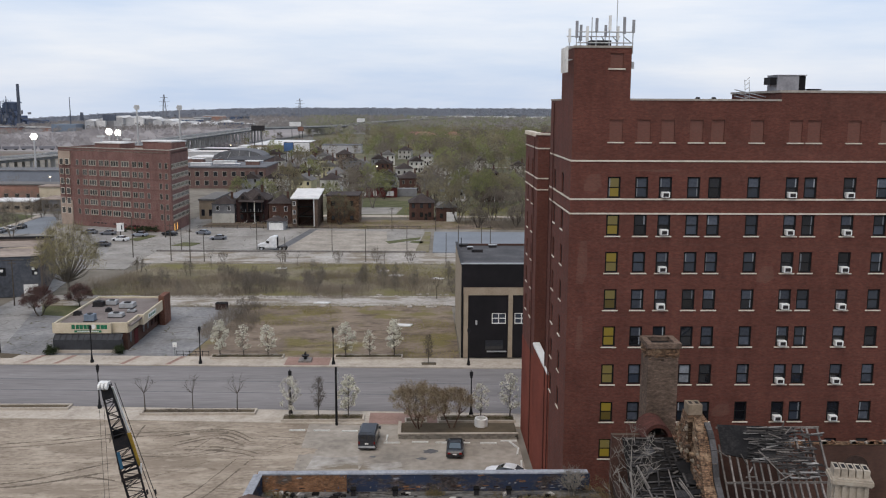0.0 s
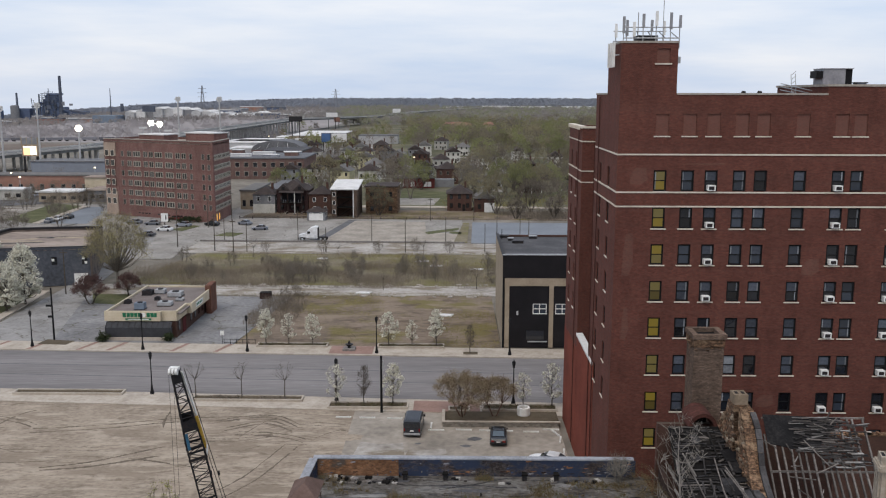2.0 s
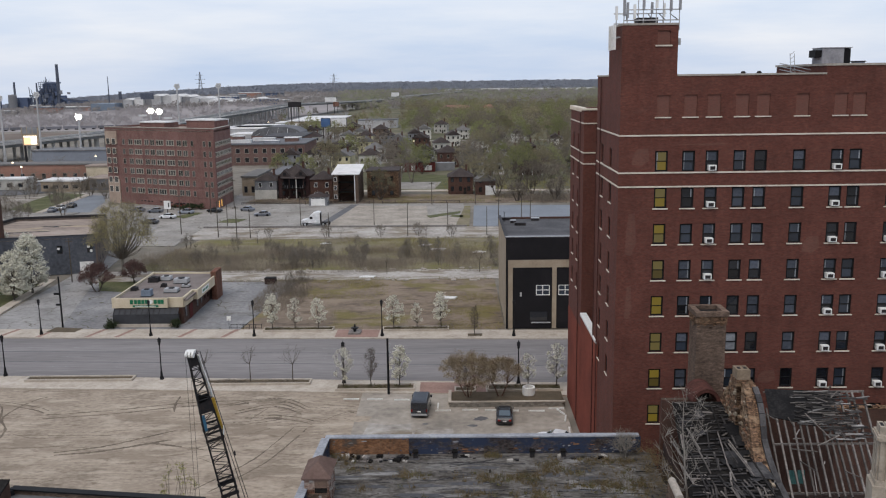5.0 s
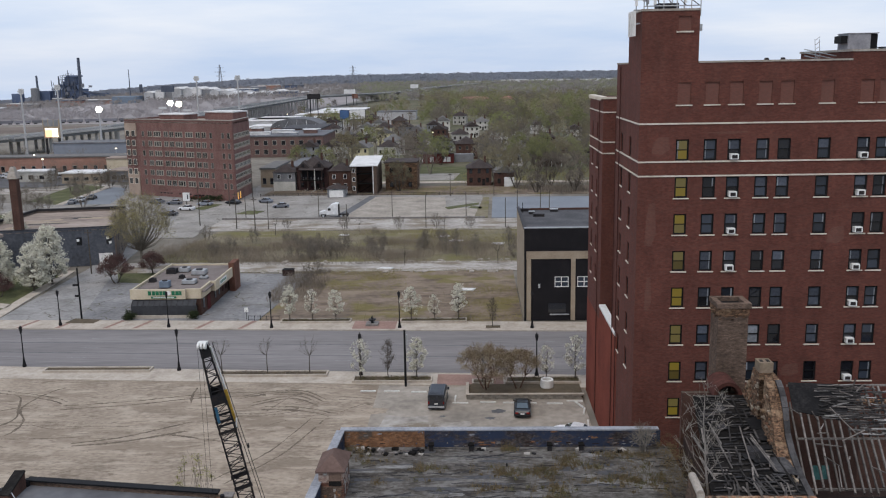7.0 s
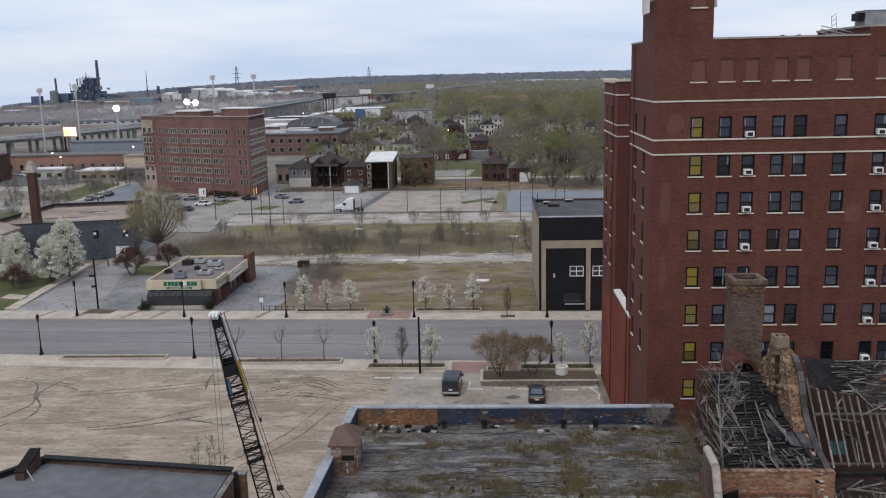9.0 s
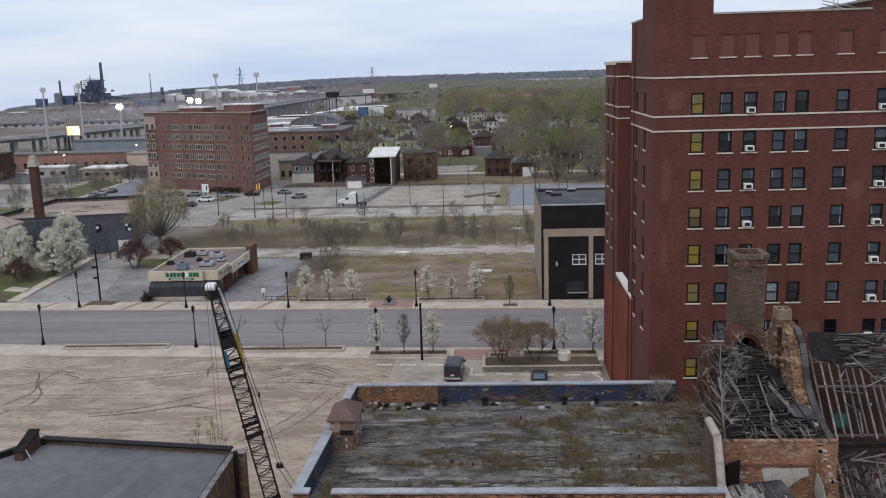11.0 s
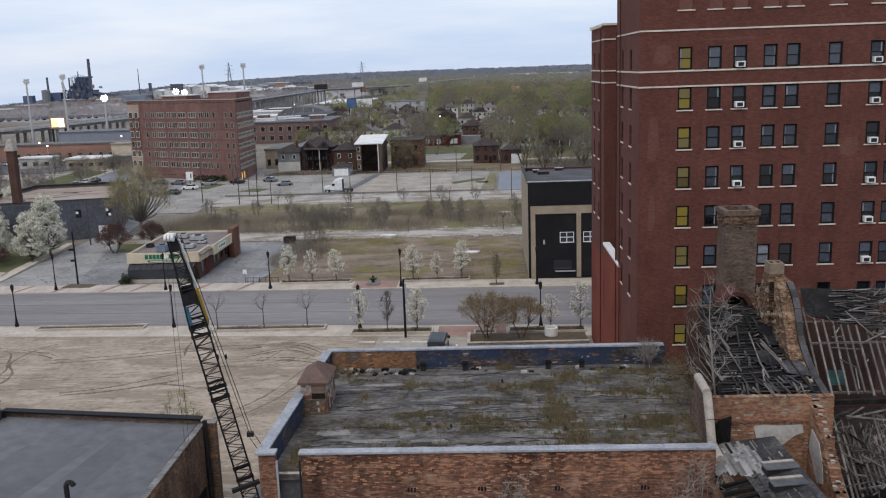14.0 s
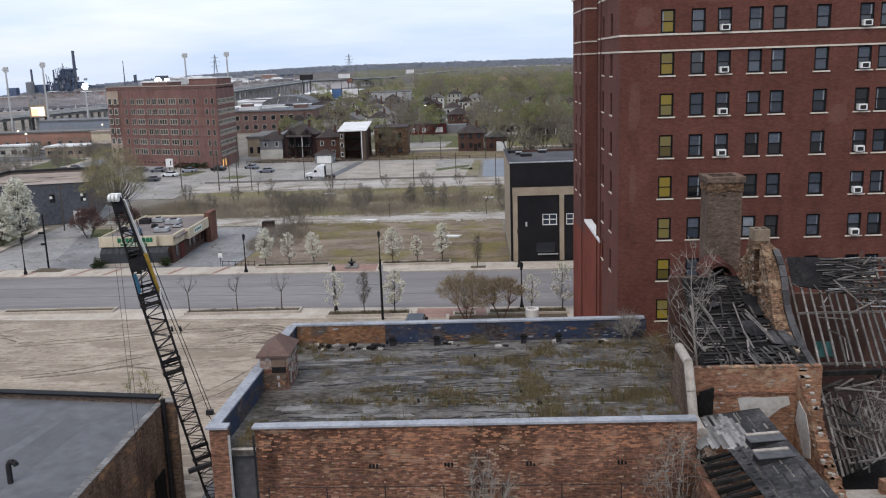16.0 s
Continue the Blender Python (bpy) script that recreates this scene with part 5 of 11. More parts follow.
# weeds on the roof
wc, wr = [], []
green = []
for cx, cy, rx, ry, n in ((-4.3, 53.3, 0.9, 0.4, 24), (-7.6, 54.4, 1.6, 0.4, 12), (0.9, 52.8, 1.5, 0.5, 40), (3.5, 52.8, 1.0, 0.6, 34), (5.3, 54.6, 0.7, 0.9, 36), (4.2, 50.0, 0.8, 1.0, 36), (4.3, 47.6, 1.1, 1.3, 90), (4.7, 44.8, 0.6, 1.2, 54), (9.2, 46.9, 1.9, 0.9, 110), (8.0, 51.5, 1.9, 0.6, 50), (-3.4, 48.5, 1.6, 0.4, 24), (-0.4, 47.6, 1.3, 0.6, 44), (-5.6, 46.9, 2.0, 0.3, 26), (-2.2, 46.6, 2.2, 0.4, 36), (0.8, 46.2, 1.6, 0.5, 26), (10.6, 52.2, 0.8, 1.8, 50), (9.3, 55.4, 1.5, 0.6, 44), (1.4, 56.5, 0.5, 0.2, 20), (-9.4, 55.8, 0.7, 0.8, 24), (-9.9, 42.6, 0.5, 1.2, 26), (6.8, 53.6, 1.6, 0.4, 22), (-7.0, 51.4, 2.4, 0.3, 14), (0.4, 50.4, 2.0, 0.3, 18), (10.3, 43.6, 0.7, 1.2, 30), (7.5, 44.6, 1.8, 0.6, 30), (-1.0, 44.2, 4.5, 0.2, 22), (2.5, 43.0, 5.0, 0.2, 14)):
    for _ in range(int(n * 0.85)):
        wc.append((max(-10.1, min(11.2, cx + rng.normal() * rx * 0.75)), min(56.6, max(41.3, cy + rng.normal() * ry * 0.7)), RZ + 0.06))
        wr.append(0.10 + 0.26 * rng.random() ** 1.5)
        green.append(rng.random() < 0.3)
wc, wr, green = np.array(wc), np.array(wr), np.array(green)
for mask, m, lab in ((~green, "moss", "brown weeds and grass growing on the hall roof"), (green, "moss_green", "greener weeds growing on the hall roof")):
    v, f = leaf_cloud(rng, wc[mask], wr[mask], 46, 0.024, squash=0.75)
    v[:, 2] = np.maximum(v[:, 2], RZ + 0.003)
    tagged(raw("roof_weeds", v, f, M[m]), label=lab, category="weeds", kind="stuff")
# upright dead stalks in the weeds
for mask, m in ((~green, "moss"), (green, "soil_weed")):
    sv, sf = [], []
    for (cx, cy, cz) in wc[mask]:
        for _ in range(9):
            x, y, h = cx + rng.normal() * 0.22, min(56.8, cy + rng.normal() * 0.2), 0.15 + 0.6 * rng.random() ** 2
            dx, dy = rng.normal() * 0.16, rng.normal() * 0.12
            b = len(sv)
            sv += [(x - 0.011, y, RZ), (x + 0.011, y, RZ), (x + dx, y + dy, RZ + h)]
            sf.append((b, b + 1, b + 2))
    tagged(raw("roof_stalks", sv, sf, M[m]), label="thin dead weed stalks on the hall roof", category="weeds", kind="stuff")
# low vents and rubbish along the parapet
for x in (-4.1, -1.3, 4.2, 6.4):
    d = thing("roof_scupper", "dark rusted drain box by the parapet", "drain", "roof drains", at=(x, 56.4, RZ))
    part("box", B((-0.16, 0.16, -0.2, 0.2, 0, 0.42)), M["steel_dark"], d)
    part("hood", P([(-0.22, -0.26), (0.22, -0.26), (0.16, 0.26), (-0.16, 0.26)], 0.42, 0.5), M["char_wood"], d)
for x, y, l, a in ((-7.0, 55.9, 1.1, 12), (-5.9, 56.2, 0.8, -20), (-5.0, 56.1, 1.0, 35), (-8.2, 53.8, 0.9, 25), (5.6, 55.3, 1.3, 18), (6.9, 55.0, 0.9, -30), (2.2, 42.4, 1.7, -6), (1.0, 42.9, 1.1, 8), (-6.6, 50.6, 0.7, 30), (7.4, 41.9, 0.8, 40)):
    put(tagged(part("loose_board", B((-l / 2, l / 2, -0.07, 0.07, 0, 0.05)), M["old_wood"]), label="loose grey board lying on the roof", category="board", group="roof boards"), x, y, RZ + 0.01, a)
for x, y, s in ((-7.6, 56.1, 0.28), (-6.6, 55.7, 0.2), (3.6, 47.8, 0.14), (-3.2, 47.0, 0.16), (-5.3, 55.6, 0.16), (4.4, 46.0, 0.16), (8.9, 47.3, 0.2)):
    bm = bmesh.new()
    bmesh.ops.create_icosphere(bm, subdivisions=1, radius=s)
    for vv in bm.verts:
        vv.co *= 0.7 + 0.5 * rng.random()
    put(tagged(part("rubble_lump", bm, M["stone"] if s > 0.18 else M["char_wood"]), label="lump of rubble lying on the felt", category="rubble", group="roof rubble"), x, y, RZ + s * 0.4)
for x, y in ((7.9, 47.6), (-1.9, 46.6), (1.1, 53.8)):
    put(tagged(part("vent_pipe", tube(bmesh.new(), (0, 0, -0.05), (0, 0, 0.22), 0.07), M["steel_dark"]), label="short rusty vent pipe on the roof", category="pipe", group="vent pipes"), x, y, RZ)

hut = thing("roof_turret", "small brick vent turret with a brown hipped roof", "turret")
part("wall", B((-10.75, -9.2, 48.8, 51.4, RZ, 12.8)), M["turret"], hut, "peeling red and white painted brick")
bm = bmesh.new()
base = [bm.verts.new(c) for c in ((-10.92, 48.64, 12.77), (-9.03, 48.64, 12.77), (-9.03, 51.56, 12.77), (-10.92, 51.56, 12.77))]
rf, rb = bm.verts.new((-9.97, 49.7, 13.5)), bm.verts.new((-9.97, 50.6, 13.5))
bm.faces.new(base)
for f in ((base[0], base[1], rf), (base[1], base[2], rb, rf), (base[2], base[3], rb), (base[3], base[0], rf, rb)):
    bm.faces.new(f)
part("roof", bm, M["turret_roof"], hut, "brown hipped roof")
part("fascia", B((-10.9, -9.05, 48.65, 48.8, 12.66, 12.768)), M["turret_roof"], hut)
part("opening", B((-10.1, -9.32, 48.74, 48.799, 12.1, 12.64)), M["rust_panel"], hut, "dull brown boarded opening")
# Flat dark sheet on the wall, painting the shelf's shadow below the boarding.
part("recess", B((-10.1, -9.32, 48.77, 48.798, 11.75, 12.1)), M["char_wood"], hut, "dark sheet for the shade under the boarding")
part("ledge", B((-10.72, -9.23, 48.7, 48.798, 11.62, 11.72)), M["tan_brick"], hut)
part("panel", B((-10.6, -9.35, 48.75, 48.797, RZ + 0.02, 11.6)), M["tan_brick"], hut, "stained tan brick panel")
for k in range(56):
    on_s = k % 4 == 0
    z = RZ + 0.1 + 1.8 * rng.random()
    w, h = 0.06 + 0.16 * rng.random(), 0.06 + 0.3 * rng.random()
    h = min(h, 12.72 - z)
    if on_s:
        x = -10.72 + 1.3 * rng.random()
        if z > 11.4 and x > -10.35:
            continue
        part("paint_flake", B((x, x + w, 48.735, 48.749, z, z + h)), M["plaster"] if k % 8 else M["parapet_rust"], hut)
    else:
        y = 48.85 + 2.3 * rng.random()
        part("paint_flake", B((-9.199, -9.18, y, y + w, z, z + h)), M["plaster"] if k % 3 else M["rust_panel"], hut)
# scraps along the north parapet
for k in range(46):
    x = -10.0 + (5.5 * rng.random() if k % 3 else 20 * rng.random())
    y, l = 55.6 + 1.15 * rng.random(), 0.06 + 0.22 * rng.random()
    put(tagged(part("roof_scrap", P([(-l, -l * 0.4), (l * 0.8, -l * 0.6), (l, l * 0.5), (-l * 0.7, l * 0.6)], 0, 0.05 + 0.14 * rng.random()), M[("char_wood", "old_wood", "steel_dark", "plaster")[k % 4]]), label="scrap of torn roofing by the parapet", category="rubble", group="roof scraps"), x, y, RZ + 0.005, 180 * rng.random())

rail = thing("wall_fence", "thin wire rail on posts in front of the brick wall", "fence")
part("wire", tube(bmesh.new(), (-8.8, 40.3, 9.15), (10.6, 40.3, 9.05), 0.02, n=5), M["steel_dark"], rail)
for k in range(8):
    x = -8.6 + k * 2.72
    part("post", tube(bmesh.new(), (x, 40.3, 6.4), (x, 40.3, 9.15), 0.03, n=5), M["steel_dark"], rail)
    part("bracket", tube(bmesh.new(), (x, 40.3, 7.2), (x, 40.72, 7.2), 0.025, n=5), M["steel_dark"], rail)

# ---- the ruined church ----
def slab(bm, quad, t):
    """A board or sheet: four corners in order, and a thickness downwards."""
    q = [Vector(c) for c in quad]
    n = (q[1] - q[0]).cross(q[3] - q[0]).normalized()
    if n.z < 0:
        n = -n
    a = [bm.verts.new(c) for c in q]
    b = [bm.verts.new(c - n * t) for c in q]
    bm.faces.new(a)
    bm.faces.new(b)
    for i in range(4):
        bm.faces.new((a[i], a[(i + 1) % 4], b[(i + 1) % 4], b[i]))
    return bm


def yz_wall(pts, x0, x1):
    """An upright wall along y with the outline pts of (y, z)."""
    bm = bmesh.new()
    a = [bm.verts.new((x0, y, z)) for y, z in pts]
    b = [bm.verts.new((x1, y, z)) for y, z in pts]
    bm.faces.new(a)
    bm.faces.new(b)
    n = len(pts)
    for i in range(n):
        bm.faces.new((a[i], a[(i + 1) % n], b[(i + 1) % n], b[i]))
    return bm


rng = np.random.default_rng(21)
ruin = thing("ruined_church", "roofless brick church ruin with ragged walls and bare rafters", "ruin")
# the party wall with its pale capping
part("party_wall", yz_wall(((36, -0.1), (36, 10.2), (41.9, 10.9), (43.2, 11.0), (43.7, 12.1), (44.5, 13.3), (46.4, 13.5), (46.8, 12.4), (47.2, 10.95), (49, 10.7), (58, 10.65), (58, -0.1)), 11.42, 11.88), M["party"], ruin, "stepped brick party wall")
caps = ((41.5, 11.02), (42.4, 11.06), (43.25, 11.12), (43.75, 12.2), (44.5, 13.42), (45.5, 13.5), (46.5, 13.58))
for (y0, z0), (y1, z1) in zip(caps, caps[1:]):
    bm = tube(bmesh.new(), (11.65, y0 + 0.01, z0 - 0.05), (11.65, y1 - 0.01, z1 - 0.05), 0.235, n=12)
    part("cap_stone", bm, M["stone_pale"], ruin, "pale weathered capping stone")
part("wall_top", B((11.4, 12.6, 47.4, 57.0, 10.45, 10.74)), M["roof_board"], ruin, "mossy felt over the wall top")
for k in range(36):
    x, y = 11.4 + 1.7 * rng.random(), 47.5 + 9.3 * rng.random()
    p = Vector((x, y, 10.76))
    part("splinter", beam(bmesh.new(), p, p + Vector((rng.normal() * 0.5, rng.normal() * 0.5, 0.08 + 0.3 * rng.random())), 0.06, 0.04), M["ash_wood"] if k % 3 else M["old_wood"], ruin)
# red cross wall
part("cross_wall", wall_with_holes(11.9, 18.2, 4, 13.05, [(11.95, 12.7, 9.6, 11.9)], 44.45, 44.9), M["red_wall"], ruin, "orange-red brick cross wall")
part("corbel", B((12.0, 17.2, 44.36, 44.448, 11.72, 11.88)), M["church_brick"], ruin)
for k in range(16):
    part("dentil", B((12.35 + k * 0.3, 12.47 + k * 0.3, 44.37, 44.448, 11.58, 11.72)), M["church_brick"], ruin)
for k in range(40):
    w = 0.1 + 0.22 * rng.random()
    x = 12.0 + k * 0.153
    part("cap_brick", B((x, x + w, 44.44 - 0.05 * rng.random(), 44.8 - 0.25 * rng.random(), 13.05, 13.07 + 0.07 * rng.random())), (M["stone_cap"], M["tan_brick"], M["rubble"], M["red_wall"], M["red_wall"])[int(rng.random() * 5)], ruin)
for k in range(170):
    x, z = 12.75 + 5.2 * rng.random(), round((9.3 + 3.65 * rng.random()) / 0.085) * 0.085
    part("brick", B((x, min(x + 0.1 + 0.22 * rng.random(), 18.1), 44.45 - 0.012 - 0.02 * rng.random(), 44.452, z + 0.006, z + 0.078)), M["red_wall"] if k % 5 else M["stone_pale"], ruin)
bm = bmesh.new()
pl = [(14.1, 11.5), (14.6, 11.56), (15.4, 11.5), (16.6, 11.56), (16.7, 11.1), (16.2, 10.9), (15.7, 10.45), (15.2, 10.35), (14.9, 10.6), (14.3, 10.7)]
a = [bm.verts.new((x, 44.41, z)) for x, z in pl]
b = [bm.verts.new((x, 44.447, z)) for x, z in pl]
bm.faces.new(a)
bm.faces.new(b)
for i in range(len(pl)):
    bm.faces.new((a[i], a[(i + 1) % len(pl)], b[(i + 1) % len(pl)], b[i]))
part("plaster_patch", bm, M["plaster"], ruin, "grey plaster left on the brick")
part("door_leaf", slab(bmesh.new(), ((12.0, 43.6, 12.2), (12.75, 43.9, 12.3), (12.8, 44.3, 9.6), (12.0, 44.2, 9.6)), 0.08), M["char_wood"], ruin, "dark leaning door leaf")
# ragged return wall
ry = [37.5 + 0.23 * k for k in range(31)]
rz = []
for k, y in enumerate(ry):
    z = float(np.interp(y, (37.5, 38.3, 39.2, 40.3, 41.0, 42.0, 42.4, 43.1, 43.6, 44.4), (7.0, 8.2, 8.9, 9.4, 10.1, 10.9, 11.5, 12.0, 12.5, 12.75)))
    rz.append(round((z + rng.normal() * 0.14) / 0.085) * 0.085)
outline = [(ry[0], 2)]
for y, z in zip(ry, rz):
    outline += [(y, z), (y + 0.225, z)]
outline.append((outline[-1][0], 2))
part("return_wall", yz_wall(outline, 16.95, 17.5), M["red_wall"], ruin, "ragged broken brick wall")
for k in range(120):
    i = int(rng.random() * len(ry))
    y, z = ry[i], rz[i]
    w = 0.12 + 0.13 * rng.random()
    x = 16.9 + 0.42 * rng.random()
    h = 0.07 * (1 + (k % 3 == 0))
    if k < 70:
        part("loose_brick", B((x, x + 0.2, y + 0.02, y + 0.02 + w, z - 0.02, z + h)), M["red_wall"] if k % 3 else M["stone_pale"], ruin)
    else:
        zz = z - 2.2 * rng.random()
        part("loose_brick", B((16.91 + 0.03 * rng.random(), 16.952, y, y + w + 0.06, zz, zz + 0.075)), M["red_wall"] if k % 4 else M["stone_pale"], ruin)
part("plaster_patch", yz_wall(((43.9, 11.5), (42.9, 11.2), (42.3, 10.3), (42.1, 9.3), (42.9, 9.0), (43.6, 9.8), (44.2, 10.4)), 16.905, 16.947), M["plaster"], ruin, "grey plaster left on the brick")
# A thin dark sheet on the brick face stands for the recess.
part("recess", B((16.93, 16.948, 40.6, 41.3, 7.2, 8.6)), M["char_wood"], ruin)
# front shed roof, half stripped
def fr(x, y, dz=0.0):
    return (x, y, 10.7 + 0.22 * (x - 11.1) + dz)


part("shed_deck", slab(bmesh.new(), (fr(12.6, 33.0), fr(14.95, 33.0), fr(14.75, 43.1), fr(12.2, 43.6)), 0.06), M["tar_mid"], ruin, "black tar paper roof deck")
part("shed_deck", slab(bmesh.new(), (fr(11.15, 41.2), fr(12.4, 40.0), fr(12.5, 43.4), fr(11.2, 43.2)), 0.05), M["char_wood"], ruin)
for k in range(96):
    x = 11.15 + 2.3 * (k % 16) / 16
    y0 = 40.2 + 2.2 * rng.random() - (x - 11.1) * 0.45
    y1 = min(y0 + 0.8 + 1.2 * rng.random(), 43.4)
    part("roof_board", slab(bmesh.new(), (fr(x, y0, 0.03), fr(x + 0.15, y0 + rng.normal() * 0.15, 0.03), fr(x + 0.15, y1, 0.04), fr(x, y1, 0.04)), 0.025), M["bleached_board"], ruin, "silvered roof board")
for k in range(9):
    y = 33.6 + k * 0.72
    part("rafter", beam(bmesh.new(), fr(11.05, y, -0.12), fr(12.9, y + rng.normal() * 0.08, -0.1), 0.16, 0.2), M["char_wood"], ruin, "charred rafter")
    if k % 2:
        part("roof_board", slab(bmesh.new(), (fr(11.2, y + 0.1, 0.02), fr(12.3, y + 0.3, 0.02), fr(12.3, y + 0.45, 0.02), fr(11.2, y + 0.25, 0.02)), 0.03), M["char_wood"], ruin)
part("shed_wall", B((11.0, 11.35, 33, 41.5, -0.1, 9.95)), M["church_brick"], ruin)
for x0, y0 in ((13.05, 37.6), (13.2, 39.2)):
    bm = bmesh.new()
    z = fr(x0, y0)[2]
    pts = ((x0, y0), (x0 + 1.55, y0 + 0.25), (x0 + 1.5, y0 + 0.95), (x0 - 0.05, y0 + 0.7))
    prism(bm, pts, z, z + 0.34)
    part("skylight_kerb", bm, M["steel_dark"], ruin, "grey metal skylight kerb")
    bm = bmesh.new()
    prism(bm, [(x + 0.06 * s, y + 0.06 * t) for (x, y), s, t in zip(pts, (-1, 1, 1, -1), (-1, -1, 1, 1))], z + 0.34, z + 0.38)
    part("skylight_lid", bm, M["tar"], ruin, "black skylight lid")
    part("skylight_edge", beam(bmesh.new(), (x0 - 0.05, y0 + 0.66, z + 0.41), (x0 + 1.5, y0 + 0.91, z + 0.41), 0.2, 0.05), M["stone_pale"], ruin, "pale metal skylight edge")
for k in range(40):
    x, y = 12.7 + 2.0 * rng.random(), 33.2 + 9.5 * rng.random()
    L, w = 0.3 + 1.1 * rng.random(), 0.03 + 0.06 * rng.random()
    part("tar_strip", slab(bmesh.new(), (fr(x, y, 0.012), fr(min(x + w, 14.7), y, 0.012), fr(min(x + w, 14.7), y + L, 0.012), fr(x, min(y + L, 43.0), 0.012)), 0.02), M["ash_wood"] if k % 3 else M["old_wood"], ruin)
# upper left roof: collapsed slats over dark deck
def ur(x, y, dz=0.0):
    return (x, y, 12.75 + (y - 46.0) * 0.19 + dz)


part("upper_deck", slab(bmesh.new(), (ur(12.5, 45.0), ur(18.1, 45.2), ur(17.9, 56.4), ur(14.0, 56.4)), 0.12), M["char_wood"], ruin, "charred sagging roof deck")
for k in range(17):
    x, y = 13.1 + (k % 8) * 0.64, 45.2 + 7.5 * rng.random()
    L = 1.6 + 2.6 * rng.random()
    lean = -0.05 * L + rng.normal() * 0.22
    part("rafter", beam(bmesh.new(), ur(x, y, 0.2), ur(min(x + lean, 17.9), min(y + L, 56.2), 0.16 + 0.08 * rng.random()), 0.06 + 0.04 * rng.random(), 0.08), M["ash_wood"] if k % 2 else M["old_wood"], ruin, "broken grey roof rafter")
for row in range(44):
    y = 45.4 + row * 0.25
    x = 12.7 + 0.12 * (y - 45.4) + 0.2 * rng.random()
    while x < 17.9:
        L = 0.3 + 1.5 * rng.random() ** 1.5
        if rng.random() < 0.72:
            q = rng.random()
            z = 0.03 + 0.13 * rng.random() ** 2
            part("lath", beam(bmesh.new(), ur(x, y + rng.normal() * 0.05, z), ur(min(x + L, 18.0), y + rng.normal() * 0.08, z + 0.05 * rng.normal()), 0.09 + 0.08 * rng.random(), 0.03), M["tar_mid"] if q < 0.38 else (M["ash_wood"] if q < 0.8 else M["old_wood"]), ruin)
        x += L + 0.08
for k in range(44):
    x, y = 13.0 + 4.6 * rng.random(), 45.2 + (1.6 if k % 2 else 8.0) * rng.random() ** 1.4
    part("lath", beam(bmesh.new(), ur(x, y, 0.12), ur(x - 0.1 + rng.normal() * 0.3, y + 0.35 + 0.9 * rng.random(), 0.22 + 0.12 * rng.random()), 0.08 + 0.05 * rng.random(), 0.03), M["old_wood"] if k % 3 == 0 else M["ash_wood"], ruin)
for k in range(9):
    x, y = 13.4 + 3.6 * rng.random(), 47.5 + 7 * rng.random()
    w, d = 0.5 + 0.9 * rng.random(), 0.5 + 1.2 * rng.random()
    part("tar_sheet", slab(bmesh.new(), (ur(x, y, 0.2), ur(x + w, y + rng.normal() * 0.2, 0.2), ur(x + w * 0.8, y + d, 0.22), ur(x - 0.1, y + d * 0.8, 0.21)), 0.02), M["tar_mid"] if k % 2 else M["tar_black"], ruin, "torn tar paper")
# End wall coloured near black for the shadow it stands in.
part("end_wall", yz_wall(((45.2, 0), (45.2, 11.0), (47, 11.2), (49.5, 10.9), (51, 11.3), (54, 11.6), (56.0, 11.8), (56.0, 0)), 13.4, 13.7), M["char_shade_brick"], ruin)
part("back_wall", B((13.6, 17.6, 57.7, 58.1, 0, 14.4)), M["brown_brick"], ruin)
# gable with coping and its little chimney
gpts = ((45.4, 8), (45.4, 12.5), (47.2, 12.85), (49.0, 13.6), (50.0, 14.4), (50.7, 15.9), (51.6, 16.8), (52.6, 17.3), (54.4, 17.4), (55.0, 16.3), (55.9, 16.9), (56.5, 15.4), (57.4, 14.8), (57.8, 8))
part("gable", yz_wall(gpts, 17.85, 18.45), M["rubble"], ruin, "gable of broken brown rubble brick")
part("gable_flue", yz_wall(((48.4, 12.9), (49.6, 14.2), (50.3, 15.4), (51.0, 16.5), (51.6, 17.2), (52.25, 17.6), (52.3, 13.0)), 17.42, 17.86), M["rubble"], ruin, "projecting broken flue of rubble brick")
part("gable_flue", yz_wall(((53.1, 13.2), (53.1, 17.6), (53.8, 17.35), (54.6, 16.6), (55.5, 16.1), (56.3, 15.2), (56.9, 14.6), (56.2, 13.6)), 17.42, 17.86), M["rubble"], ruin, "projecting broken flue of rubble brick")
# Near-black back panel paints the shade of the gap between the flues.
part("flue_recess", yz_wall(((52.3, 13.0), (52.3, 17.4), (53.1, 17.4), (53.1, 13.2)), 17.78, 17.849), M["char_shade_brick"], ruin)
fl = np.random.default_rng(77)
for k in range(150):
    y = 48.9 + 7.6 * fl.random()
    if 52.2 < y < 53.1:
        continue
    top = float(np.interp(y, (48.4, 49.6, 50.3, 51.0, 51.6, 52.25, 53.8, 54.6, 55.5, 56.3, 56.9), (12.9, 14.2, 15.4, 16.5, 17.2, 17.6, 17.3, 16.6, 16.1, 15.2, 14.6)))
    z = 12.95 + max(0.0, top - 13.1) * fl.random()
    sz = 0.07 + 0.09 * fl.random()
    part("rubble_stone", B((17.42 - 0.02 - 0.08 * fl.random(), 17.43, y, y + sz * 1.6, z, z + sz)), (M["rubble"], M["tan_stone"], M["red_wall"], M["stone_cap"])[k % 4], ruin)
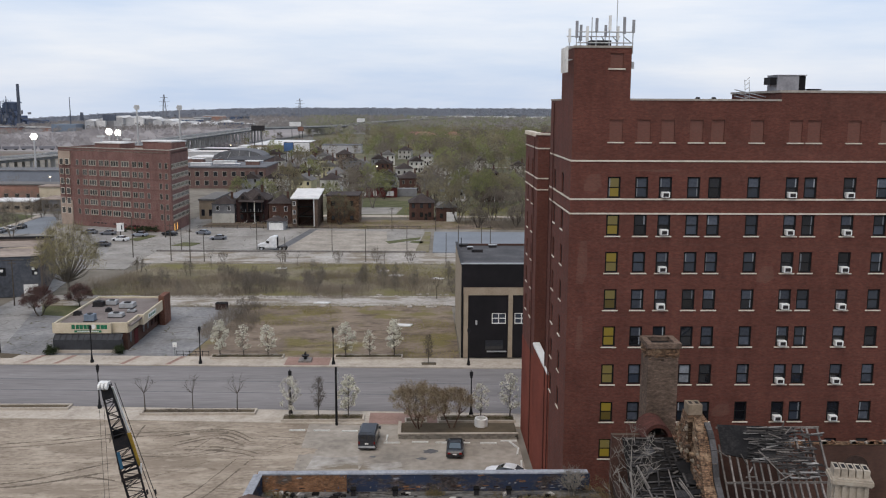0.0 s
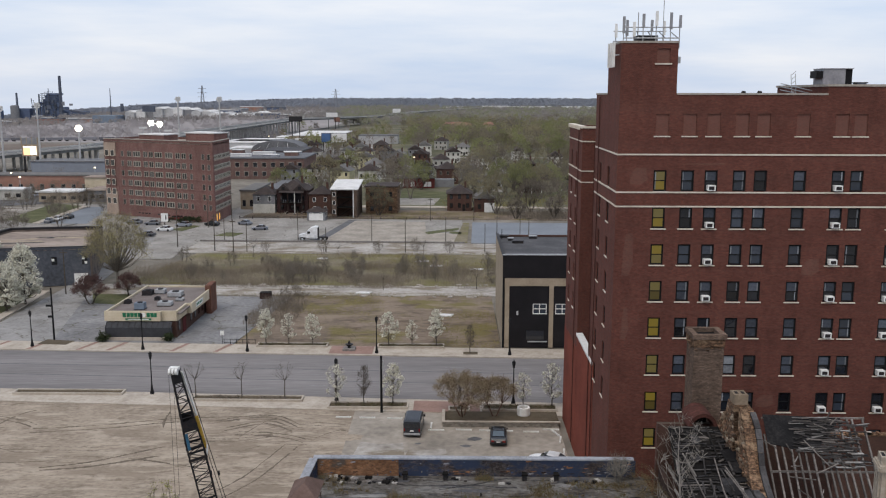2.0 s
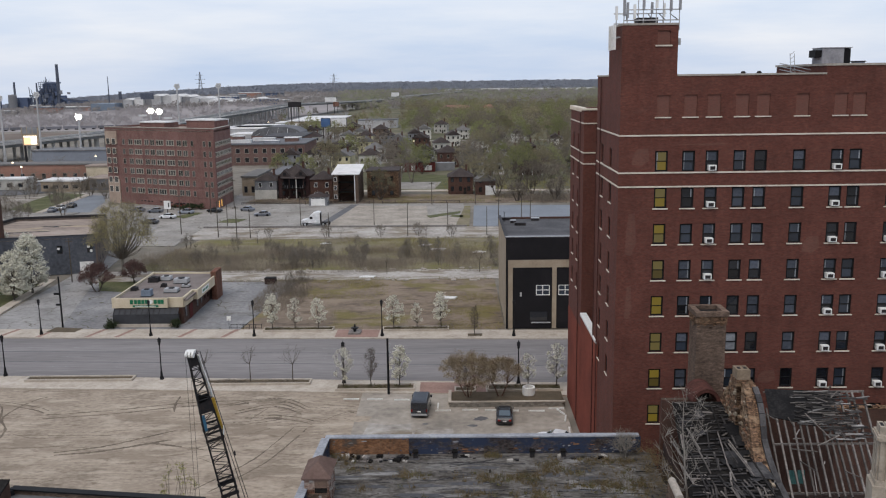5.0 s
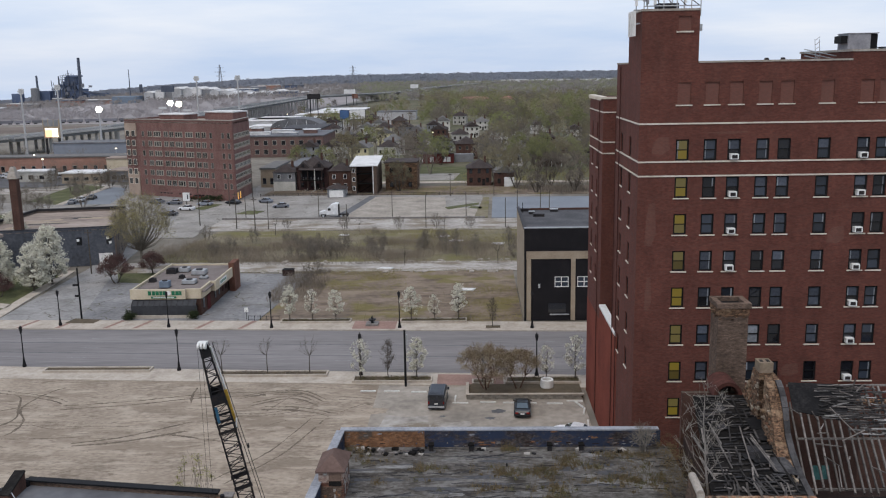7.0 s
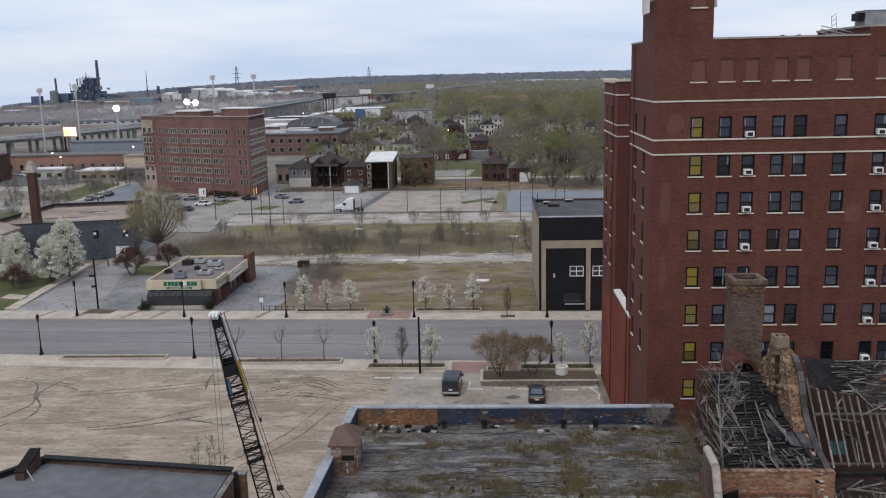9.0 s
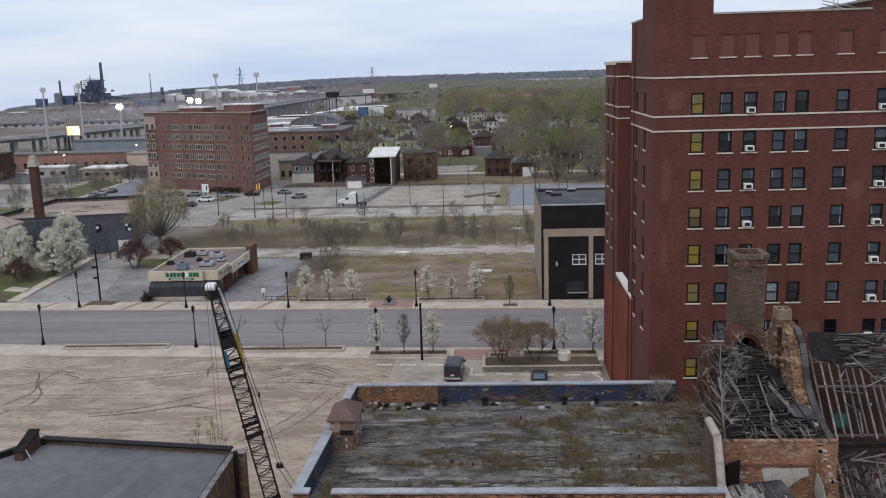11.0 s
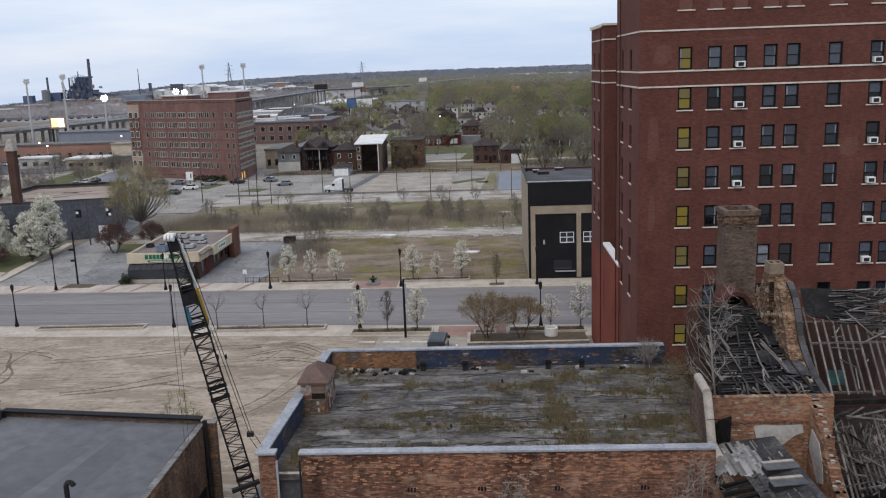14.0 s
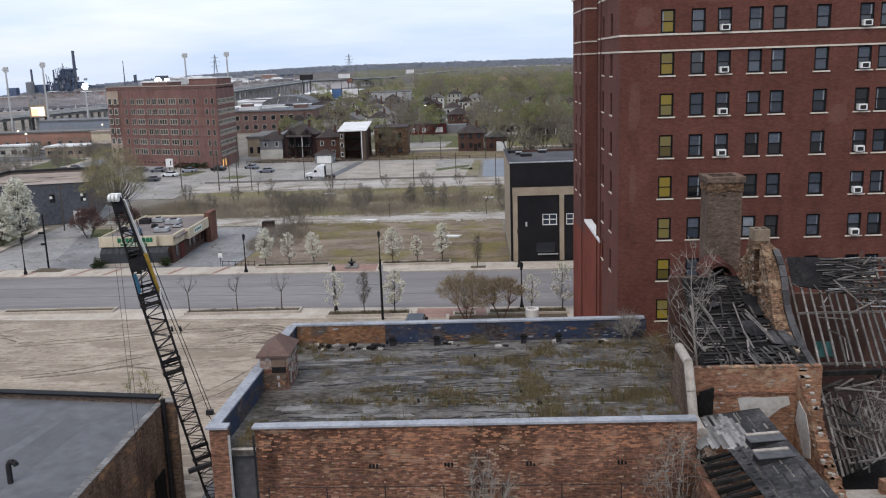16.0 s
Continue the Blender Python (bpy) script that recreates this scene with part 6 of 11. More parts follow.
for k in range(60):
    y = 46.5 + 10.5 * rng.random()
    top = np.interp(y, [p[0] for p in gpts[1:-1]], [p[1] for p in gpts[1:-1]])
    z = 13.0 + (top - 13.1) * rng.random()
    d = 0.06 + 0.16 * rng.random()
    x = 17.36 if 51.6 < y < 54.0 else 17.85
    s = 0.08 + 0.12 * rng.random()
    part("rubble_stone", B((x - d, x + 0.02, y, y + s * 1.5, z, z + s)), (M["rubble"], M["tan_stone"], M["rubble"], M["tan_brick"], M["stone_cap"])[k % 5], ruin)
cop = ((45.6, 12.55), (47.2, 12.95), (48.1, 13.3), (49.0, 13.75), (49.6, 14.2), (50.05, 14.6), (50.4, 15.35), (50.75, 16.05), (51.2, 16.6), (51.7, 16.95), (52.3, 17.25))
for (y0, z0), (y1, z1) in zip(cop, cop[1:]):
    part("coping_stone", beam(bmesh.new(), (18.3, y0 + 0.02, z0 - 0.02), (18.3, y1 - 0.02, z1 - 0.02), 0.36, 0.18), M["stone_dark"], ruin, "grey stone gable coping")
part("flue_cap", B((17.12, 17.98, 52.3, 53.3, 17.75, 18.4)), M["stone_cap"], ruin, "square stone flue cap")
part("flue_neck", B((17.1, 18.0, 52.3, 53.35, 17.3, 17.75)), M["rubble"], ruin)
for x in (17.2, 17.6):
    part("flue_hole", B((x + 0.05, x + 0.25, 52.6, 53.0, 18.4, 18.412)), M["black_metal"], ruin)
# right roof with bare rafters
def rr(x, t, dz=0.0):
    return (x + t * 0.9, 48.0 + 6.6 * t, 12.0 + 4.0 * t + dz)


for k in range(15):
    x = 18.95 + k * 0.455
    top = 1.0 if k > 2 else 0.75 + 0.2 * rng.random()
    part("rafter", beam(bmesh.new(), rr(x + rng.normal() * 0.05, -0.06 * rng.random()), rr(x + rng.normal() * 0.1, top), 0.11, 0.16), M["old_wood"], ruin, "bare pale rafter")
part("roof_sheet", slab(bmesh.new(), (rr(18.9, 0.72, 0.15), rr(21.8, 0.62, 0.15), rr(24.0, 0.98, 0.18), rr(18.9, 1.02, 0.16)), 0.05), M["tar_black"], ruin, "torn black roofing sheet")
for k in range(180):
    x, t = 20.4 + 4.2 * rng.random(), 0.46 + 0.52 * rng.random()
    if t < 0.62 and x < 21.8:
        continue
    L = 0.4 + 0.9 * rng.random()
    part("sheathing_board", beam(bmesh.new(), rr(x, t, 0.2 + 0.05 * rng.random()), rr(x + L, t + rng.normal() * 0.012, 0.2 + 0.05 * rng.random()), 0.13 + 0.12 * rng.random(), 0.025), M["bleached_board"] if k % 6 == 0 else (M["ash_wood"] if k % 3 else M["old_wood"]), ruin)
for t, z in ((0.45, 0.05), (0.0, -0.1), (1.0, 0.05)):
    part("purlin", beam(bmesh.new(), rr(18.8, t, z), rr(25.6, t, z), 0.1, 0.12), M["old_wood"], ruin)
for k in range(16):
    x, t = 18.9 + 5 * rng.random(), rng.random()
    part("splinter", beam(bmesh.new(), rr(x, t, 0.25), rr(x + rng.normal() * 0.8, t + rng.normal() * 0.15, 0.4 + 0.3 * rng.random()), 0.07, 0.05), M["old_wood"], ruin)
part("back_wall", B((18.4, 26, 57.4, 57.8, 0, 13.2)), M["brown_brick"], ruin)
part("back_wall", B((26.0, 40, 60.0, 60.4, 0, 12.7)), M["brown_brick"], ruin)
# Arch window as a flat dark half-disc, its recess's shade put into colour.
bm = bmesh.new()
pts = [(31.9 + 1.0 * math.cos(math.pi * i / 10), 10.9 + 1.0 * math.sin(math.pi * i / 10)) for i in range(11)] + [(30.9, 9.6), (32.9, 9.6)]
a = [bm.verts.new((x, 59.94, z)) for x, z in pts]
b = [bm.verts.new((x, 59.998, z)) for x, z in pts]
bm.faces.new(a)
bm.faces.new(b)
for i in range(len(pts)):
    bm.faces.new((a[i], a[(i + 1) % len(pts)], b[(i + 1) % len(pts)], b[i]))
part("arch_window", bm, M["char_shade_brick"], ruin, "flat dark arch standing for the window's shaded recess")
for k in range(46):
    x = 26.0 + 14 * rng.random()
    part("loose_brick", B((x, x + 0.15 + 0.3 * rng.random(), 59.93, 60.2, 12.8, 12.86 + 0.16 * rng.random())), (M["rubble"], M["stone_pale"], M["red_wall"])[k % 3], ruin)
part("wall_cap", B((26.0, 40, 59.95, 60.45, 12.7, 12.82)), M["rubble"], ruin)
# Floor colour holds the deep shade beneath the bare rafters.
part("inner_floor", B((18.5, 30, 44, 57.4, 7.0, 7.2)), M["char_shade_brick"], ruin, "fallen floor darkened for the shade under the rafters")
part("gutter_board", beam(bmesh.new(), (18.3, 46.3, 12.0), (25, 46.8, 11.9), 0.25, 0.25), M["char_wood"], ruin)
part("tarpaulin", slab(bmesh.new(), ((19.9, 49.7, 11.7), (20.4, 49.7, 11.7), (20.4, 50.0, 12.5), (19.9, 50.0, 12.5)), 0.05), M["teal"], ruin, "faded teal sheet")
part("tarpaulin", slab(bmesh.new(), ((20.5, 49.7, 11.75), (20.95, 49.7, 11.7), (20.95, 50.0, 12.5), (20.5, 50.0, 12.5)), 0.05), M["teal"], ruin, "faded teal sheet")
# lower right rafters and rubble
def lr(x, t, dz=0.0):
    return (x + t * 0.5, 41.2 + 5.4 * t, 8.6 + 2.6 * t + dz)


for k in range(13):
    x = 17.7 + k * 0.25
    part("rafter", beam(bmesh.new(), lr(x, 0.02 * k), lr(x + rng.normal() * 0.12, 0.7 + 0.3 * rng.random()), 0.11, 0.12), M["old_wood"], ruin, "bare pale rafter")
for k in range(34):
    x, t = 18.2 + 6.5 * rng.random(), rng.random()
    a, L = rng.random() * math.pi, 0.9 + 1.5 * rng.random()
    p = Vector(lr(x, t, 0.1 + 0.4 * rng.random()))
    part("fallen_rafter", beam(bmesh.new(), p, p + Vector((math.cos(a) * L, math.sin(a) * L * 0.6, 0.6 * rng.random())), 0.08, 0.07), M[("old_wood", "ash_wood", "old_wood")[k % 3]], ruin, "fallen grey rafter")
for k in range(60):
    x, t = 17.7 + 4.5 * rng.random(), rng.random()
    d = Vector(rng.normal(size=3)) * 0.55
    p = Vector(lr(x, t, 0.25 * rng.random()))
    part("splinter", beam(bmesh.new(), p, p + Vector((d.x, d.y, abs(d.z) * 0.6)), 0.08, 0.05), M["old_wood"] if k % 3 else M["char_wood"], ruin)
part("rubble_floor", B((17.5, 28, 38, 46, 5.0, 7.6)), M["char_wood"], ruin)
# stone window wall
part("bay_wall", wall_with_holes(17.6, 24.0, 2.0, 8.1, [(18.05, 18.75, 5.0, 7.5), (19.4, 20.0, 5.0, 7.5), (20.6, 21.2, 5.0, 7.5)], 40.2, 40.7), M["stone_pale"], ruin, "pale carved stone window bay")
part("bay_cornice", B((17.5, 24.1, 40.0, 40.8, 8.1, 8.35)), M["stone_pale"], ruin)
for x in (18.05, 19.4, 20.6):
    part("bay_pane", B((x, x + 0.7, 40.45, 40.5, 5.0, 7.5)), M["glass_dark"], ruin)
    part("mullion", B((x + 0.31, x + 0.37, 40.38, 40.45, 5.0, 7.5)), M["black_metal"], ruin)
part("bay_parapet", B((19.5, 24, 40.25, 40.65, 8.35, 9.0)), M["red_wall"], ruin)

# tall chimney and arch
chim = thing("tall_chimney", "tall square tan brick chimney with a worn crown", "chimney")
part("shaft", B((16.25, 18.35, 59.0, 61.0, 0, 19.6)), M["tan_brick"], chim)
part("crown", B((16.2, 18.4, 58.95, 61.05, 19.6, 20.2)), M["rubble"], chim, "flaking orange brick crown")
for b in ((16.1, 18.5, 58.85, 59.2, 20.2, 20.55), (16.1, 18.5, 60.8, 61.15, 20.2, 20.55), (16.1, 16.5, 59.2, 60.8, 20.2, 20.55), (18.1, 18.5, 59.2, 60.8, 20.2, 20.55)):
    part("rim", B(b), M["tan_brick"], chim, "worn brick rim")
part("flue", B((16.5, 18.1, 59.2, 60.8, 20.2, 20.25)), M["black_metal"], chim)
for k in range(40):
    side = k % 2
    z = 19.3 + 0.9 * rng.random()
    if side:
        x = 16.2 + 2.0 * rng.random()
        part("brick", B((x, x + 0.2, 58.9, 58.96, z, z + 0.07)), M["rubble"], chim)
    else:
        y = 59.0 + 1.8 * rng.random()
        part("brick", B((16.15, 16.22, y, y + 0.2, z, z + 0.07)), M["rubble"], chim)
arch = thing("brick_arch", "rusty brick relieving arch at the chimney foot", "arch")
bm = bmesh.new()
N = 12
ring = []
for i in range(N + 1):
    a = math.pi * i / N
    ring.append([bm.verts.new((16.45 + r * math.cos(a), y, 14.55 + r * math.sin(a) * 1.05)) for r, y in ((0.75, 56.5), (1.0, 56.5), (1.0, 58.8), (0.75, 58.8))])
for a, b in zip(ring, ring[1:]):
    for i in range(4):
        bm.faces.new((a[i], a[(i + 1) % 4], b[(i + 1) % 4], b[i]))
bm.faces.new(ring[0])
bm.faces.new(ring[-1])
part("arch_ring", bm, M["arch"], arch)
# Not timber: a black board put in as the shade within the arch.
part("arch_shadow", B((15.75, 17.15, 58.3, 58.5, 13.4, 15.2)), M["char_wood"], arch)

pale = thing("pale_chimney", "pale stone chimney stack with five flues", "chimney", at=(19.75, 37.0, 0))
pale.rotation_euler = (0, 0, radians(-14))
part("shaft", B((-0.72, 0.72, -0.5, 0.5, 4, 20.1)), M["stone_buff"], pale)
part("plinth", P([(-0.95, -0.72), (0.95, -0.72), (0.95, 0.72), (-0.95, 0.72)], 4, 17.9), M["stone_buff"], pale)
part("plinth_step", P([(-0.84, -0.62), (0.84, -0.62), (0.84, 0.62), (-0.84, 0.62)], 17.9, 18.15), M["stone_buff"], pale)
for k in range(5):
    x = -0.62 + k * 0.31
    part("rib", B((x - 0.09, x + 0.09, -0.58, -0.498, 18.15, 20.1)), M["stone_buff"], pale)
    part("flue_pot", B((x - 0.13, x + 0.13, -0.4, 0.4, 20.42, 20.8)), M["stone_buff"], pale)
    part("flue_hole", B((x - 0.075, x + 0.075, -0.22, 0.22, 20.8, 20.806)), M["black_metal"], pale)
for y in (-0.3, 0.05, 0.4):
    part("rib", B((-0.80, -0.718, y - 0.12, y + 0.12, 18.15, 20.1)), M["stone_buff"], pale)
hd = P([(-0.9, -0.68), (0.9, -0.68), (0.9, 0.68), (-0.9, 0.68)], 20.1, 20.42)
bmesh.ops.bevel(hd, geom=hd.edges[:], offset=0.07, segments=2, affect="EDGES")
part("head", hd, M["stone_buff"], pale)

# bare pale trees that grow in the ruin
for sd, x, y, z, h, w, tr, lb in ((3, 12.55, 47.2, 10.7, 8.0, 4.2, 0.075, 34), (8, 20.6, 44.0, 7.6, 4.0, 2.6, 0.05, 26), (12, 22.3, 45.5, 7.6, 4.6, 2.6, 0.05, 26)):
    put(tree("bare_sapling", "pale leafless sapling growing in the ruin", sd, h, h * 0.3, w, trunk_r=tr, bark="bark_silver", group="bare saplings", limbs=lb, twigs=6, clump=0.5), x, y, z)
for sd, x, y, z, h, w in ((9, 10.2, 39.6, 6.2, 5.6, 3.2), (15, 1.6, 39.7, 6.2, 4.6, 2.6), (21, 10.7, 56.3, 10.7, 1.5, 1.3)):
    put(tree("bare_shrub", "pale leafless shrub growing by the brick wall", sd, h, h * 0.2, w, trunk_r=0.04, bark="bark_pale", group="bare shrubs", shape="vase", stems=3, limbs=42, twigs=6, clump=0.6), x, y, z)
rw = np.random.default_rng(27)
c = np.stack([11.5 + 1.7 * rw.random(150), 46.6 + 10.4 * rw.random(150), 10.8 + 0.9 * rw.random(150) ** 2], axis=1)
v, f = leaf_cloud(rw, c, 0.2 + 0.25 * rw.random(150), 60, 0.02, 0.9)
v[:, 2] = np.maximum(v[:, 2], 10.75)
tagged(raw("ruin_weeds", v, f, M["moss"]), label="tangled brown weeds along the ruin wall", category="weeds", kind="stuff")

# ---- low building with a grey membrane roof ----
low = thing("low_building", "low brick building with a dark grey membrane roof", "building")
LZ = 7.2
NW, NE = (-34.3, 58.6), (-19.55, 56.5)
part("roof", P([(-37.5, 20), (-19.5, 20), (NE[0] - 0.2, NE[1] - 0.3), (NW[0] + 0.2, NW[1] - 0.3), (-36.2, 55.9)], LZ - 0.3, LZ), M["membrane"], low, "dark grey membrane with patches")
part("east_wall", P([(-19.5, 20), (-19.1, 20), (-19.15, 56.5), (-19.55, 56.5)], -0.1, LZ + 0.12), M["stain_brick"], low, "stained tan and orange brick wall")
part("north_wall", P([(NW[0], NW[1] - 0.35), (NE[0], NE[1] - 0.35), NE, NW], -0.1, LZ + 0.35), M["tan_brick"], low)
part("parapet_cap", P([(NW[0] - 0.1, NW[1] - 0.5), (NE[0] + 0.15, NE[1] - 0.5), (NE[0] + 0.15, NE[1] + 0.15), (NW[0] - 0.1, NW[1] + 0.15)], LZ + 0.35, LZ + 0.47), M["black_metal"], low, "dark metal parapet cap")
part("west_parapet", P([(-36.5, 55.7), (-36.2, 55.6), (NW[0] + 0.2, NW[1] - 0.5), (NW[0] - 0.2, NW[1])], -0.1, LZ + 0.42), M["black_metal"], low)
part("roof_edge", P([(-19.5, 20), (-19.07, 20), (-19.12, 55.8), (-19.55, 55.8)], LZ + 0.12, LZ + 0.17), M["roof_patch"], low, "pale metal edge flashing")
part("corner_pier", B((-19.15, -18.5, 56.2, 56.75, -0.1, LZ + 0.05)), M["stain_brick"], low, "brick corner pier")
part("pier_cap", B((-19.2, -18.42, 56.1, 56.85, LZ + 0.05, LZ + 0.15)), M["stone"], low)
part("downpipe", tube(bmesh.new(), (-19.0, 55.7, 0), (-19.0, 55.7, LZ + 0.5), 0.16, n=6), M["steel_dark"], low, "dark rusty downpipe")
part("door", B((-19.1, -19.04, 53.2, 55.0, -0.1, 3.2)), M["char_wood"], low)
for pts in (((-33, 40), (-28, 40.5), (-25.5, 52.5), (-30.0, 53.2)), ((-26.5, 40), (-24.2, 40), (-22.6, 53.6), (-24.6, 54.0)), ((-36, 36), (-33.5, 36), (-31, 47), (-34, 48.5))):
    part("membrane_patch", P(pts, LZ - 0.05, LZ + 0.006), M["membrane_dark"], low, "darker membrane patch")
stub = thing("roof_stack", "rust-brown brick stub on the roof corner", "chimney", at=(-34.6, 56.9, LZ))
bm = P([(-0.3, -1.6), (0.35, -1.6), (0.35, 0.9), (-0.3, 0.9)], 0, 0.9)
for v in bm.verts:
    if v.co.z > 0.5:
        v.co.z += 0.28 * (v.co.y + 0.4)
part("stub", bm, M["brown_brick"], stub)
part("stub_cap", beam(bmesh.new(), (0, -1.6, 0.60), (0, 0.95, 1.33), 0.8, 0.12), M["char_wood"], stub)
part("strut", beam(bmesh.new(), (0.35, -1.2, 0.7), (1.0, -1.6, 0.0), 0.06, 0.06), M["grey_metal"], stub)
gp = thing("gooseneck_vent", "rusty gooseneck vent pipe on the membrane roof", "vent", at=(-23.6, 45.2, LZ))
part("stem", tube(bmesh.new(), (0, 0, 0), (0, 0, 1.0), 0.15, n=8), M["steel_dark"], gp)
bm = bmesh.new()
for i in range(5):
    a, b = math.pi * i / 5, math.pi * (i + 1) / 5
    tube(bm, (0.22 - 0.22 * math.cos(a), 0, 1.0 + 0.22 * math.sin(a)), (0.22 - 0.22 * math.cos(b), 0, 1.0 + 0.22 * math.sin(b)), 0.15, n=8)
part("bend", bm, M["steel_dark"], gp)

# ---- crane ----
crane = thing("crane", "crawler crane with a dark lattice boom beside the hall", "crane")
FOOT, TIP = Vector((-14.5, 51.35, 2.0)), Vector((-15.85, 44.07, 22.5))
ax = (TIP - FOOT).normalized()
sx = Vector((1, 0, 0))
sx = (sx - ax * sx.dot(ax)).normalized()
sy = ax.cross(sx).normalized()
sx, sy = sx * math.cos(0.42) + sy * math.sin(0.42), sy * math.cos(0.42) - sx * math.sin(0.42)
LEN = (TIP - FOOT).length


def half(s):
    """Half the boom's width at the distance s along it."""
    return 0.45 * min(1.0, 0.45 + s / 4.0, 0.42 + (LEN - s) / 9.5)


def node(s, a, b):
    return FOOT + ax * s + sx * a * half(s) + sy * b * half(s)


def pipe(bm, pts, r, n=5):
    """One bent round bar through the points."""
    rings = []
    for p in pts:
        rings.append([bm.verts.new(p + sx * r * math.cos(2 * math.pi * i / n) + sy * r * math.sin(2 * math.pi * i / n)) for i in range(n)])
    for a, b in zip(rings, rings[1:]):
        for i in range(n):
            bm.faces.new((a[i], a[(i + 1) % n], b[(i + 1) % n], b[i]))
    bm.faces.new(rings[0])
    bm.faces.new(rings[-1])
    return bm


n_bay = 42
for a, b in ((-1, -1), (1, -1), (1, 1), (-1, 1)):
    part("chord", pipe(bmesh.new(), [node(s, a, b) for s in (0, 2.2, LEN - 5.5, LEN)], 0.055), M["steel_dark"], crane, "dark steel boom chord")
for k in range(n_bay):
    s0, s1 = LEN * k / n_bay, LEN * (k + 1) / n_bay
    for (a, b), (c, d) in (((-1, -1), (1, -1)), ((1, -1), (1, 1)), ((1, 1), (-1, 1)), ((-1, 1), (-1, -1))):
        p, q = (node(s0, a, b), node(s1, c, d)) if k % 2 else (node(s0, c, d), node(s1, a, b))
        part("lacing_bar", tube(bmesh.new(), p, q, 0.024, n=4, cap=False), M["steel_dark"], crane)
        if k % 2:
            part("cross_bar", tube(bmesh.new(), node(s1, a, b), node(s1, c, d), 0.028, n=4, cap=False), M["steel_dark"], crane)


def collar(s, t, w, name, label, m="steel_dark"):
    """A square band round the boom from s to s + t."""
    bm = bmesh.new()
    o, i_ = [], []
    for e in (s, s + t):
        for a, b in ((-1, -1), (1, -1), (1, 1), (-1, 1)):
            o.append(bm.verts.new(node(e, a * w, b * w)))
    for k in range(4):
        bm.faces.new((o[k], o[(k + 1) % 4], o[4 + (k + 1) % 4], o[4 + k]))
    part(name, bm, M[m], crane, label)


collar(LEN * 0.815, 0.75, 1.12, "boom_collar", "dark steel boom collar")
collar(LEN * 0.72, 0.22, 1.18, "boom_joint", "bolted joint of boom sections")
collar(LEN * 0.745, 0.16, 1.14, "boom_joint", "bolted joint of boom sections")
collar(LEN * 0.515, 0.3, 1.22, "boom_joint", "bolted joint of boom sections")
collar(LEN * 0.54, 0.14, 1.16, "boom_joint", "bolted joint of boom sections")
collar(LEN * 0.225, 0.3, 1.2, "boom_joint", "bolted joint of boom sections")
collar(LEN * 0.965, 0.5, 1.3, "boom_collar", "dark steel boom collar")
part("catwalk", beam(bmesh.new(), node(LEN * 0.205, -2.1, -1.3), node(LEN * 0.205, 1.7, -1.3), 0.3, 0.22), M["steel_dark"], crane)
wx = Vector((1, 0, 0))
part("boom_head", beam(bmesh.new(), TIP - ax * 0.1 - wx * 0.24 + Vector((0, -0.1, 0.1)), TIP - ax * 0.1 + wx * 0.24 + Vector((0, -0.1, 0.1)), 0.4, 0.26), M["white"], crane, "white painted boom head")
for k in (-0.2, 0, 0.2):
    c = TIP + wx * k * 0.9 + Vector((0, -0.26, -0.06))
    part("sheave", tube(bmesh.new(), c - wx * 0.055, c + wx * 0.055, 0.17, n=14), M["white"], crane, "white head sheave")
part("side_rail", beam(bmesh.new(), node(LEN * 0.84, 1.5, -0.5), node(LEN * 0.99, 1.6, -0.5), 0.12, 0.06), M["white"], crane, "white painted side rail")
part("boom_plate", beam(bmesh.new(), node(LEN * 0.745, 1.15, -0.7), node(LEN * 0.85, 1.35, -0.7), 0.24, 0.05, up=sy), M["yellow"], crane, "yellow painted plate")
part("boom_plate", beam(bmesh.new(), node(LEN * 0.76, -0.75, -1.12), node(LEN * 0.81, -0.75, -1.12), 0.16, 0.04, up=sy), M["blue_paint"], crane, "blue painted plate")
part("side_rail", beam(bmesh.new(), node(LEN * 0.725, 1.15, -0.9), node(LEN * 0.755, 1.5, -0.9), 0.07, 0.05), M["white"], crane)
block_at = Vector((-15.23, 53.25, 7.7))
knot = TIP.lerp(block_at, 0.55)
for d in (-0.1, 0.1):
    part("pendant", tube(bmesh.new(), TIP + Vector((0.35 + d, 0.2, 0)), block_at + Vector((d, 0, 0.2)), 0.022, n=4), M["steel_dark"], crane, "steel pendant rope")
    part("rope_clamp", beam(bmesh.new(), knot + Vector((d * 2.4 + 0.16, 0, 0.1)), knot + Vector((d * 2.4 + 0.18, 0.05, -0.2)), 0.08, 0.08), M["steel_dark"], crane)
part("pulley_block", beam(bmesh.new(), block_at + Vector((-0.22, 0, 0)), block_at + Vector((0.22, 0.05, 0)), 0.24, 0.3), M["steel_dark"], crane, "dark pulley block")
for d in (-0.2, 0.25):
    part("pendant", tube(bmesh.new(), block_at + Vector((d, 0, 0)), (-13.9 + d, 55.2, 3.6), 0.022, n=4), M["steel_dark"], crane)
hook = Vector((-15.9, 43.7, 3.4))
for d in (-0.12, 0.12):
    part("hoist_rope", tube(bmesh.new(), TIP + Vector((d - 0.08, -0.4, -0.2)), (hook.x + d, hook.y, hook.z), 0.009, n=4), M["steel_dark"], crane, "hoist rope")
part("hook_block", lathe(bmesh.new(), ((0.1, 0), (0.28, 0.2), (0.28, 0.6), (0.1, 0.8)), 8, tuple(hook - Vector((0, 0, 0.8)))), M["steel_dark"], crane)
part("house", B((-15.5, -13.0, 51.4, 55.6, 1.4, 2.9)), M["crane_red"], crane, "faded red machinery house")
part("house_roof", B((-15.6, -12.9, 51.3, 55.7, 2.9, 3.0)), M["membrane_dark"], crane)
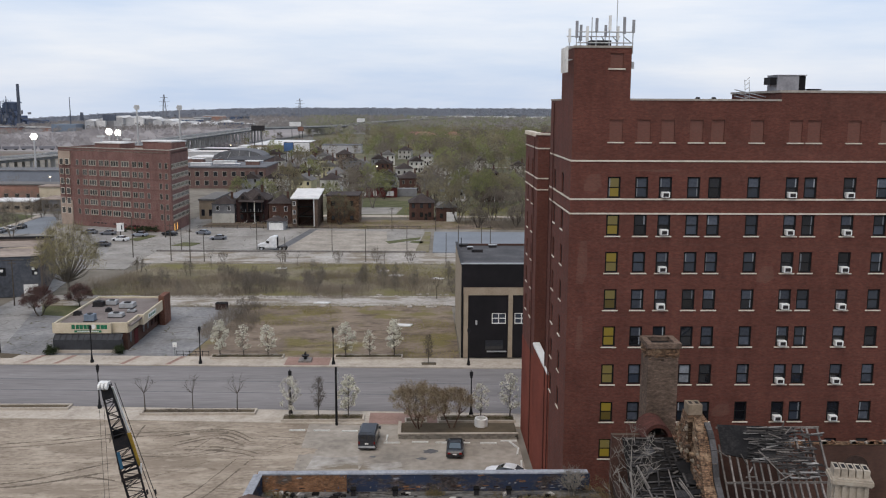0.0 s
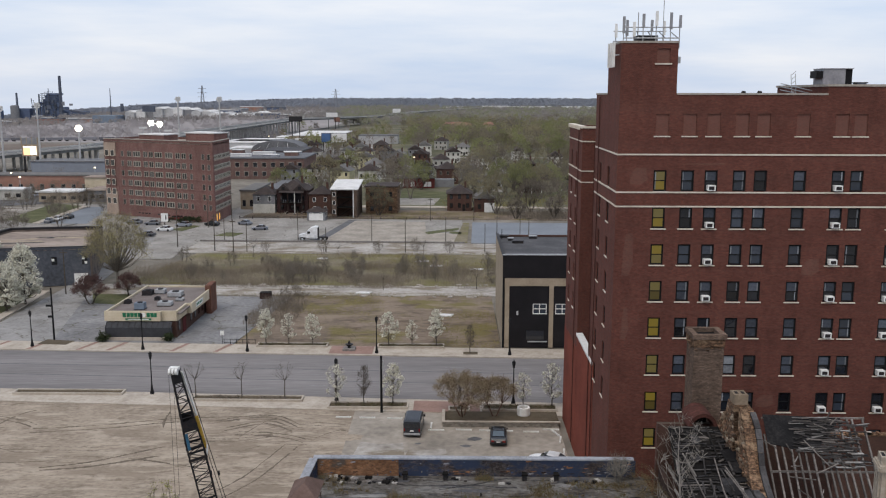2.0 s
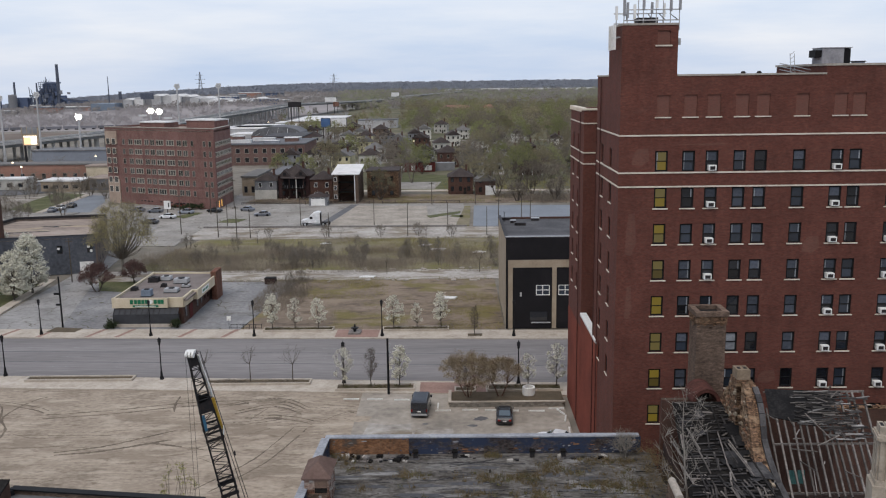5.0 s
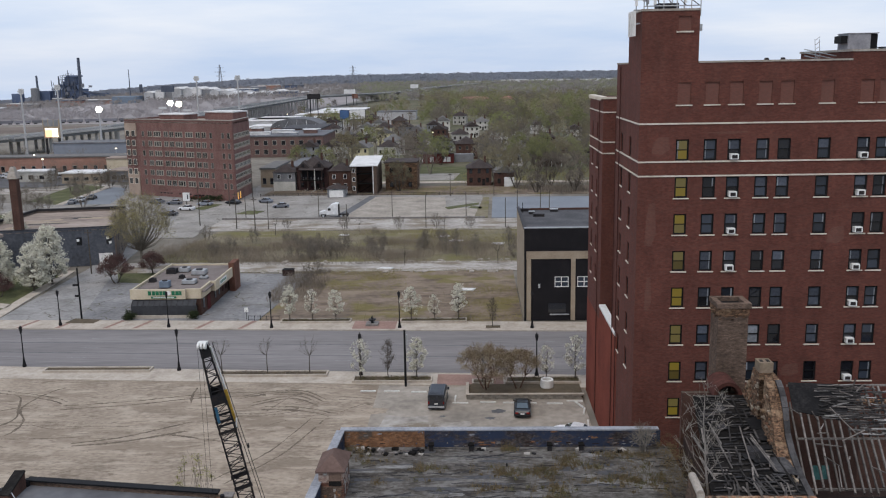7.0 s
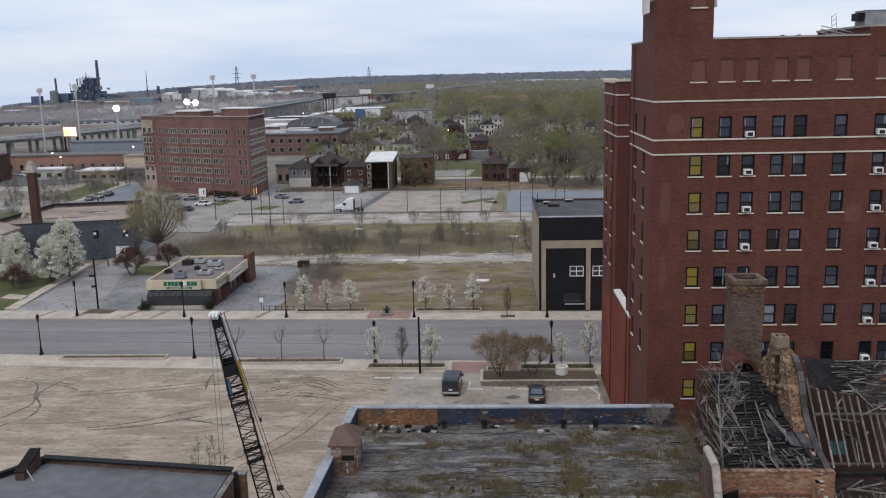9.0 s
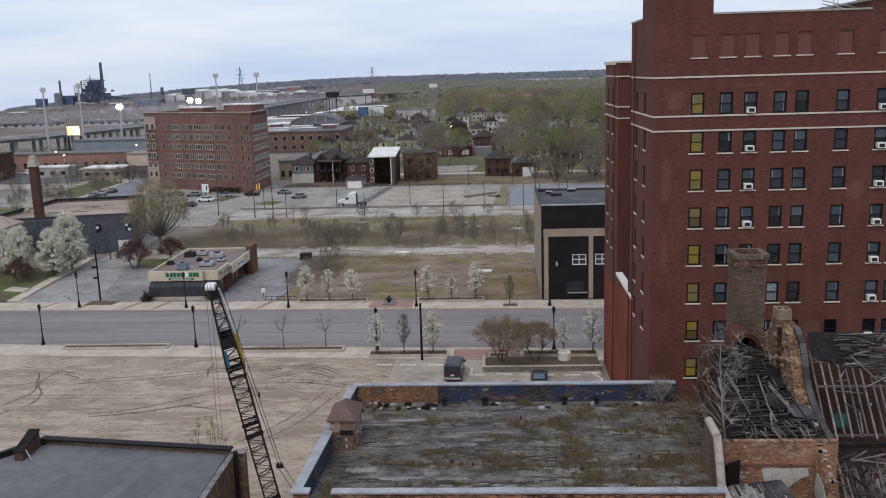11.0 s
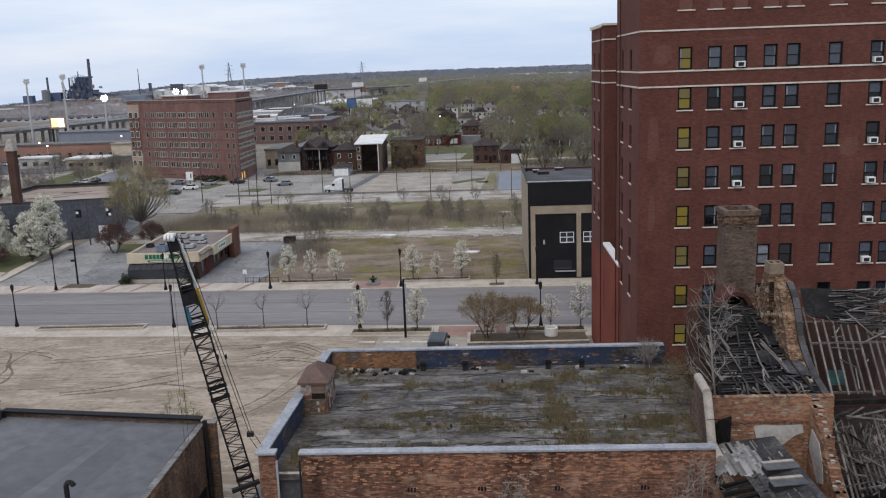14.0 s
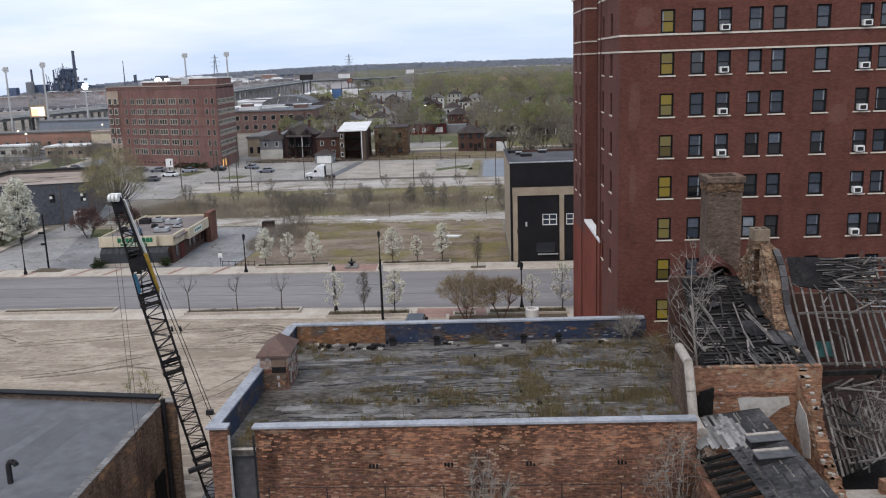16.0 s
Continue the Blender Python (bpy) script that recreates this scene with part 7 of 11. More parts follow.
part("turntable", lathe(bmesh.new(), ((1.2, 1.0), (1.2, 1.4)), 16, (-14.3, 53.4, 0)), M["steel_dark"], crane)
for x in (-16.2, -13.3):
    bm = P([(x, 50.4), (x + 0.9, 50.4), (x + 0.9, 56.2), (x, 56.2)], 0.0, 1.1)
    bmesh.ops.bevel(bm, geom=bm.edges[:], offset=0.2, segments=1, affect="EDGES")
    part("track", bm, M["steel_dark"], crane, "crawler track")
part("counterweight", B((-15.4, -13.1, 55.7, 56.6, 1.5, 2.7)), M["steel_dark"], crane)

# ---- along the road ----
def road_lines():
    k = 0
    for x in np.arange(-110, 60, 9.0):
        for fr_, w in ((0.25, 0.12), (0.50, 0.12), (0.74, 0.12)):
            y = kn(x) + (kf(x) - kn(x)) * fr_
            if fr_ == 0.5 and k % 2:
                continue
            part("lane_mark", P([(x, y), (x + 3.0, y - 0.15), (x + 3.0, y + w - 0.15), (x, y + w)], 0.0, 0.004), M["white_paint_worn"], lines)
        k += 1


lines = tagged(new("lane_marks"), label="worn white dashed lane marks on the asphalt", category="marking", kind="structure")
road_lines()
for y0 in (0.36, 0.62):
    part("tar_seam", strip(lambda x: kn(x) + (kf(x) - kn(x)) * y0, lambda x: kn(x) + (kf(x) - kn(x)) * y0 + 0.25, -150, 80, 0.0, 0.003), M["asphalt_dark"], lines)


def lamp_post():
    o = thing("street_lamp", "black cast-iron street lamp with a fluted base", "street lamp", "street lamps")
    part("base", lathe(bmesh.new(), ((0.26, 0), (0.26, 0.25), (0.17, 0.5), (0.12, 1.0), (0.09, 1.2)), 10), M["black_metal"], o)
    part("pole", tube(bmesh.new(), (0, 0, 1.1), (0, 0, 4.6), 0.085, 0.06, n=8), M["black_metal"], o)
    part("collar", lathe(bmesh.new(), ((0.07, 4.5), (0.16, 4.62), (0.13, 4.75)), 8), M["black_metal"], o)
    part("lantern", lathe(bmesh.new(), ((0.12, 4.72), (0.22, 4.95), (0.2, 5.2), (0.12, 5.28)), 8), M["steel_dark"], o, "dark lantern")
    part("finial", lathe(bmesh.new(), ((0.24, 5.22), (0.2, 5.32), (0.05, 5.45), (0.01, 5.6)), 8), M["black_metal"], o)
    return o


lp = put(lamp_post(), -15.1, 102.2, 0.13)
for x, y in ((6.5, 101.7), (-38.6, 104.6), (-59.5, 106.4), (-31.0, 123.6), (-12.0, 123.1), (-46.6, 124.3), (-63.6, 125.6), (7.3, 122.5), (-84, 126.2)):
    again(lp, x, y, 0.13)
for x, y, h, lab in ((-9.3, 98.7, 7.0, "tall dark plain steel pole by the car park"), (-62.0, 129.4, 8.2, "dark timber utility pole with two small boxes")):
    o = thing("utility_pole", lab, "pole", at=(x, y, 0.0))
    part("shaft", tube(bmesh.new(), (0, 0, -0.1), (0, 0, h), 0.15, 0.12, n=8), M["black_metal"], o)
    if h > 8:
        part("signal_box", B((-0.9, -0.12, -0.12, 0.12, 5.3, 5.6)), M["black_metal"], o)
        part("signal_box", B((-0.7, -0.12, -0.12, 0.12, 3.6, 3.9)), M["black_metal"], o)
    else:
        part("meter", B((0.12, 0.3, -0.12, 0.12, 5.2, 6.4)), M["grey_metal"], o)


def bed(x0, x1, y0, y1, label):
    o = tagged(new("planting_bed"), label=label, category="planting bed")
    part("soil", B((x0 + 0.2, x1 - 0.2, y0 + 0.2, y1 - 0.2, 0.0, 0.26)), M["soil"], o)
    for b in ((x0, x1, y0, y0 + 0.2, 0, 0.4), (x0, x1, y1 - 0.2, y1, 0, 0.4), (x0, x0 + 0.2, y0 + 0.2, y1 - 0.2, 0, 0.4), (x1 - 0.2, x1, y0 + 0.2, y1 - 0.2, 0, 0.4)):
        part("edging", B(b), M["concrete"], o)
    return o


bed(-15.9, -6.2, 99.6, 101.6, "raised concrete planting bed with brown soil and trees")
bed(2.6, 11.6, 99.0, 101.0, "raised concrete planting bed with low hedge and trees")
bed(-33.0, -19.3, 102.0, 103.7, "long low concrete planting bed with bare saplings")
bed(-56.0, -42.2, 104.0, 105.6, "long low concrete planting bed beside the pavement")
bed(-30.2, -19.6, 125.8, 127.6, "concrete planting bed with blossoming pear trees")
bed(-12.2, -2.2, 125.6, 127.4, "concrete planting bed with blossoming pear trees")
bed(-1.4, 1.2, 98.6, 100.2, "small square planting box on the pavers")
tagged(part("tree_pit", B((0.6, 2.7, 122.6, 123.9, 0.13, 0.15)), M["soil"]), label="square tree pit of brown soil in the pavement", category="tree pit", kind="structure")
for x0, x1, f0, f1 in ((-5.6, 2.4, lambda x: kn(x) - 4.35, lambda x: kn(x) - 0.5), (-19.0, -12.6, lambda x: kf(x) + 0.5, lambda x: kf(x) + 4.5)):
    setting("paver_square", strip(f0, f1, x0, x1, 0.0, 0.137), M["paver"], "square of red brick pavers", "pavement")
for x in (-52.0, -56.5, -36.0, -42.5, -64, -70):
    setting("paver_band", P([(x, kf(x) + 0.3), (x + 0.7, kf(x) + 0.3), (x + 2.0, kf(x) + 4.5), (x + 1.3, kf(x) + 4.5)], 0.0, 0.137), M["paver"], "band of red pavers across the pavement", "pavement")
hedge_rng = np.random.default_rng(4)
for x0, x1, y0, y1, z, m, lab in ((3.0, 11.2, 99.6, 100.5, 0.5, "soil_weed", "low brown dormant hedge in the bed"), (-15.5, -6.5, 100.1, 101.1, 0.4, "soil_weed", "low brown ground cover in the bed"), (-31.8, -27.0, 102.5, 103.2, 0.45, "twig", "low dark shrubs in the bed"), (-25.5, -21.2, 102.4, 103.2, 0.45, "twig", "low dark shrubs in the bed"), (-30, -19.8, 126.2, 127.2, 0.4, "soil_weed", "low green and brown ground cover"), (-12, -2.4, 126, 127, 0.4, "soil_weed", "low green and brown ground cover")):
    n = int((x1 - x0) * 7)
    c = np.stack([x0 + (x1 - x0) * hedge_rng.random(n), y0 + (y1 - y0) * hedge_rng.random(n), np.full(n, z * 0.8)], axis=1)
    v, f = leaf_cloud(hedge_rng, c, np.full(n, 0.3), 14, 0.05, 0.7)
    tagged(raw("low_shrubs", v, f, M[m]), label=lab, category="shrubs", kind="stuff")

# retaining wall, planter, wheel stops
rw = tagged(new("retaining_wall"), label="low grey split-block retaining wall by the car park", category="wall")
rng = np.random.default_rng(3)
blk = {}
for j in range(3):
    for k in range(34):
        x = -2.0 + (k + 0.5 * (j % 2)) * 0.4
        if x + 0.38 > 11.3:
            continue
        key = k % 3
        if key not in blk:
            bm = B((0, 0.385, -0.13, 0.13, 0, 0.19))
            for v in bm.verts:
                if v.co.y < 0:
                    v.co.y -= 0.03 * rng.random()
            first = part("block", bm, M["block"], rw)
            blk[key] = first.data
            bpy.data.objects.remove(first)
        child("block", blk[key], rw, pose(x, 94.3, j * 0.2))
for b in ((-2.05, 11.35, 94.1, 94.5, 0.6, 0.68), (-2.1, -1.75, 94.5, 98.2, 0.0, 0.68)):
    part("wall_cap", B(b), M["concrete"], rw)
part("fill", B((-1.75, 11.3, 94.5, 98.4, 0.0, 0.35)), M["soil"], rw, "brown soil behind the wall")
pl = thing("round_planter", "round white concrete planter ring", "planter", at=(7.4, 97.4, 0.33))
bm = bmesh.new()
rings = [[bm.verts.new((r * math.cos(2 * math.pi * i / 20), r * math.sin(2 * math.pi * i / 20), z)) for i in range(20)] for r, z in ((0.72, 0), (0.76, 0.1), (0.76, 0.9), (0.72, 0.98), (0.55, 0.98), (0.52, 0.6))]
for a, b in zip(rings, rings[1:]):
    for i in range(20):
        bm.faces.new((a[i], a[(i + 1) % 20], b[(i + 1) % 20], b[i]))
part("ring", bm, M["white"], pl, smooth=False)
part("soil", lathe(bmesh.new(), ((0.54, 0.55), (0.5, 0.66)), 16), M["soil"], pl)
stop = tagged(part("wheel_stop", P([(-0.9, -0.09), (0.9, -0.09), (0.9, 0.09), (-0.9, 0.09)], 0, 0.13), M["white_paint"]), label="white painted concrete wheel stop", category="wheel stop", group="wheel stops")
stops = ((-13.6, 96.9, 0), (-10.8, 96.8, 0), (-7.6, 96.6, 0), (-2.7, 93.0, 0), (0.4, 93.2, 0), (3.0, 93.0, 0), (5.0, 92.8, 0), (7.9, 92.7, 0), (10.2, 93.4, 0), (-3.3, 94.4, 88), (10.9, 90.4, 80), (10.6, 92.4, 112), (10.9, 86.9, 85))
for i, (x, y, a) in enumerate(stops):
    o = stop if i == 0 else copy_thing(stop, pose(0, 0, 0))
    o.matrix_basis = pose(x, y, 0.03, 0, 0, a)
fo = thing("stone_urn", "dark stone urn fountain on a square plinth", "urn", at=(-16.2, 124.8, 0.135))
part("plinth", B((-0.9, 0.9, -0.9, 0.9, 0, 0.28)), M["stone"], fo)
part("bowl", lathe(bmesh.new(), ((0.25, 0.28), (0.2, 0.5), (0.55, 0.75), (0.6, 0.85), (0.2, 0.9)), 12), M["steel_dark"], fo)
part("finial", lathe(bmesh.new(), ((0.12, 0.85), (0.16, 1.1), (0.05, 1.35), (0.02, 1.4)), 8), M["steel_dark"], fo)
st = np.random.default_rng(171)
for x, y, w, d, m, lab in ((-8.6, 87.6, 5.4, 3.4, "old_concrete", "pale concrete slab set in the car park"), (-3.6, 86.6, 4.6, 2.4, "old_concrete", "pale concrete slab set in the car park"), (1.5, 90.6, 1.6, 1.2, "asphalt_dark2", "dark oil stain on the car park"), (0.6, 88.6, 1.2, 0.8, "asphalt_dark2", "dark oil stain on the car park"), (-4.6, 89.2, 0.7, 0.5, "asphalt_dark2", "dark oil stain on the car park"), (-12.0, 91.0, 3.0, 2.0, "dirt", "drift of sand over the car park")):
    pts = [(x + w / 2 * math.cos(2 * math.pi * i / 16) * (0.7 + 0.5 * st.random()), y + d / 2 * math.sin(2 * math.pi * i / 16) * (0.7 + 0.5 * st.random())) for i in range(16)]
    if "slab" in lab:
        pts = [(x - w / 2, y - d / 2), (x + w / 2, y - d / 2 + 0.2), (x + w / 2 - 0.3, y + d / 2), (x - 0.2, y + d / 2 - 0.3), (x - w / 2 + 0.5, y + d / 2 + 0.3)]
    setting("lot_patch", P(pts, 0.0, 0.032 + 0.001 * st.random()), M[m], lab, "ground")
# low fence by the yard, small signs
fc = thing("low_fence", "short dark iron fence at the yard entrance", "fence")
for k in range(6):
    part("post", tube(bmesh.new(), (-35.4 + k * 0.95, 127.5 - 0.05 * k, 0.03), (-35.4 + k * 0.95, 127.5 - 0.05 * k, 0.95), 0.04), M["black_metal"], fc)
for z in (0.35, 0.85):
    part("rail", tube(bmesh.new(), (-35.4, 127.5, z), (-30.65, 127.25, z), 0.03), M["black_metal"], fc)
sg = thing("yard_sign", "small white sign on a post", "sign", at=(-35.8, 128.0, 0.03))
part("post", tube(bmesh.new(), (0, 0, 0), (0, 0, 1.6), 0.04), M["steel_dark"], sg)
part("board", B((-0.3, 0.3, -0.03, 0.03, 1.3, 2.0)), M["white"], sg)
db = thing("bin_enclosure", "dark rusty skip at the edge of the yard", "skip", at=(-35.6, 158.6, 0.03))
part("body", P([(-1.0, -0.7), (0.9, -0.8), (1.0, 0.7), (-0.9, 0.8)], 0, 1.15), M["skip"], db)
part("lid", slab(bmesh.new(), ((-1.05, -0.75, 1.17), (0.95, -0.85, 1.17), (1.05, 0.75, 1.17), (-0.95, 0.85, 1.17)), 0.08), M["char_wood"], db)
# tyre marks in the dirt
tv, tf = [], []


def tyre(points, w=0.13):
    """A ragged pressed ribbon along a smooth curve through the points."""
    p = [Vector((x, y, 0.0)) for x, y in points]
    p = [p[0] * 2 - p[1]] + p + [p[-1] * 2 - p[-2]]
    prev, lift = None, 0.022 + 0.006 * rng.random()
    for i in range(1, len(p) - 2):
        n = int((p[i + 1] - p[i]).length / 0.3) + 2
        for s in range(n):
            t = s / n
            a, b, c, d = p[i - 1], p[i], p[i + 1], p[i + 2]
            q = 0.5 * (2 * b + (c - a) * t + (2 * a - 5 * b + 4 * c - d) * t * t + (3 * b - 3 * c + d - a) * t ** 3)
            g = (c - a) * 0.5 + (c - b) * 0.2
            k = w * (0.35 + 0.9 * rng.random()) * (0.35 + 0.65 * abs(noise.noise(Vector((q.x * 0.35, q.y * 0.35, 1.0))) + 0.6))
            side = Vector((-g.y, g.x, 0)).normalized() * k
            off = Vector((rng.normal() * 0.02, rng.normal() * 0.02, 0))
            base = len(tv)
            tv.extend([tuple(q + off - side + Vector((0, 0, lift))), tuple(q + off + side + Vector((0, 0, lift + 0.001 * rng.random())))])
            if prev is not None and noise.noise(Vector((q.x * 0.5, q.y * 0.5, 7.0))) > -0.5:
                tf.append((prev, prev + 1, base + 1, base))
            prev = base


for pts, gauge, w in (
        (((-52.3, 80.0), (-52.0, 82.8), (-50.3, 85.0), (-50.6, 88.3), (-52.6, 91.6), (-52.5, 95.0), (-51.6, 97.5), (-50.4, 98.9)), 0.0, 0.2),
        (((-53.2, 84.6), (-52.6, 86.6), (-51.9, 89.0), (-53.0, 92.0), (-54.4, 95.2), (-56.0, 96.6)), 0.0, 0.2),
        (((-58.0, 97.0), (-55.0, 96.2), (-50.6, 94.6), (-48.4, 93.2)), 0.6, 0.16),
        (((-60.0, 89.8), (-55.4, 91.0), (-51.0, 93.6)), 0.0, 0.13),
        (((-42.6, 82.2), (-38.0, 83.7), (-33.6, 86.6), (-31.5, 88.0)), 0.0, 0.26),
        (((-42.2, 81.6), (-37.5, 82.6), (-31.4, 85.4)), 0.0, 0.26),
        (((-48.0, 91.6), (-40.3, 93.0), (-33.9, 94.9), (-28.0, 95.7), (-21.0, 96.2)), 0.9, 0.2),
        (((-52.0, 87.0), (-45.0, 86.8), (-38.0, 86.6)), 0.7, 0.09),
        (((-56.0, 83.8), (-48.0, 83.4), (-41.0, 84.0)), 0.0, 0.10),
        (((-33.6, 93.4), (-34.2, 96.0), (-34.4, 98.8)), 0.0, 0.16),
        (((-31.2, 94.6), (-31.4, 97.0), (-31.4, 99.2)), 0.0, 0.14),
        (((-28.3, 94.9), (-24.6, 96.6), (-21.2, 96.4), (-18.1, 93.5)), 0.6, 0.24),
        (((-26.5, 92.6), (-22.2, 94.8), (-18.6, 92.4)), 0.7, 0.22),
        (((-25.0, 91.4), (-21.6, 91.2), (-18.9, 90.4), (-16.9, 89.2)), 0.7, 0.2),
        (((-29.6, 89.8), (-25.0, 89.4), (-20.5, 91.0)), 0.6, 0.14),
        (((-24.2, 73.0), (-20.4, 79.0), (-18.6, 84.2), (-17.4, 88.4)), 1.2, 0.14),
        (((-33.0, 84.4), (-29.5, 83.4), (-27.0, 82.6)), 0.0, 0.16)):
    tyre(pts, w)
    if gauge:
        run = Vector((pts[-1][0] - pts[0][0], pts[-1][1] - pts[0][1], 0)).normalized()
        tyre([(x - run.y * gauge * 1.3, y + run.x * gauge * 1.3) for x, y in pts], w * 0.8)
for k in range(24):
    x, y = -58 + 48 * rng.random(), 62 + 33 * rng.random()
    a, L = rng.normal() * 0.35, 4 + 9 * rng.random()
    c = rng.normal() * 0.8
    tyre([(x, y), (x + L * 0.5 * math.cos(a), y + L * 0.5 * math.sin(a) + c), (x + L * math.cos(a), y + L * math.sin(a))], 0.05 + 0.05 * rng.random())
tagged(raw("tyre_marks", tv, tf, M["track"]), label="dark curved tyre marks in the dirt", category="tyre marks", kind="stuff")
# scattered gravel and clods on the lot
n = 700
px = np.stack([-70 + 82 * rng.random(n), 60 + 38 * rng.random(n), np.full(n, 0.03)], axis=1)
v, f = leaf_cloud(rng, px, np.full(n, 0.12), 2, 0.03, 0.3)
v[:, 2] = np.maximum(v[:, 2], 0.024)
tagged(raw("gravel", v, f, M["track"]), label="loose stones and clods on the dirt lot", category="gravel", kind="stuff")

# ---- vehicles ----
def wheel(parent, x, y, r=0.33, w=0.22):
    t = part("wheel", tube(bmesh.new(), (x - w / 2, y, r), (x + w / 2, y, r), r, n=14), M["rubber"], parent, "black tyre")
    s = 1 if x > 0 else -1
    part("rim", tube(bmesh.new(), (x + s * (w / 2 - 0.02), y, r), (x + s * (w / 2 + 0.015), y, r), r * 0.62, n=10), M["grey_metal"], t)


def hull(bm, sections):
    """Skin between rectangular cross-sections (y, half width low, half width high, z low, z high)."""
    rings = []
    for y, wl_, wh, z0, z1 in sections:
        e = min(0.12, (z1 - z0) * 0.3)
        rings.append([bm.verts.new(c) for c in ((-wl_, y, z0), (wl_, y, z0), (wl_, y, z1 - e), (wh - 0.04, y, z1), (-wh + 0.04, y, z1), (-wl_, y, z1 - e))])
    for a, b in zip(rings, rings[1:]):
        for i in range(6):
            bm.faces.new((a[i], a[(i + 1) % 6], b[(i + 1) % 6], b[i]))
    bm.faces.new(rings[0])
    bm.faces.new(rings[-1])
    return bm


def sedan(paint, label, group="", name="car"):
    """A saloon with its nose towards +y."""
    o = thing(name, label, "car", group)
    part("body", hull(bmesh.new(), ((-2.28, 0.78, 0.72, 0.35, 0.72), (-2.15, 0.86, 0.80, 0.26, 0.92), (-1.2, 0.90, 0.84, 0.22, 0.98), (0.9, 0.90, 0.84, 0.22, 0.96), (1.75, 0.87, 0.78, 0.24, 0.84), (2.2, 0.80, 0.68, 0.30, 0.66), (2.28, 0.74, 0.6, 0.36, 0.58))), M[paint], o)
    part("cabin", hull(bmesh.new(), ((-1.62, 0.80, 0.72, 0.93, 1.0), (-0.95, 0.78, 0.60, 0.93, 1.40), (0.15, 0.78, 0.60, 0.93, 1.43), (1.0, 0.80, 0.72, 0.93, 0.99))), M["glass_dark"], o, "dark glass cabin")
    part("roof", hull(bmesh.new(), ((-0.98, 0.60, 0.56, 1.385, 1.43), (-0.4, 0.62, 0.57, 1.40, 1.46), (0.2, 0.60, 0.56, 1.40, 1.45))), M[paint], o)
    # Rear slope gets a bluer, lighter glass to paint the sky's sheen.
    part("rear_glass", slab(bmesh.new(), ((-0.62, -1.60, 1.02), (0.62, -1.60, 1.02), (0.54, -1.0, 1.40), (-0.54, -1.0, 1.40)), 0.02), M["sky_sheen_glass"], o, "rear window with the sky's sheen in its colour")
    for s in (-1, 1):
        part("pillar", beam(bmesh.new(), (s * 0.74, -1.58, 1.0), (s * 0.6, -0.95, 1.40), 0.09, 0.05), M[paint], o)
        part("tail_light", B((s * 0.6 - 0.14, s * 0.6 + 0.14, -2.3, -2.2, 0.62, 0.78)), M["tail"], o)
        part("headlight", B((s * 0.58 - 0.14, s * 0.58 + 0.14, 2.2, 2.29, 0.5, 0.6)), M["lamp_glass"], o)
        part("mirror", B((s * 0.96 - 0.08, s * 0.96 + 0.08, 0.7, 0.8, 0.93, 1.05)), M[paint], o)
        wheel(o, s * 0.80, 1.42)
        wheel(o, s * 0.80, -1.40)
    part("plate", B((-0.22, 0.22, -2.31, -2.285, 0.55, 0.68)), M["white"], o)
    return o


def van():
    o = thing("van", "dark grey passenger van parked in the car park", "van")
    part("body", hull(bmesh.new(), ((-2.6, 0.92, 0.82, 0.32, 1.2), (-2.58, 0.98, 0.88, 0.28, 1.95), (-2.3, 1.0, 0.90, 0.26, 2.05), (0.9, 1.0, 0.90, 0.26, 2.05), (1.45, 1.0, 0.84, 0.26, 1.85), (2.0, 0.98, 0.86, 0.28, 1.2), (2.5, 0.92, 0.82, 0.34, 1.0), (2.6, 0.86, 0.76, 0.4, 0.8))), M["car_grey"], o)
    for s in (-1, 1):
        part("rear_window", B((s * 0.45 - 0.34, s * 0.45 + 0.34, -2.63, -2.585, 1.22, 1.78)), M["glass_dark"], o)
        part("side_window", B((s * 0.985 - 0.03, s * 0.985 + 0.03, -2.1, 0.7, 1.25, 1.75)), M["glass_dark"], o)
        part("mirror", B((s * 1.12 - 0.1, s * 1.12 + 0.1, 1.3, 1.42, 1.2, 1.5)), M["car_black"], o)
        part("tail_light", B((s * 0.86 - 0.07, s * 0.86 + 0.07, -2.64, -2.58, 0.85, 1.15)), M["tail"], o)
        wheel(o, s * 0.9, 1.65, 0.36)
        wheel(o, s * 0.9, -1.65, 0.36)
    part("windscreen", slab(bmesh.new(), ((-0.8, 1.5, 1.82), (0.8, 1.5, 1.82), (0.86, 2.0, 1.25), (-0.86, 2.0, 1.25)), 0.03), M["glass_dark"], o)
    # Thin paler sheet paints the sky's light onto the van's top.
    part("roof", B((-0.78, 0.78, -2.2, 0.9, 2.05, 2.075)), M["skylit_roof"], o, "grey roof sheet with sky light put into its colour")
    part("bumper", B((-0.95, 0.95, -2.72, -2.6, 0.42, 0.62)), M["grey_metal"], o)
    part("plate", B((-0.2, 0.2, -2.64, -2.6, 0.8, 0.95)), M["white"], o)
    return o


put(van(), -5.2, 93.2, 0.03, -3, 0.95)
put(sedan("car_black", "black saloon car parked in the car park"), 4.15, 90.5, 0.03, -3)
put(sedan("car_white", "white saloon car parked beside the hall"), 9.0, 83.4, 0.03, 70)
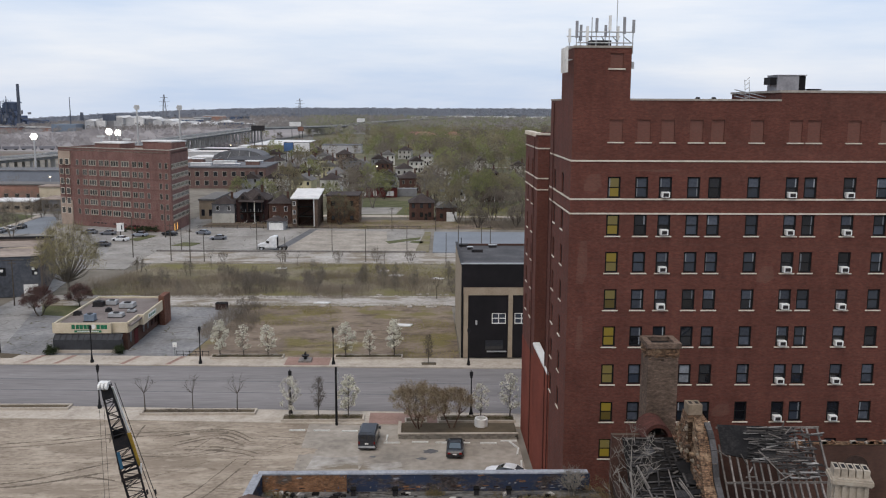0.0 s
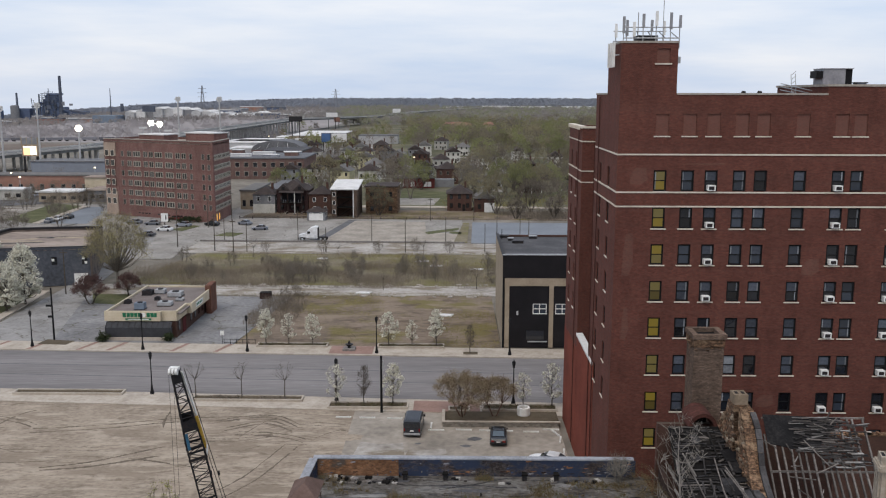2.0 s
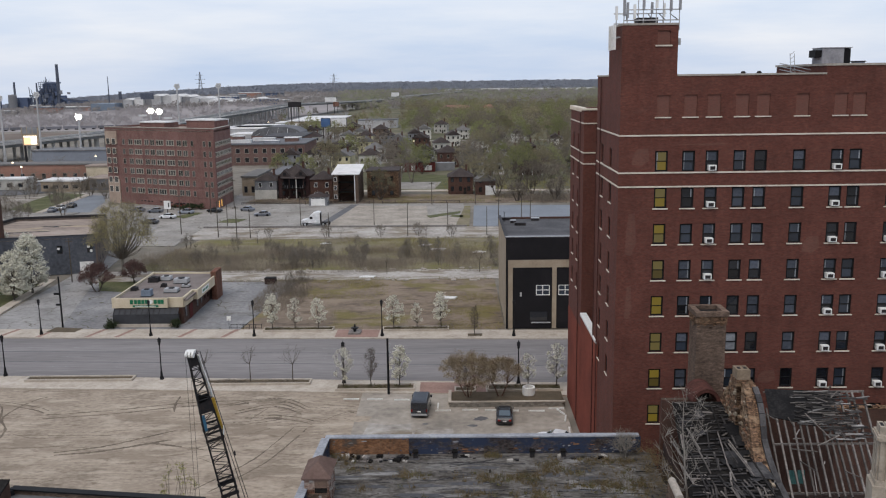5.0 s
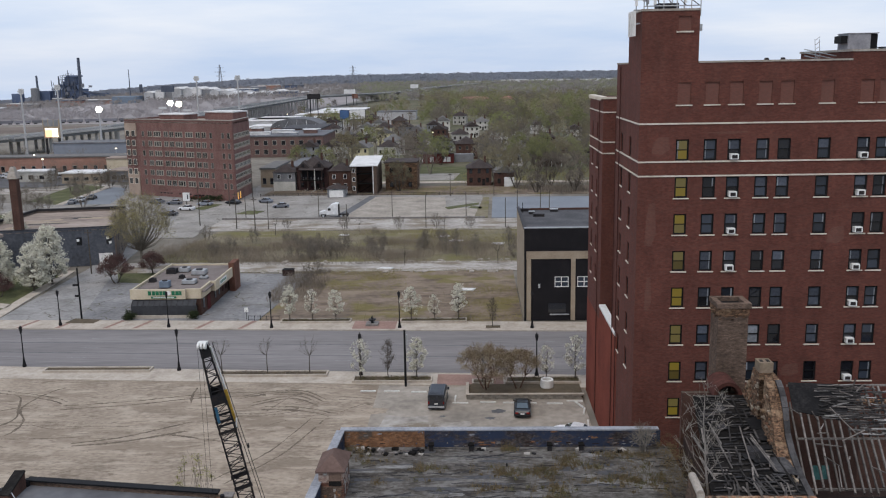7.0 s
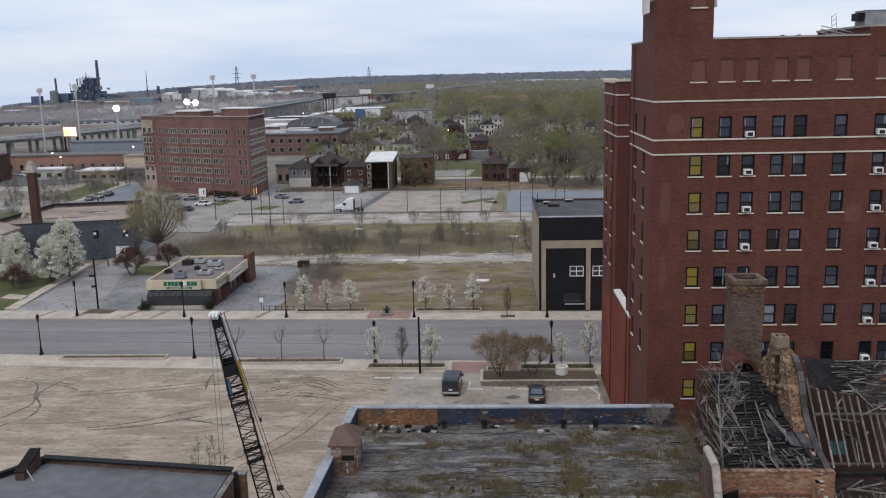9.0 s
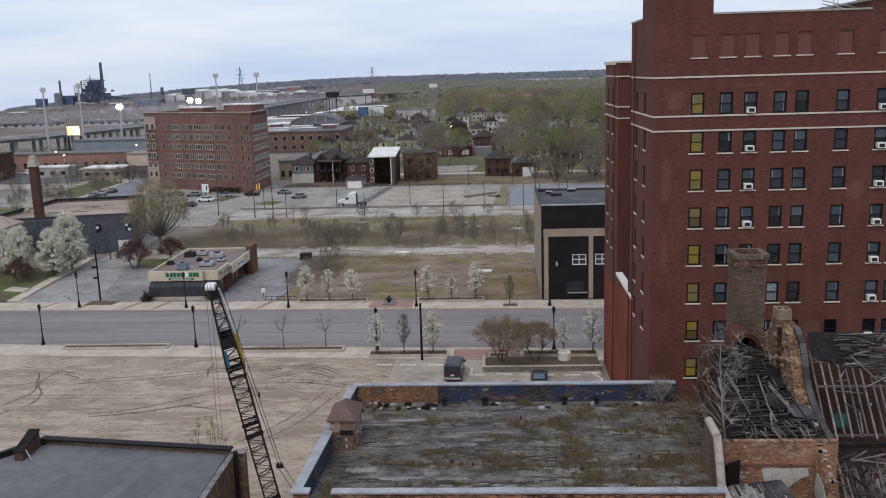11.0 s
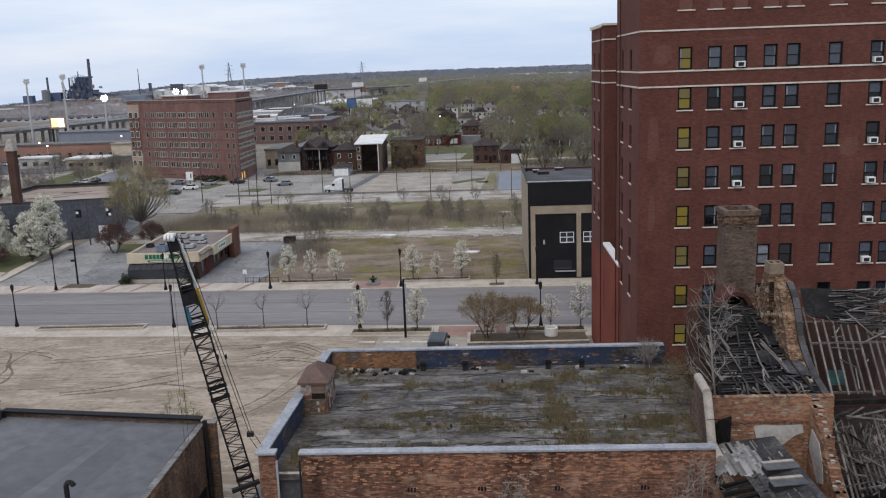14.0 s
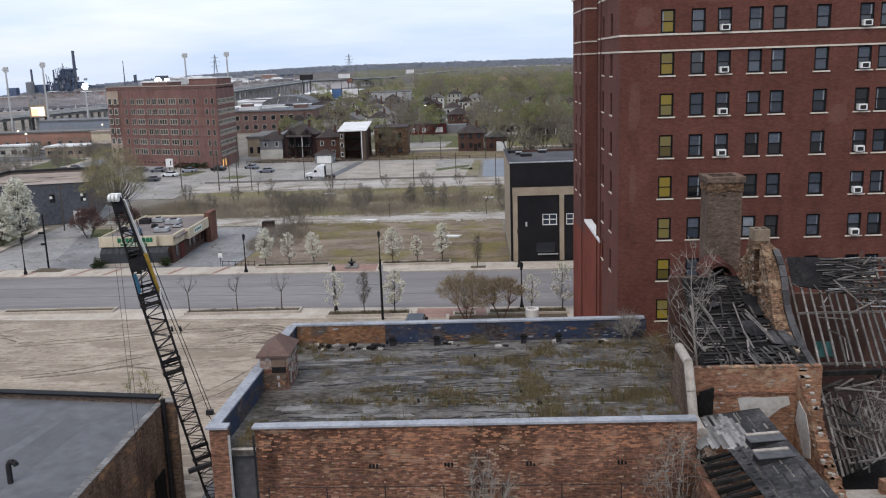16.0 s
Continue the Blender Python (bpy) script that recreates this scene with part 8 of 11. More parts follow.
def far_car(paint, label):
    """A saloon far off: body, glass, roof and wheels."""
    o = thing("car", label, "car", "far cars")
    part("body", hull(bmesh.new(), ((-2.28, 0.78, 0.72, 0.35, 0.72), (-2.1, 0.88, 0.82, 0.24, 0.95), (0.9, 0.90, 0.84, 0.22, 0.96), (1.9, 0.85, 0.76, 0.26, 0.80), (2.28, 0.74, 0.6, 0.36, 0.58))), M[paint], o)
    part("cabin", hull(bmesh.new(), ((-1.62, 0.80, 0.72, 0.93, 1.0), (-0.95, 0.78, 0.60, 0.93, 1.40), (0.15, 0.78, 0.60, 0.93, 1.43), (1.0, 0.80, 0.72, 0.93, 0.99))), M["glass_dark"], o, "dark glass cabin")
    part("roof", hull(bmesh.new(), ((-0.98, 0.60, 0.56, 1.385, 1.43), (-0.4, 0.62, 0.57, 1.40, 1.46), (0.2, 0.60, 0.56, 1.40, 1.45))), M[paint], o)
    for x in (-0.8, 0.8):
        for y in (-1.4, 1.42):
            part("wheel", tube(bmesh.new(), (x - 0.11, y, 0.33), (x + 0.11, y, 0.33), 0.33, n=8), M["rubber"], o, "black tyre")
    return o


lot_car = put(far_car("car_silver", "pale blue-grey car on the far car park"), -61.5, 253, 0.05, 60)
white_car = put(far_car("car_white", "white car parked in the town"), -80.8, 240.5, 0.05, 80)
dark_car = put(far_car("car_black", "black car parked in the town"), -70.5, 251.0, 0.05, 70)
red_car = put(far_car("plum", "dark red car parked in the town"), -84.5, 262.0, 0.05, 62)
lot_cars = (lot_car, white_car, dark_car, lot_car, dark_car, white_car, red_car)
for x, y, a in ((-55.0, 243.0, 100), (-82.5, 231, 85), (-78.2, 249, 80), (-88, 252, 95), (-62.5, 281, 10), (-94, 254, 85)):
    again(lot_car, x, y, 0.05, a)
for i, (x, y, a) in enumerate(((-80.5, 171.0, 20), (-108, 292, 70), (-113, 300, 60))):
    again(lot_car, x, y, 0.05, a)
frng = np.random.default_rng(9)
for i in range(26):
    again(lot_cars[i * 3 % 7], -178 + 3.3 * (i % 13) + frng.normal() * 0.3, 352 + 9 * (i // 13) + frng.normal() * 0.3, 0.0, 90 + frng.normal() * 6)

for i in range(22):
    again((white_car, lot_car, dark_car, white_car, red_car, lot_car)[i % 6], -181 + 4.4 * (i % 11) + frng.normal() * 0.5, 336 - 9 * (i // 11) + frng.normal() * 0.5, 0.0, 88 + frng.normal() * 8)


def truck():
    o = thing("truck", "white semi tractor with a sleeper cab on the far car park", "truck")
    part("chassis", B((-1.0, 1.0, -3.6, 3.2, 0.65, 0.95)), M["steel_dark"], o)
    part("hood", hull(bmesh.new(), ((1.6, 1.0, 0.9, 0.7, 1.95), (2.8, 0.95, 0.8, 0.7, 1.75), (3.5, 0.9, 0.7, 0.7, 1.5))), M["car_white"], o)
    part("cab", hull(bmesh.new(), ((-1.4, 1.15, 1.05, 0.8, 3.7), (-0.6, 1.15, 1.05, 0.8, 3.75), (0.5, 1.15, 1.0, 0.8, 3.4), (1.3, 1.12, 0.95, 0.8, 2.6), (1.7, 1.1, 0.95, 0.8, 1.95))), M["car_white"], o)
    part("windscreen", slab(bmesh.new(), ((-0.95, 1.12, 2.75), (0.95, 1.12, 2.75), (1.0, 1.66, 2.05), (-1.0, 1.66, 2.05)), 0.06), M["glass_dark"], o)
    for s in (-1, 1):
        part("side_window", B((s * 1.14 - 0.03, s * 1.14 + 0.03, 0.5, 1.25, 1.9, 2.5)), M["glass_dark"], o)
        part("fuel_tank", tube(bmesh.new(), (s * 0.95, -1.2, 0.75), (s * 0.95, 0.6, 0.75), 0.32, n=10), M["grey_metal"], o)
        wheel(o, s * 0.95, 2.5, 0.5, 0.3)
        wheel(o, s * 0.95, -2.2, 0.5, 0.5)
        wheel(o, s * 0.95, -3.3, 0.5, 0.5)
    part("back_panel", B((-1.1, 1.1, -1.48, -1.4, 0.9, 3.4)), M["char_wood"], o)
    part("bumper", B((-1.05, 1.05, 3.4, 3.6, 0.4, 0.8)), M["grey_metal"], o)
    return o


put(truck(), -37.4, 225.2, 0.05, 90)

# ---- trees near the road ----
pear = tree("pear_tree", "young pear tree in white blossom by the road", 31, 4.9, 1.3, 2.9, "blossom", 2300, 0.06, trunk_r=0.07, clump=0.34, group="pear trees", limbs=44)
put(pear, -8.1, 101.0, 0.26)
pear_b = tree("pear_tree", "slender pear tree with sparse white blossom", 37, 4.9, 1.2, 3.0, "blossom", 900, 0.06, trunk_r=0.07, clump=0.38, group="pear trees", limbs=40)
put(pear_b, -15.0, 100.8, 0.26)
again(pear_b, 11.0, 100.2, 0.26, 80, 1.08)
again(pear_b, 7.6, 100.3, 0.26, 190, 0.85)
pear_c = tree("pear_tree", "young pear tree in white blossom by the road", 39, 4.7, 1.2, 3.3, "blossom", 1700, 0.06, trunk_r=0.07, clump=0.36, group="pear trees", limbs=40)
put(pear_c, -21.9, 126.7, 0.26)
for x, y, a, s, src in ((-28.9, 126.8, 30, 1.08, pear), (-25.5, 126.8, 100, 0.95, pear_b), (-10.5, 126.4, 60, 1.1, pear_c), (-7.0, 126.5, 140, 0.8, pear_b), (-3.4, 126.4, 250, 1.12, pear)):
    again(src, x, y, 0.26, a, s)
bare = tree("bare_tree", "bare young street tree with dark upright twigs", 41, 4.7, 1.4, 2.0, "twig_dark", 500, 0.03, trunk_r=0.065, clump=0.4, group="bare street trees", leaf_name="twig_mass", limbs=60, twigs=6)
put(bare, -11.6, 101.0, 0.26)
sapl = tree("bare_tree", "thin leafless sapling in the planting bed", 44, 4.6, 2.3, 2.4, trunk_r=0.06, group="bare street trees", shape="vase", stems=1, limbs=9, twigs=4, clump=0.5)
put(sapl, -32.7, 103.0, 0.26)
for x, y, a in ((-26.9, 102.9, 80), (-21.5, 102.8, 160)):
    again(sapl, x, y, 0.26, a)
again(bare, 1.6, 123.2, 0.13, 50, 0.9)
rt = tree("crab_apple_tree", "spreading bronze-budded crab apple by the car park", 51, 5.1, 1.6, 7.2, "leaf_bronze", 15000, 0.04, trunk_r=0.085, stems=3, clump=0.7, bark="bark_red", group="crab apples", shape="dome", limbs=90, twigs=4)
put(rt, 0.3, 96.9, 0.3)
rt2 = tree("crab_apple_tree", "spreading bronze-budded crab apple by the car park", 53, 4.6, 1.6, 5.4, "leaf_bronze", 10000, 0.04, trunk_r=0.08, stems=2, clump=0.62, bark="bark_red", group="crab apples", shape="dome", limbs=70, twigs=4)
put(rt2, 4.0, 96.9, 0.3)
again(bare, -0.1, 99.4, 0.3, 0, 0.75)
weed = tree("sapling_tree", "thin sapling coming into yellow-green leaf by the dirt lot", 61, 6.6, 1.0, 3.4, "leaf_fresh", 900, 0.035, trunk_r=0.03, stems=3, clump=0.35, shape="dome", limbs=30)
put(weed, -24.5, 66.0, 0.0)
# the left side of the side street
big = tree("large_tree", "tall vase-shaped tree just coming into pale leaf", 71, 15.2, 3.4, 11.6, "leaf_willow", 17000, 0.05, trunk_r=0.34, stems=1, clump=1.35, shape="dome", limbs=150, twigs=8, bark="bark_mid")
put(big, -66.0, 166.2, 0)
plum = tree("plum_tree", "small purple-leaved plum tree", 73, 5.2, 1.3, 5.6, "leaf_purple", 7500, 0.06, trunk_r=0.13, clump=0.85, group="plum trees", shape="dome", stems=2, limbs=60)
put(plum, -66.0, 153.2, 0)
again(plum, -61.8, 160.5, 0, 100, 0.8)
again(plum, -82.5, 143.5, 0, 200, 0.75)
bigpear = tree("blossom_tree", "full pear tree covered in white blossom on the lawn", 77, 8.8, 1.2, 6.4, "blossom", 9000, 0.085, trunk_r=0.16, clump=0.72, group="blossom trees", limbs=110)
put(bigpear, -84.5, 148.0, 0)
for x, y, a, s in ((-78.4, 147.6, 90, 0.95), (-77.6, 152.8, 200, 1.2), (-97.5, 178, 40, 1.05), (-92, 171, 10, 0.95), (-88.8, 150.5, 300, 0.9)):
    again(bigpear, x, y, 0, a, s)
# brush in the field behind the alley
rng = np.random.default_rng(81)


def brush(name, n, region, h0, h1, m, label, lean=0.25, w=0.02):
    """Upright twigs as slender blades, thicker in drifts."""
    xs, ys = [], []
    while len(xs) < n:
        x, y = region[0] + (region[1] - region[0]) * rng.random(), region[2] + (region[3] - region[2]) * rng.random()
        d = noise.noise(Vector((x * 0.09, y * 0.16, 3.0))) * 0.8 + 0.35
        u, q = 2 * (x - region[0]) / (region[1] - region[0]) - 1, 2 * (y - region[2]) / (region[3] - region[2]) - 1
        d *= min(1.0, max(0.0, 1.15 - u ** 4 - q ** 4 + 0.9 * noise.noise(Vector((x * 0.25, y * 0.25, 9.0)))))
        if rng.random() < d:
            xs.append(x)
            ys.append(y)
    xs, ys = np.array(xs), np.array(ys)
    h = h0 + (h1 - h0) * rng.random(n) ** 2
    dx, dy = rng.normal(size=n) * lean * h, rng.normal(size=n) * lean * h
    a = rng.random(n) * math.pi
    wx, wy = np.cos(a) * w, np.sin(a) * w
    z = np.full(n, 0.02)
    v = np.stack([np.stack([xs - wx, ys - wy, z], 1), np.stack([xs + wx, ys + wy, z], 1), np.stack([xs + dx, ys + dy, h], 1)], axis=1).reshape(-1, 3)
    f = np.arange(len(v)).reshape(-1, 3)
    return tagged(raw(name, v, f, M[m]), label=label, category="brush", kind="stuff")


brush("brush", 24000, (-70, 9, 169.5, 190), 0.4, 2.4, "brush_twig", "dense grey-brown leafless brush behind the alley")
brush("brush", 14000, (-70, 9, 169.5, 192), 0.3, 1.8, "twig_pale", "pale dead stalks in the brush")
brush("brush", 9000, (4, 80, 169, 190), 0.4, 2.4, "brush_twig", "grey-brown leafless brush behind the black building")
brush("dry_grass", 16000, (-66, 44, 184, 207), 0.2, 0.8, "twig_pale", "tall dry grass in the overgrown field", w=0.03)
brush("dry_grass", 16000, (-30, 40, 184, 207), 0.15, 0.6, "straw_green", "greener grass in the overgrown field", w=0.03)
brush("dry_grass", 6000, (-66, 8, 167.0, 172), 0.15, 1.0, "twig", "weeds along the broken alley")
brush("dry_grass", 4000, (-66, 8, 159.6, 163), 0.1, 0.6, "straw", "weeds along the broken alley")
brush("dry_grass", 6000, (-36, -27, 138, 162), 0.3, 1.8, "twig", "weeds along the edge of the asphalt yard")
brush("field_grass", 2500, (-32, 7, 126, 163), 0.05, 0.2, "straw", "short thin grass on the vacant field", w=0.03)
brush("field_grass", 7000, (-31, -13, 146, 162), 0.06, 0.25, "straw_green", "greener grass in the vacant field", w=0.035)
brush("field_grass", 4500, (-4, 7, 125, 150), 0.06, 0.3, "straw_green", "greener grass by the black building", w=0.035)
brush("field_grass", 1500, (-26, -6, 125, 141), 0.05, 0.25, "straw", "thin grass in the vacant field", w=0.035)
mounds = np.random.default_rng(82)
mc, mr_ = [], []
for k in range(420):
    x, y = -66 + 74 * mounds.random(), 171 + 22 * mounds.random() ** 1.7
    if noise.noise(Vector((x * 0.11, y * 0.2, 5.0))) > -0.05:
        mc.append((x, y, 0.5 + 0.9 * mounds.random()))
        mr_.append(0.6 + 0.9 * mounds.random())
v, f = leaf_cloud(mounds, mc, mr_, 70, 0.035, 0.8)
v[:, 2] = np.maximum(v[:, 2], 0.04)
tagged(raw("brush_twigs", v, f, M["brush_twig"]), label="tangled grey-brown twigs of the brush", category="brush", kind="stuff")
setting("lawn", P([(-100, 131), (-77.5, 130.2), (-79.5, 160), (-102, 160)], -0.2, 0.06), M["lawn"], "green lawn under the blossom trees", "ground")
setting("lawn_path", P([(-77.5, 130.2), (-75.5, 130.1), (-78.3, 164), (-79.8, 164)], -0.2, 0.09), M["concrete"], "pale concrete path beside the lawn", "pavement")
setting("lawn_path", P([(-82, 137.2), (-77.6, 136), (-77.8, 138.6), (-82, 140)], -0.2, 0.09), M["concrete"], "pale concrete path beside the lawn", "pavement")
setting("yard_lawn", P([(-66, 154), (-57, 152), (-57, 161), (-69, 161.4)], -0.2, 0.05), M["lawn"], "scruffy green lawn by the plum tree", "ground")
setting("verge", P([(-63.5, 126.8), (-59.0, 126.6), (-58.6, 128.6), (-63.0, 129.4)], -0.2, 0.16), M["soil"], "brown planting verge round the pole", "ground")
# stones and slabs beside the alley
for k in range(46):
    x, y = -45 + 52 * rng.random(), (160.6 if k % 2 else 170.2) + rng.normal() * 0.6
    s = 0.25 + 0.5 * rng.random() ** 2
    put(tagged(part("rubble_slab", B((-s, s, -s * 0.6, s * 0.6, 0, 0.16)), M["stone_pale"]), label="broken slab of pale concrete", category="rubble", group="alley rubble"), x, y, 0.03, 180 * rng.random())
for x, y, s in ((-18, 163.2, 1.6), (-8, 196, 1.5), (-5, 190.5, 1.8), (-31, 199, 1.2), (4, 187, 1.6), (-2.5, 146, 1.7)):
    put(tagged(part("rubble_slab", P([(-s, -s * 0.3), (s * 0.7, -s * 0.5), (s, s * 0.3), (-s * 0.5, s * 0.5)], 0, 0.2), M["roof_white"]), label="large broken slab of pale concrete", category="rubble", group="alley rubble"), x, y, 0.02)
shrub = tree("brush_shrub", "bare grey-brown shrub standing in the brush", 91, 3.4, 0.4, 3.0, "twig", 900, 0.03, trunk_r=0.05, bark="bark_mid", stems=4, clump=0.5, group="brush shrubs", leaf_name="twig_mass", shape="dome", limbs=44, twigs=7)
put(shrub, -34, 176, 0.03)
shrub_b = tree("brush_shrub", "tall thin grey shrub standing in the brush", 93, 4.2, 0.5, 2.2, "twig", 500, 0.03, trunk_r=0.05, bark="bark_mid", stems=3, clump=0.5, group="brush shrubs", leaf_name="twig_mass", shape="dome", limbs=42, twigs=7)
put(shrub_b, -20, 179, 0.03)
srng = np.random.default_rng(95)
for k in range(46):
    x, y = -62 + 72 * srng.random(), 171.5 + 24 * srng.random() ** 1.6
    again(shrub if k % 2 else shrub_b, x, y, 0.03, 360 * srng.random(), 0.55 + 0.55 * srng.random())
for x, y, s_ in ((-30.8, 150, 0.6), (-31.4, 156, 0.8), (-30.2, 160, 0.7), (-19, 207, 0.9), (-10, 208, 1.0), (-32, 207, 1.0), (-2, 206.5, 0.9), (-46, 207.5, 0.8)):
    again(shrub, x, y, 0.03, 70 * s_, s_)

# ---- restaurant ----
rs = thing("restaurant", "small brick restaurant with a cream fascia and flat roof", "building")
RX0, RX1, RY0, RY1 = -54.3, -43.7, 129.4, 150.0
part("wall", B((RX0, RX1, 131.2, RY1, 0, 3.9)), M["brown_brick"], rs, "brown brick wall")
part("glazing", B((RX0 + 0.4, RX1 - 0.8, 130.4, 131.19, 0.5, 2.7)), M["glass_dark"], rs, "dark dining room glazing")
part("awning", slab(bmesh.new(), ((RX0 + 0.1, 129.6, 2.0), (RX1 - 0.4, 129.6, 2.0), (RX1 - 0.4, 130.5, 2.75), (RX0 + 0.1, 130.5, 2.75)), 0.06), M["awning"], rs, "dark sloping sunroom glass")
part("sunroom", B((RX0 + 0.1, RX1 - 0.4, 129.62, 130.4, 0.45, 1.95)), M["awning"], rs)
for k in range(12):
    x = RX0 + 0.2 + k * 0.88
    part("glazing_bar", beam(bmesh.new(), (x, 129.57, 2.03), (x, 130.47, 2.79), 0.06, 0.05), M["steel_dark"], rs)
part("plinth", B((RX0, RX1 - 0.3, 129.4, 129.6, 0, 0.5)), M["concrete"], rs)
for b in ((RX0 - 0.15, -46.0, 130.3, 130.6, 2.85, 4.4), (-46.0, RX1 + 0.15, 131.0, 131.3, 2.75, 4.3), (-46.0, -45.8, 130.3, 131.0, 2.85, 4.35), (RX0 - 0.2, RX0 + 0.05, 130.6, 150, 2.9, 4.3), (RX1 - 0.05, RX1 + 0.25, 131.3, 136.5, 2.7, 4.3), (RX1 + 0.25, RX1 + 1.0, 136.2, 136.5, 2.7, 4.3), (RX1 + 0.75, RX1 + 1.0, 136.5, 146.5, 2.7, 4.3), (RX0, RX1, 149.8, 150.1, 2.9, 4.2)):
    part("fascia", B(b), M["cream"], rs, "cream stucco fascia")
part("soffit", B((RX1, RX1 + 0.75, 136.5, 146.5, 2.7, 2.8)), M["cream"], rs)
part("roof", B((RX0 + 0.05, RX1 + 0.75, 131.3, 149.8, 3.7, 3.95)), M["rest_roof"], rs, "brown-grey flat roof")
part("brick_fin", P([(RX1 + 0.3, 146.6), (RX1 + 1.25, 146.6), (RX1 + 1.25, 150.2), (RX1 + 0.3, 150.2)], 0, 5.0), M["rust_brick"], rs, "red-brown brick fin wall")
for y in (132.2, 138.5, 140.7, 142.9, 145.0):
    w = part("window", B((RX1, RX1 + 0.06, y, y + 0.9, 0.9, 2.5)), M["glass_dark"], rs)
part("door", B((RX1, RX1 + 0.08, 134.4, 136.0, 0, 2.3)), M["plum"], rs, "dark red arched door")
bm = bmesh.new()
pts = [(134.4 + 0.8 - 0.8 * math.cos(math.pi * i / 8), 2.3 + 0.5 * math.sin(math.pi * i / 8)) for i in range(9)]
for a, b in zip(pts, pts[1:]):
    beam(bm, (RX1 + 0.1, a[0], a[1]), (RX1 + 0.1, b[0], b[1]), 0.18, 0.2)
part("door_arch", bm, M["brown_brick"], rs)
# sign lettering shown as plain bars
for x, w in ((-51.6, 0.5), (-50.95, 0.45), (-50.4, 0.5), (-49.8, 0.45), (-49.25, 0.5), (-47.9, 0.5), (-47.3, 0.5), (-46.75, 0.4)):
    part("sign_bar", B((x, x + w, 130.24, 130.297, 3.5, 4.15)), M["green_sign"], rs, "green sign bar")
part("sign_shape", lathe(bmesh.new(), ((0.36, -0.03), (0.36, 0.03)), 10), M["white"], rs).matrix_basis = pose(-48.4, 130.26, 3.85, 90)
part("sign_bar", B((-51.2, -47.2, 130.24, 130.297, 3.0, 3.3)), M["green_sign"], rs, "green sign bar")
part("sign_bar", B((-50.8, -47.6, 130.225, 130.239, 3.1, 3.2)), M["white"], rs)
part("sign_bar", B((RX1 + 1.0, RX1 + 1.05, 138.5, 142.5, 3.1, 3.9)), M["white"], rs)
for k in range(4):
    part("sign_bar", B((RX1 + 1.05, RX1 + 1.07, 138.8 + k * 0.9, 139.4 + k * 0.9, 3.3, 3.7)), M["green_sign"], rs)
for i, (x, y, w, d, h, m) in enumerate(((-50.0, 133.6, 1.5, 1.3, 1.5, "hvac_blue"), (-52.3, 143.9, 1.6, 1.4, 1.1, "steel_dark"), (-46.9, 136.2, 2.1, 1.5, 0.9, "grey_metal"), (-47.3, 142.9, 2.2, 1.8, 1.1, "grey_metal"), (-50.5, 145.0, 1.6, 1.4, 1.0, "grey_metal"), (-53.4, 137.5, 1.0, 0.9, 0.8, "steel_dark"), (-49.4, 140.0, 0.8, 0.8, 0.7, "steel_dark"), (-45.6, 139.6, 1.2, 0.9, 0.6, "grey_metal"))):
    o = thing("rooftop_unit", "weathered metal rooftop cooling unit", "air handler", "restaurant roof units", at=(x, y, 3.95))
    h *= 0.72
    part("case", B((-w / 2, w / 2, -d / 2, d / 2, 0.12, h)), M[m], o)
    part("kerb", B((-w / 2 - 0.08, w / 2 + 0.08, -d / 2 - 0.08, d / 2 + 0.08, 0, 0.12)), M["steel_dark"], o)
    part("fan", lathe(bmesh.new(), ((min(w, d) * 0.33, h), (min(w, d) * 0.33, h + 0.12), (min(w, d) * 0.25, h + 0.13)), 12), M["steel_dark"], o)
for k, (x, y, r) in enumerate(((-54.3, 128.7, 0.95), (-44.3, 128.9, 0.85))):
    rng = np.random.default_rng(90 + k)
    c = rng.normal(size=(40, 3)) * np.array((r * 0.45, r * 0.4, 0.28)) + np.array((x, y, 0.75))
    v, f = leaf_cloud(rng, c, np.full(40, 0.4), 40, 0.06)
    v[:, 2] = np.maximum(v[:, 2], 0.1)
    tagged(raw("clipped_shrub", v, f, M["evergreen"]), label="dark clipped evergreen shrub by the restaurant", category="shrub", group="restaurant shrubs")

# ---- black-fronted building ----
bb = thing("black_building", "two-storey building with a black front and tan stone frame", "building")
BX, BY = 6.4, 126.8
part("front_panel", wall_with_holes(7.4, 19.0, 0, 9.4, [(10.9, 13.0, 5.1, 6.7), (14.25, 16.25, 5.1, 6.7)], BY + 0.1, BY + 0.3), M["black_panel"], bb, "black cladding panels")
part("fascia", B((BX + 0.1, 26, BY - 0.05, BY + 0.3, 10.6, 14.0)), M["black_panel"], bb, "deep black fascia")
part("beam", B((BX + 0.3, 26, BY - 0.02, BY + 0.3, 9.4, 10.6)), M["tan_stone"], bb, "tan stone beam")
for x in (6.75, 13.3, 19.0):
    part("pilaster", B((x, x + 0.65, BY - 0.06, BY + 0.3, 0, 9.4)), M["tan_stone"], bb, "tan stone pilaster")
part("side_wall", B((BX, BX + 0.35, BY + 0.3, 149, 0, 13.8)), M["tan_stone"], bb, "tan brick side wall")
part("edge_strip", B((BX, BX + 0.3, BY - 0.04, BY + 0.3, 0, 14.0)), M["black_metal"], bb)
part("back_wall", B((BX + 0.35, 26, 148.6, 149, 0, 13.6)), M["brown_brick"], bb)
part("side_wall", B((25.6, 26, BY + 0.3, 148.6, 0, 13.6)), M["brown_brick"], bb)
part("roof", B((BX + 0.35, 25.6, BY + 0.3, 148.6, 13.0, 13.3)), M["tar"], bb, "black tar roof")
part("roof_band", B((BX + 0.4, 25.5, BY + 0.35, 132.5, 13.3, 13.32)), M["membrane"], bb)
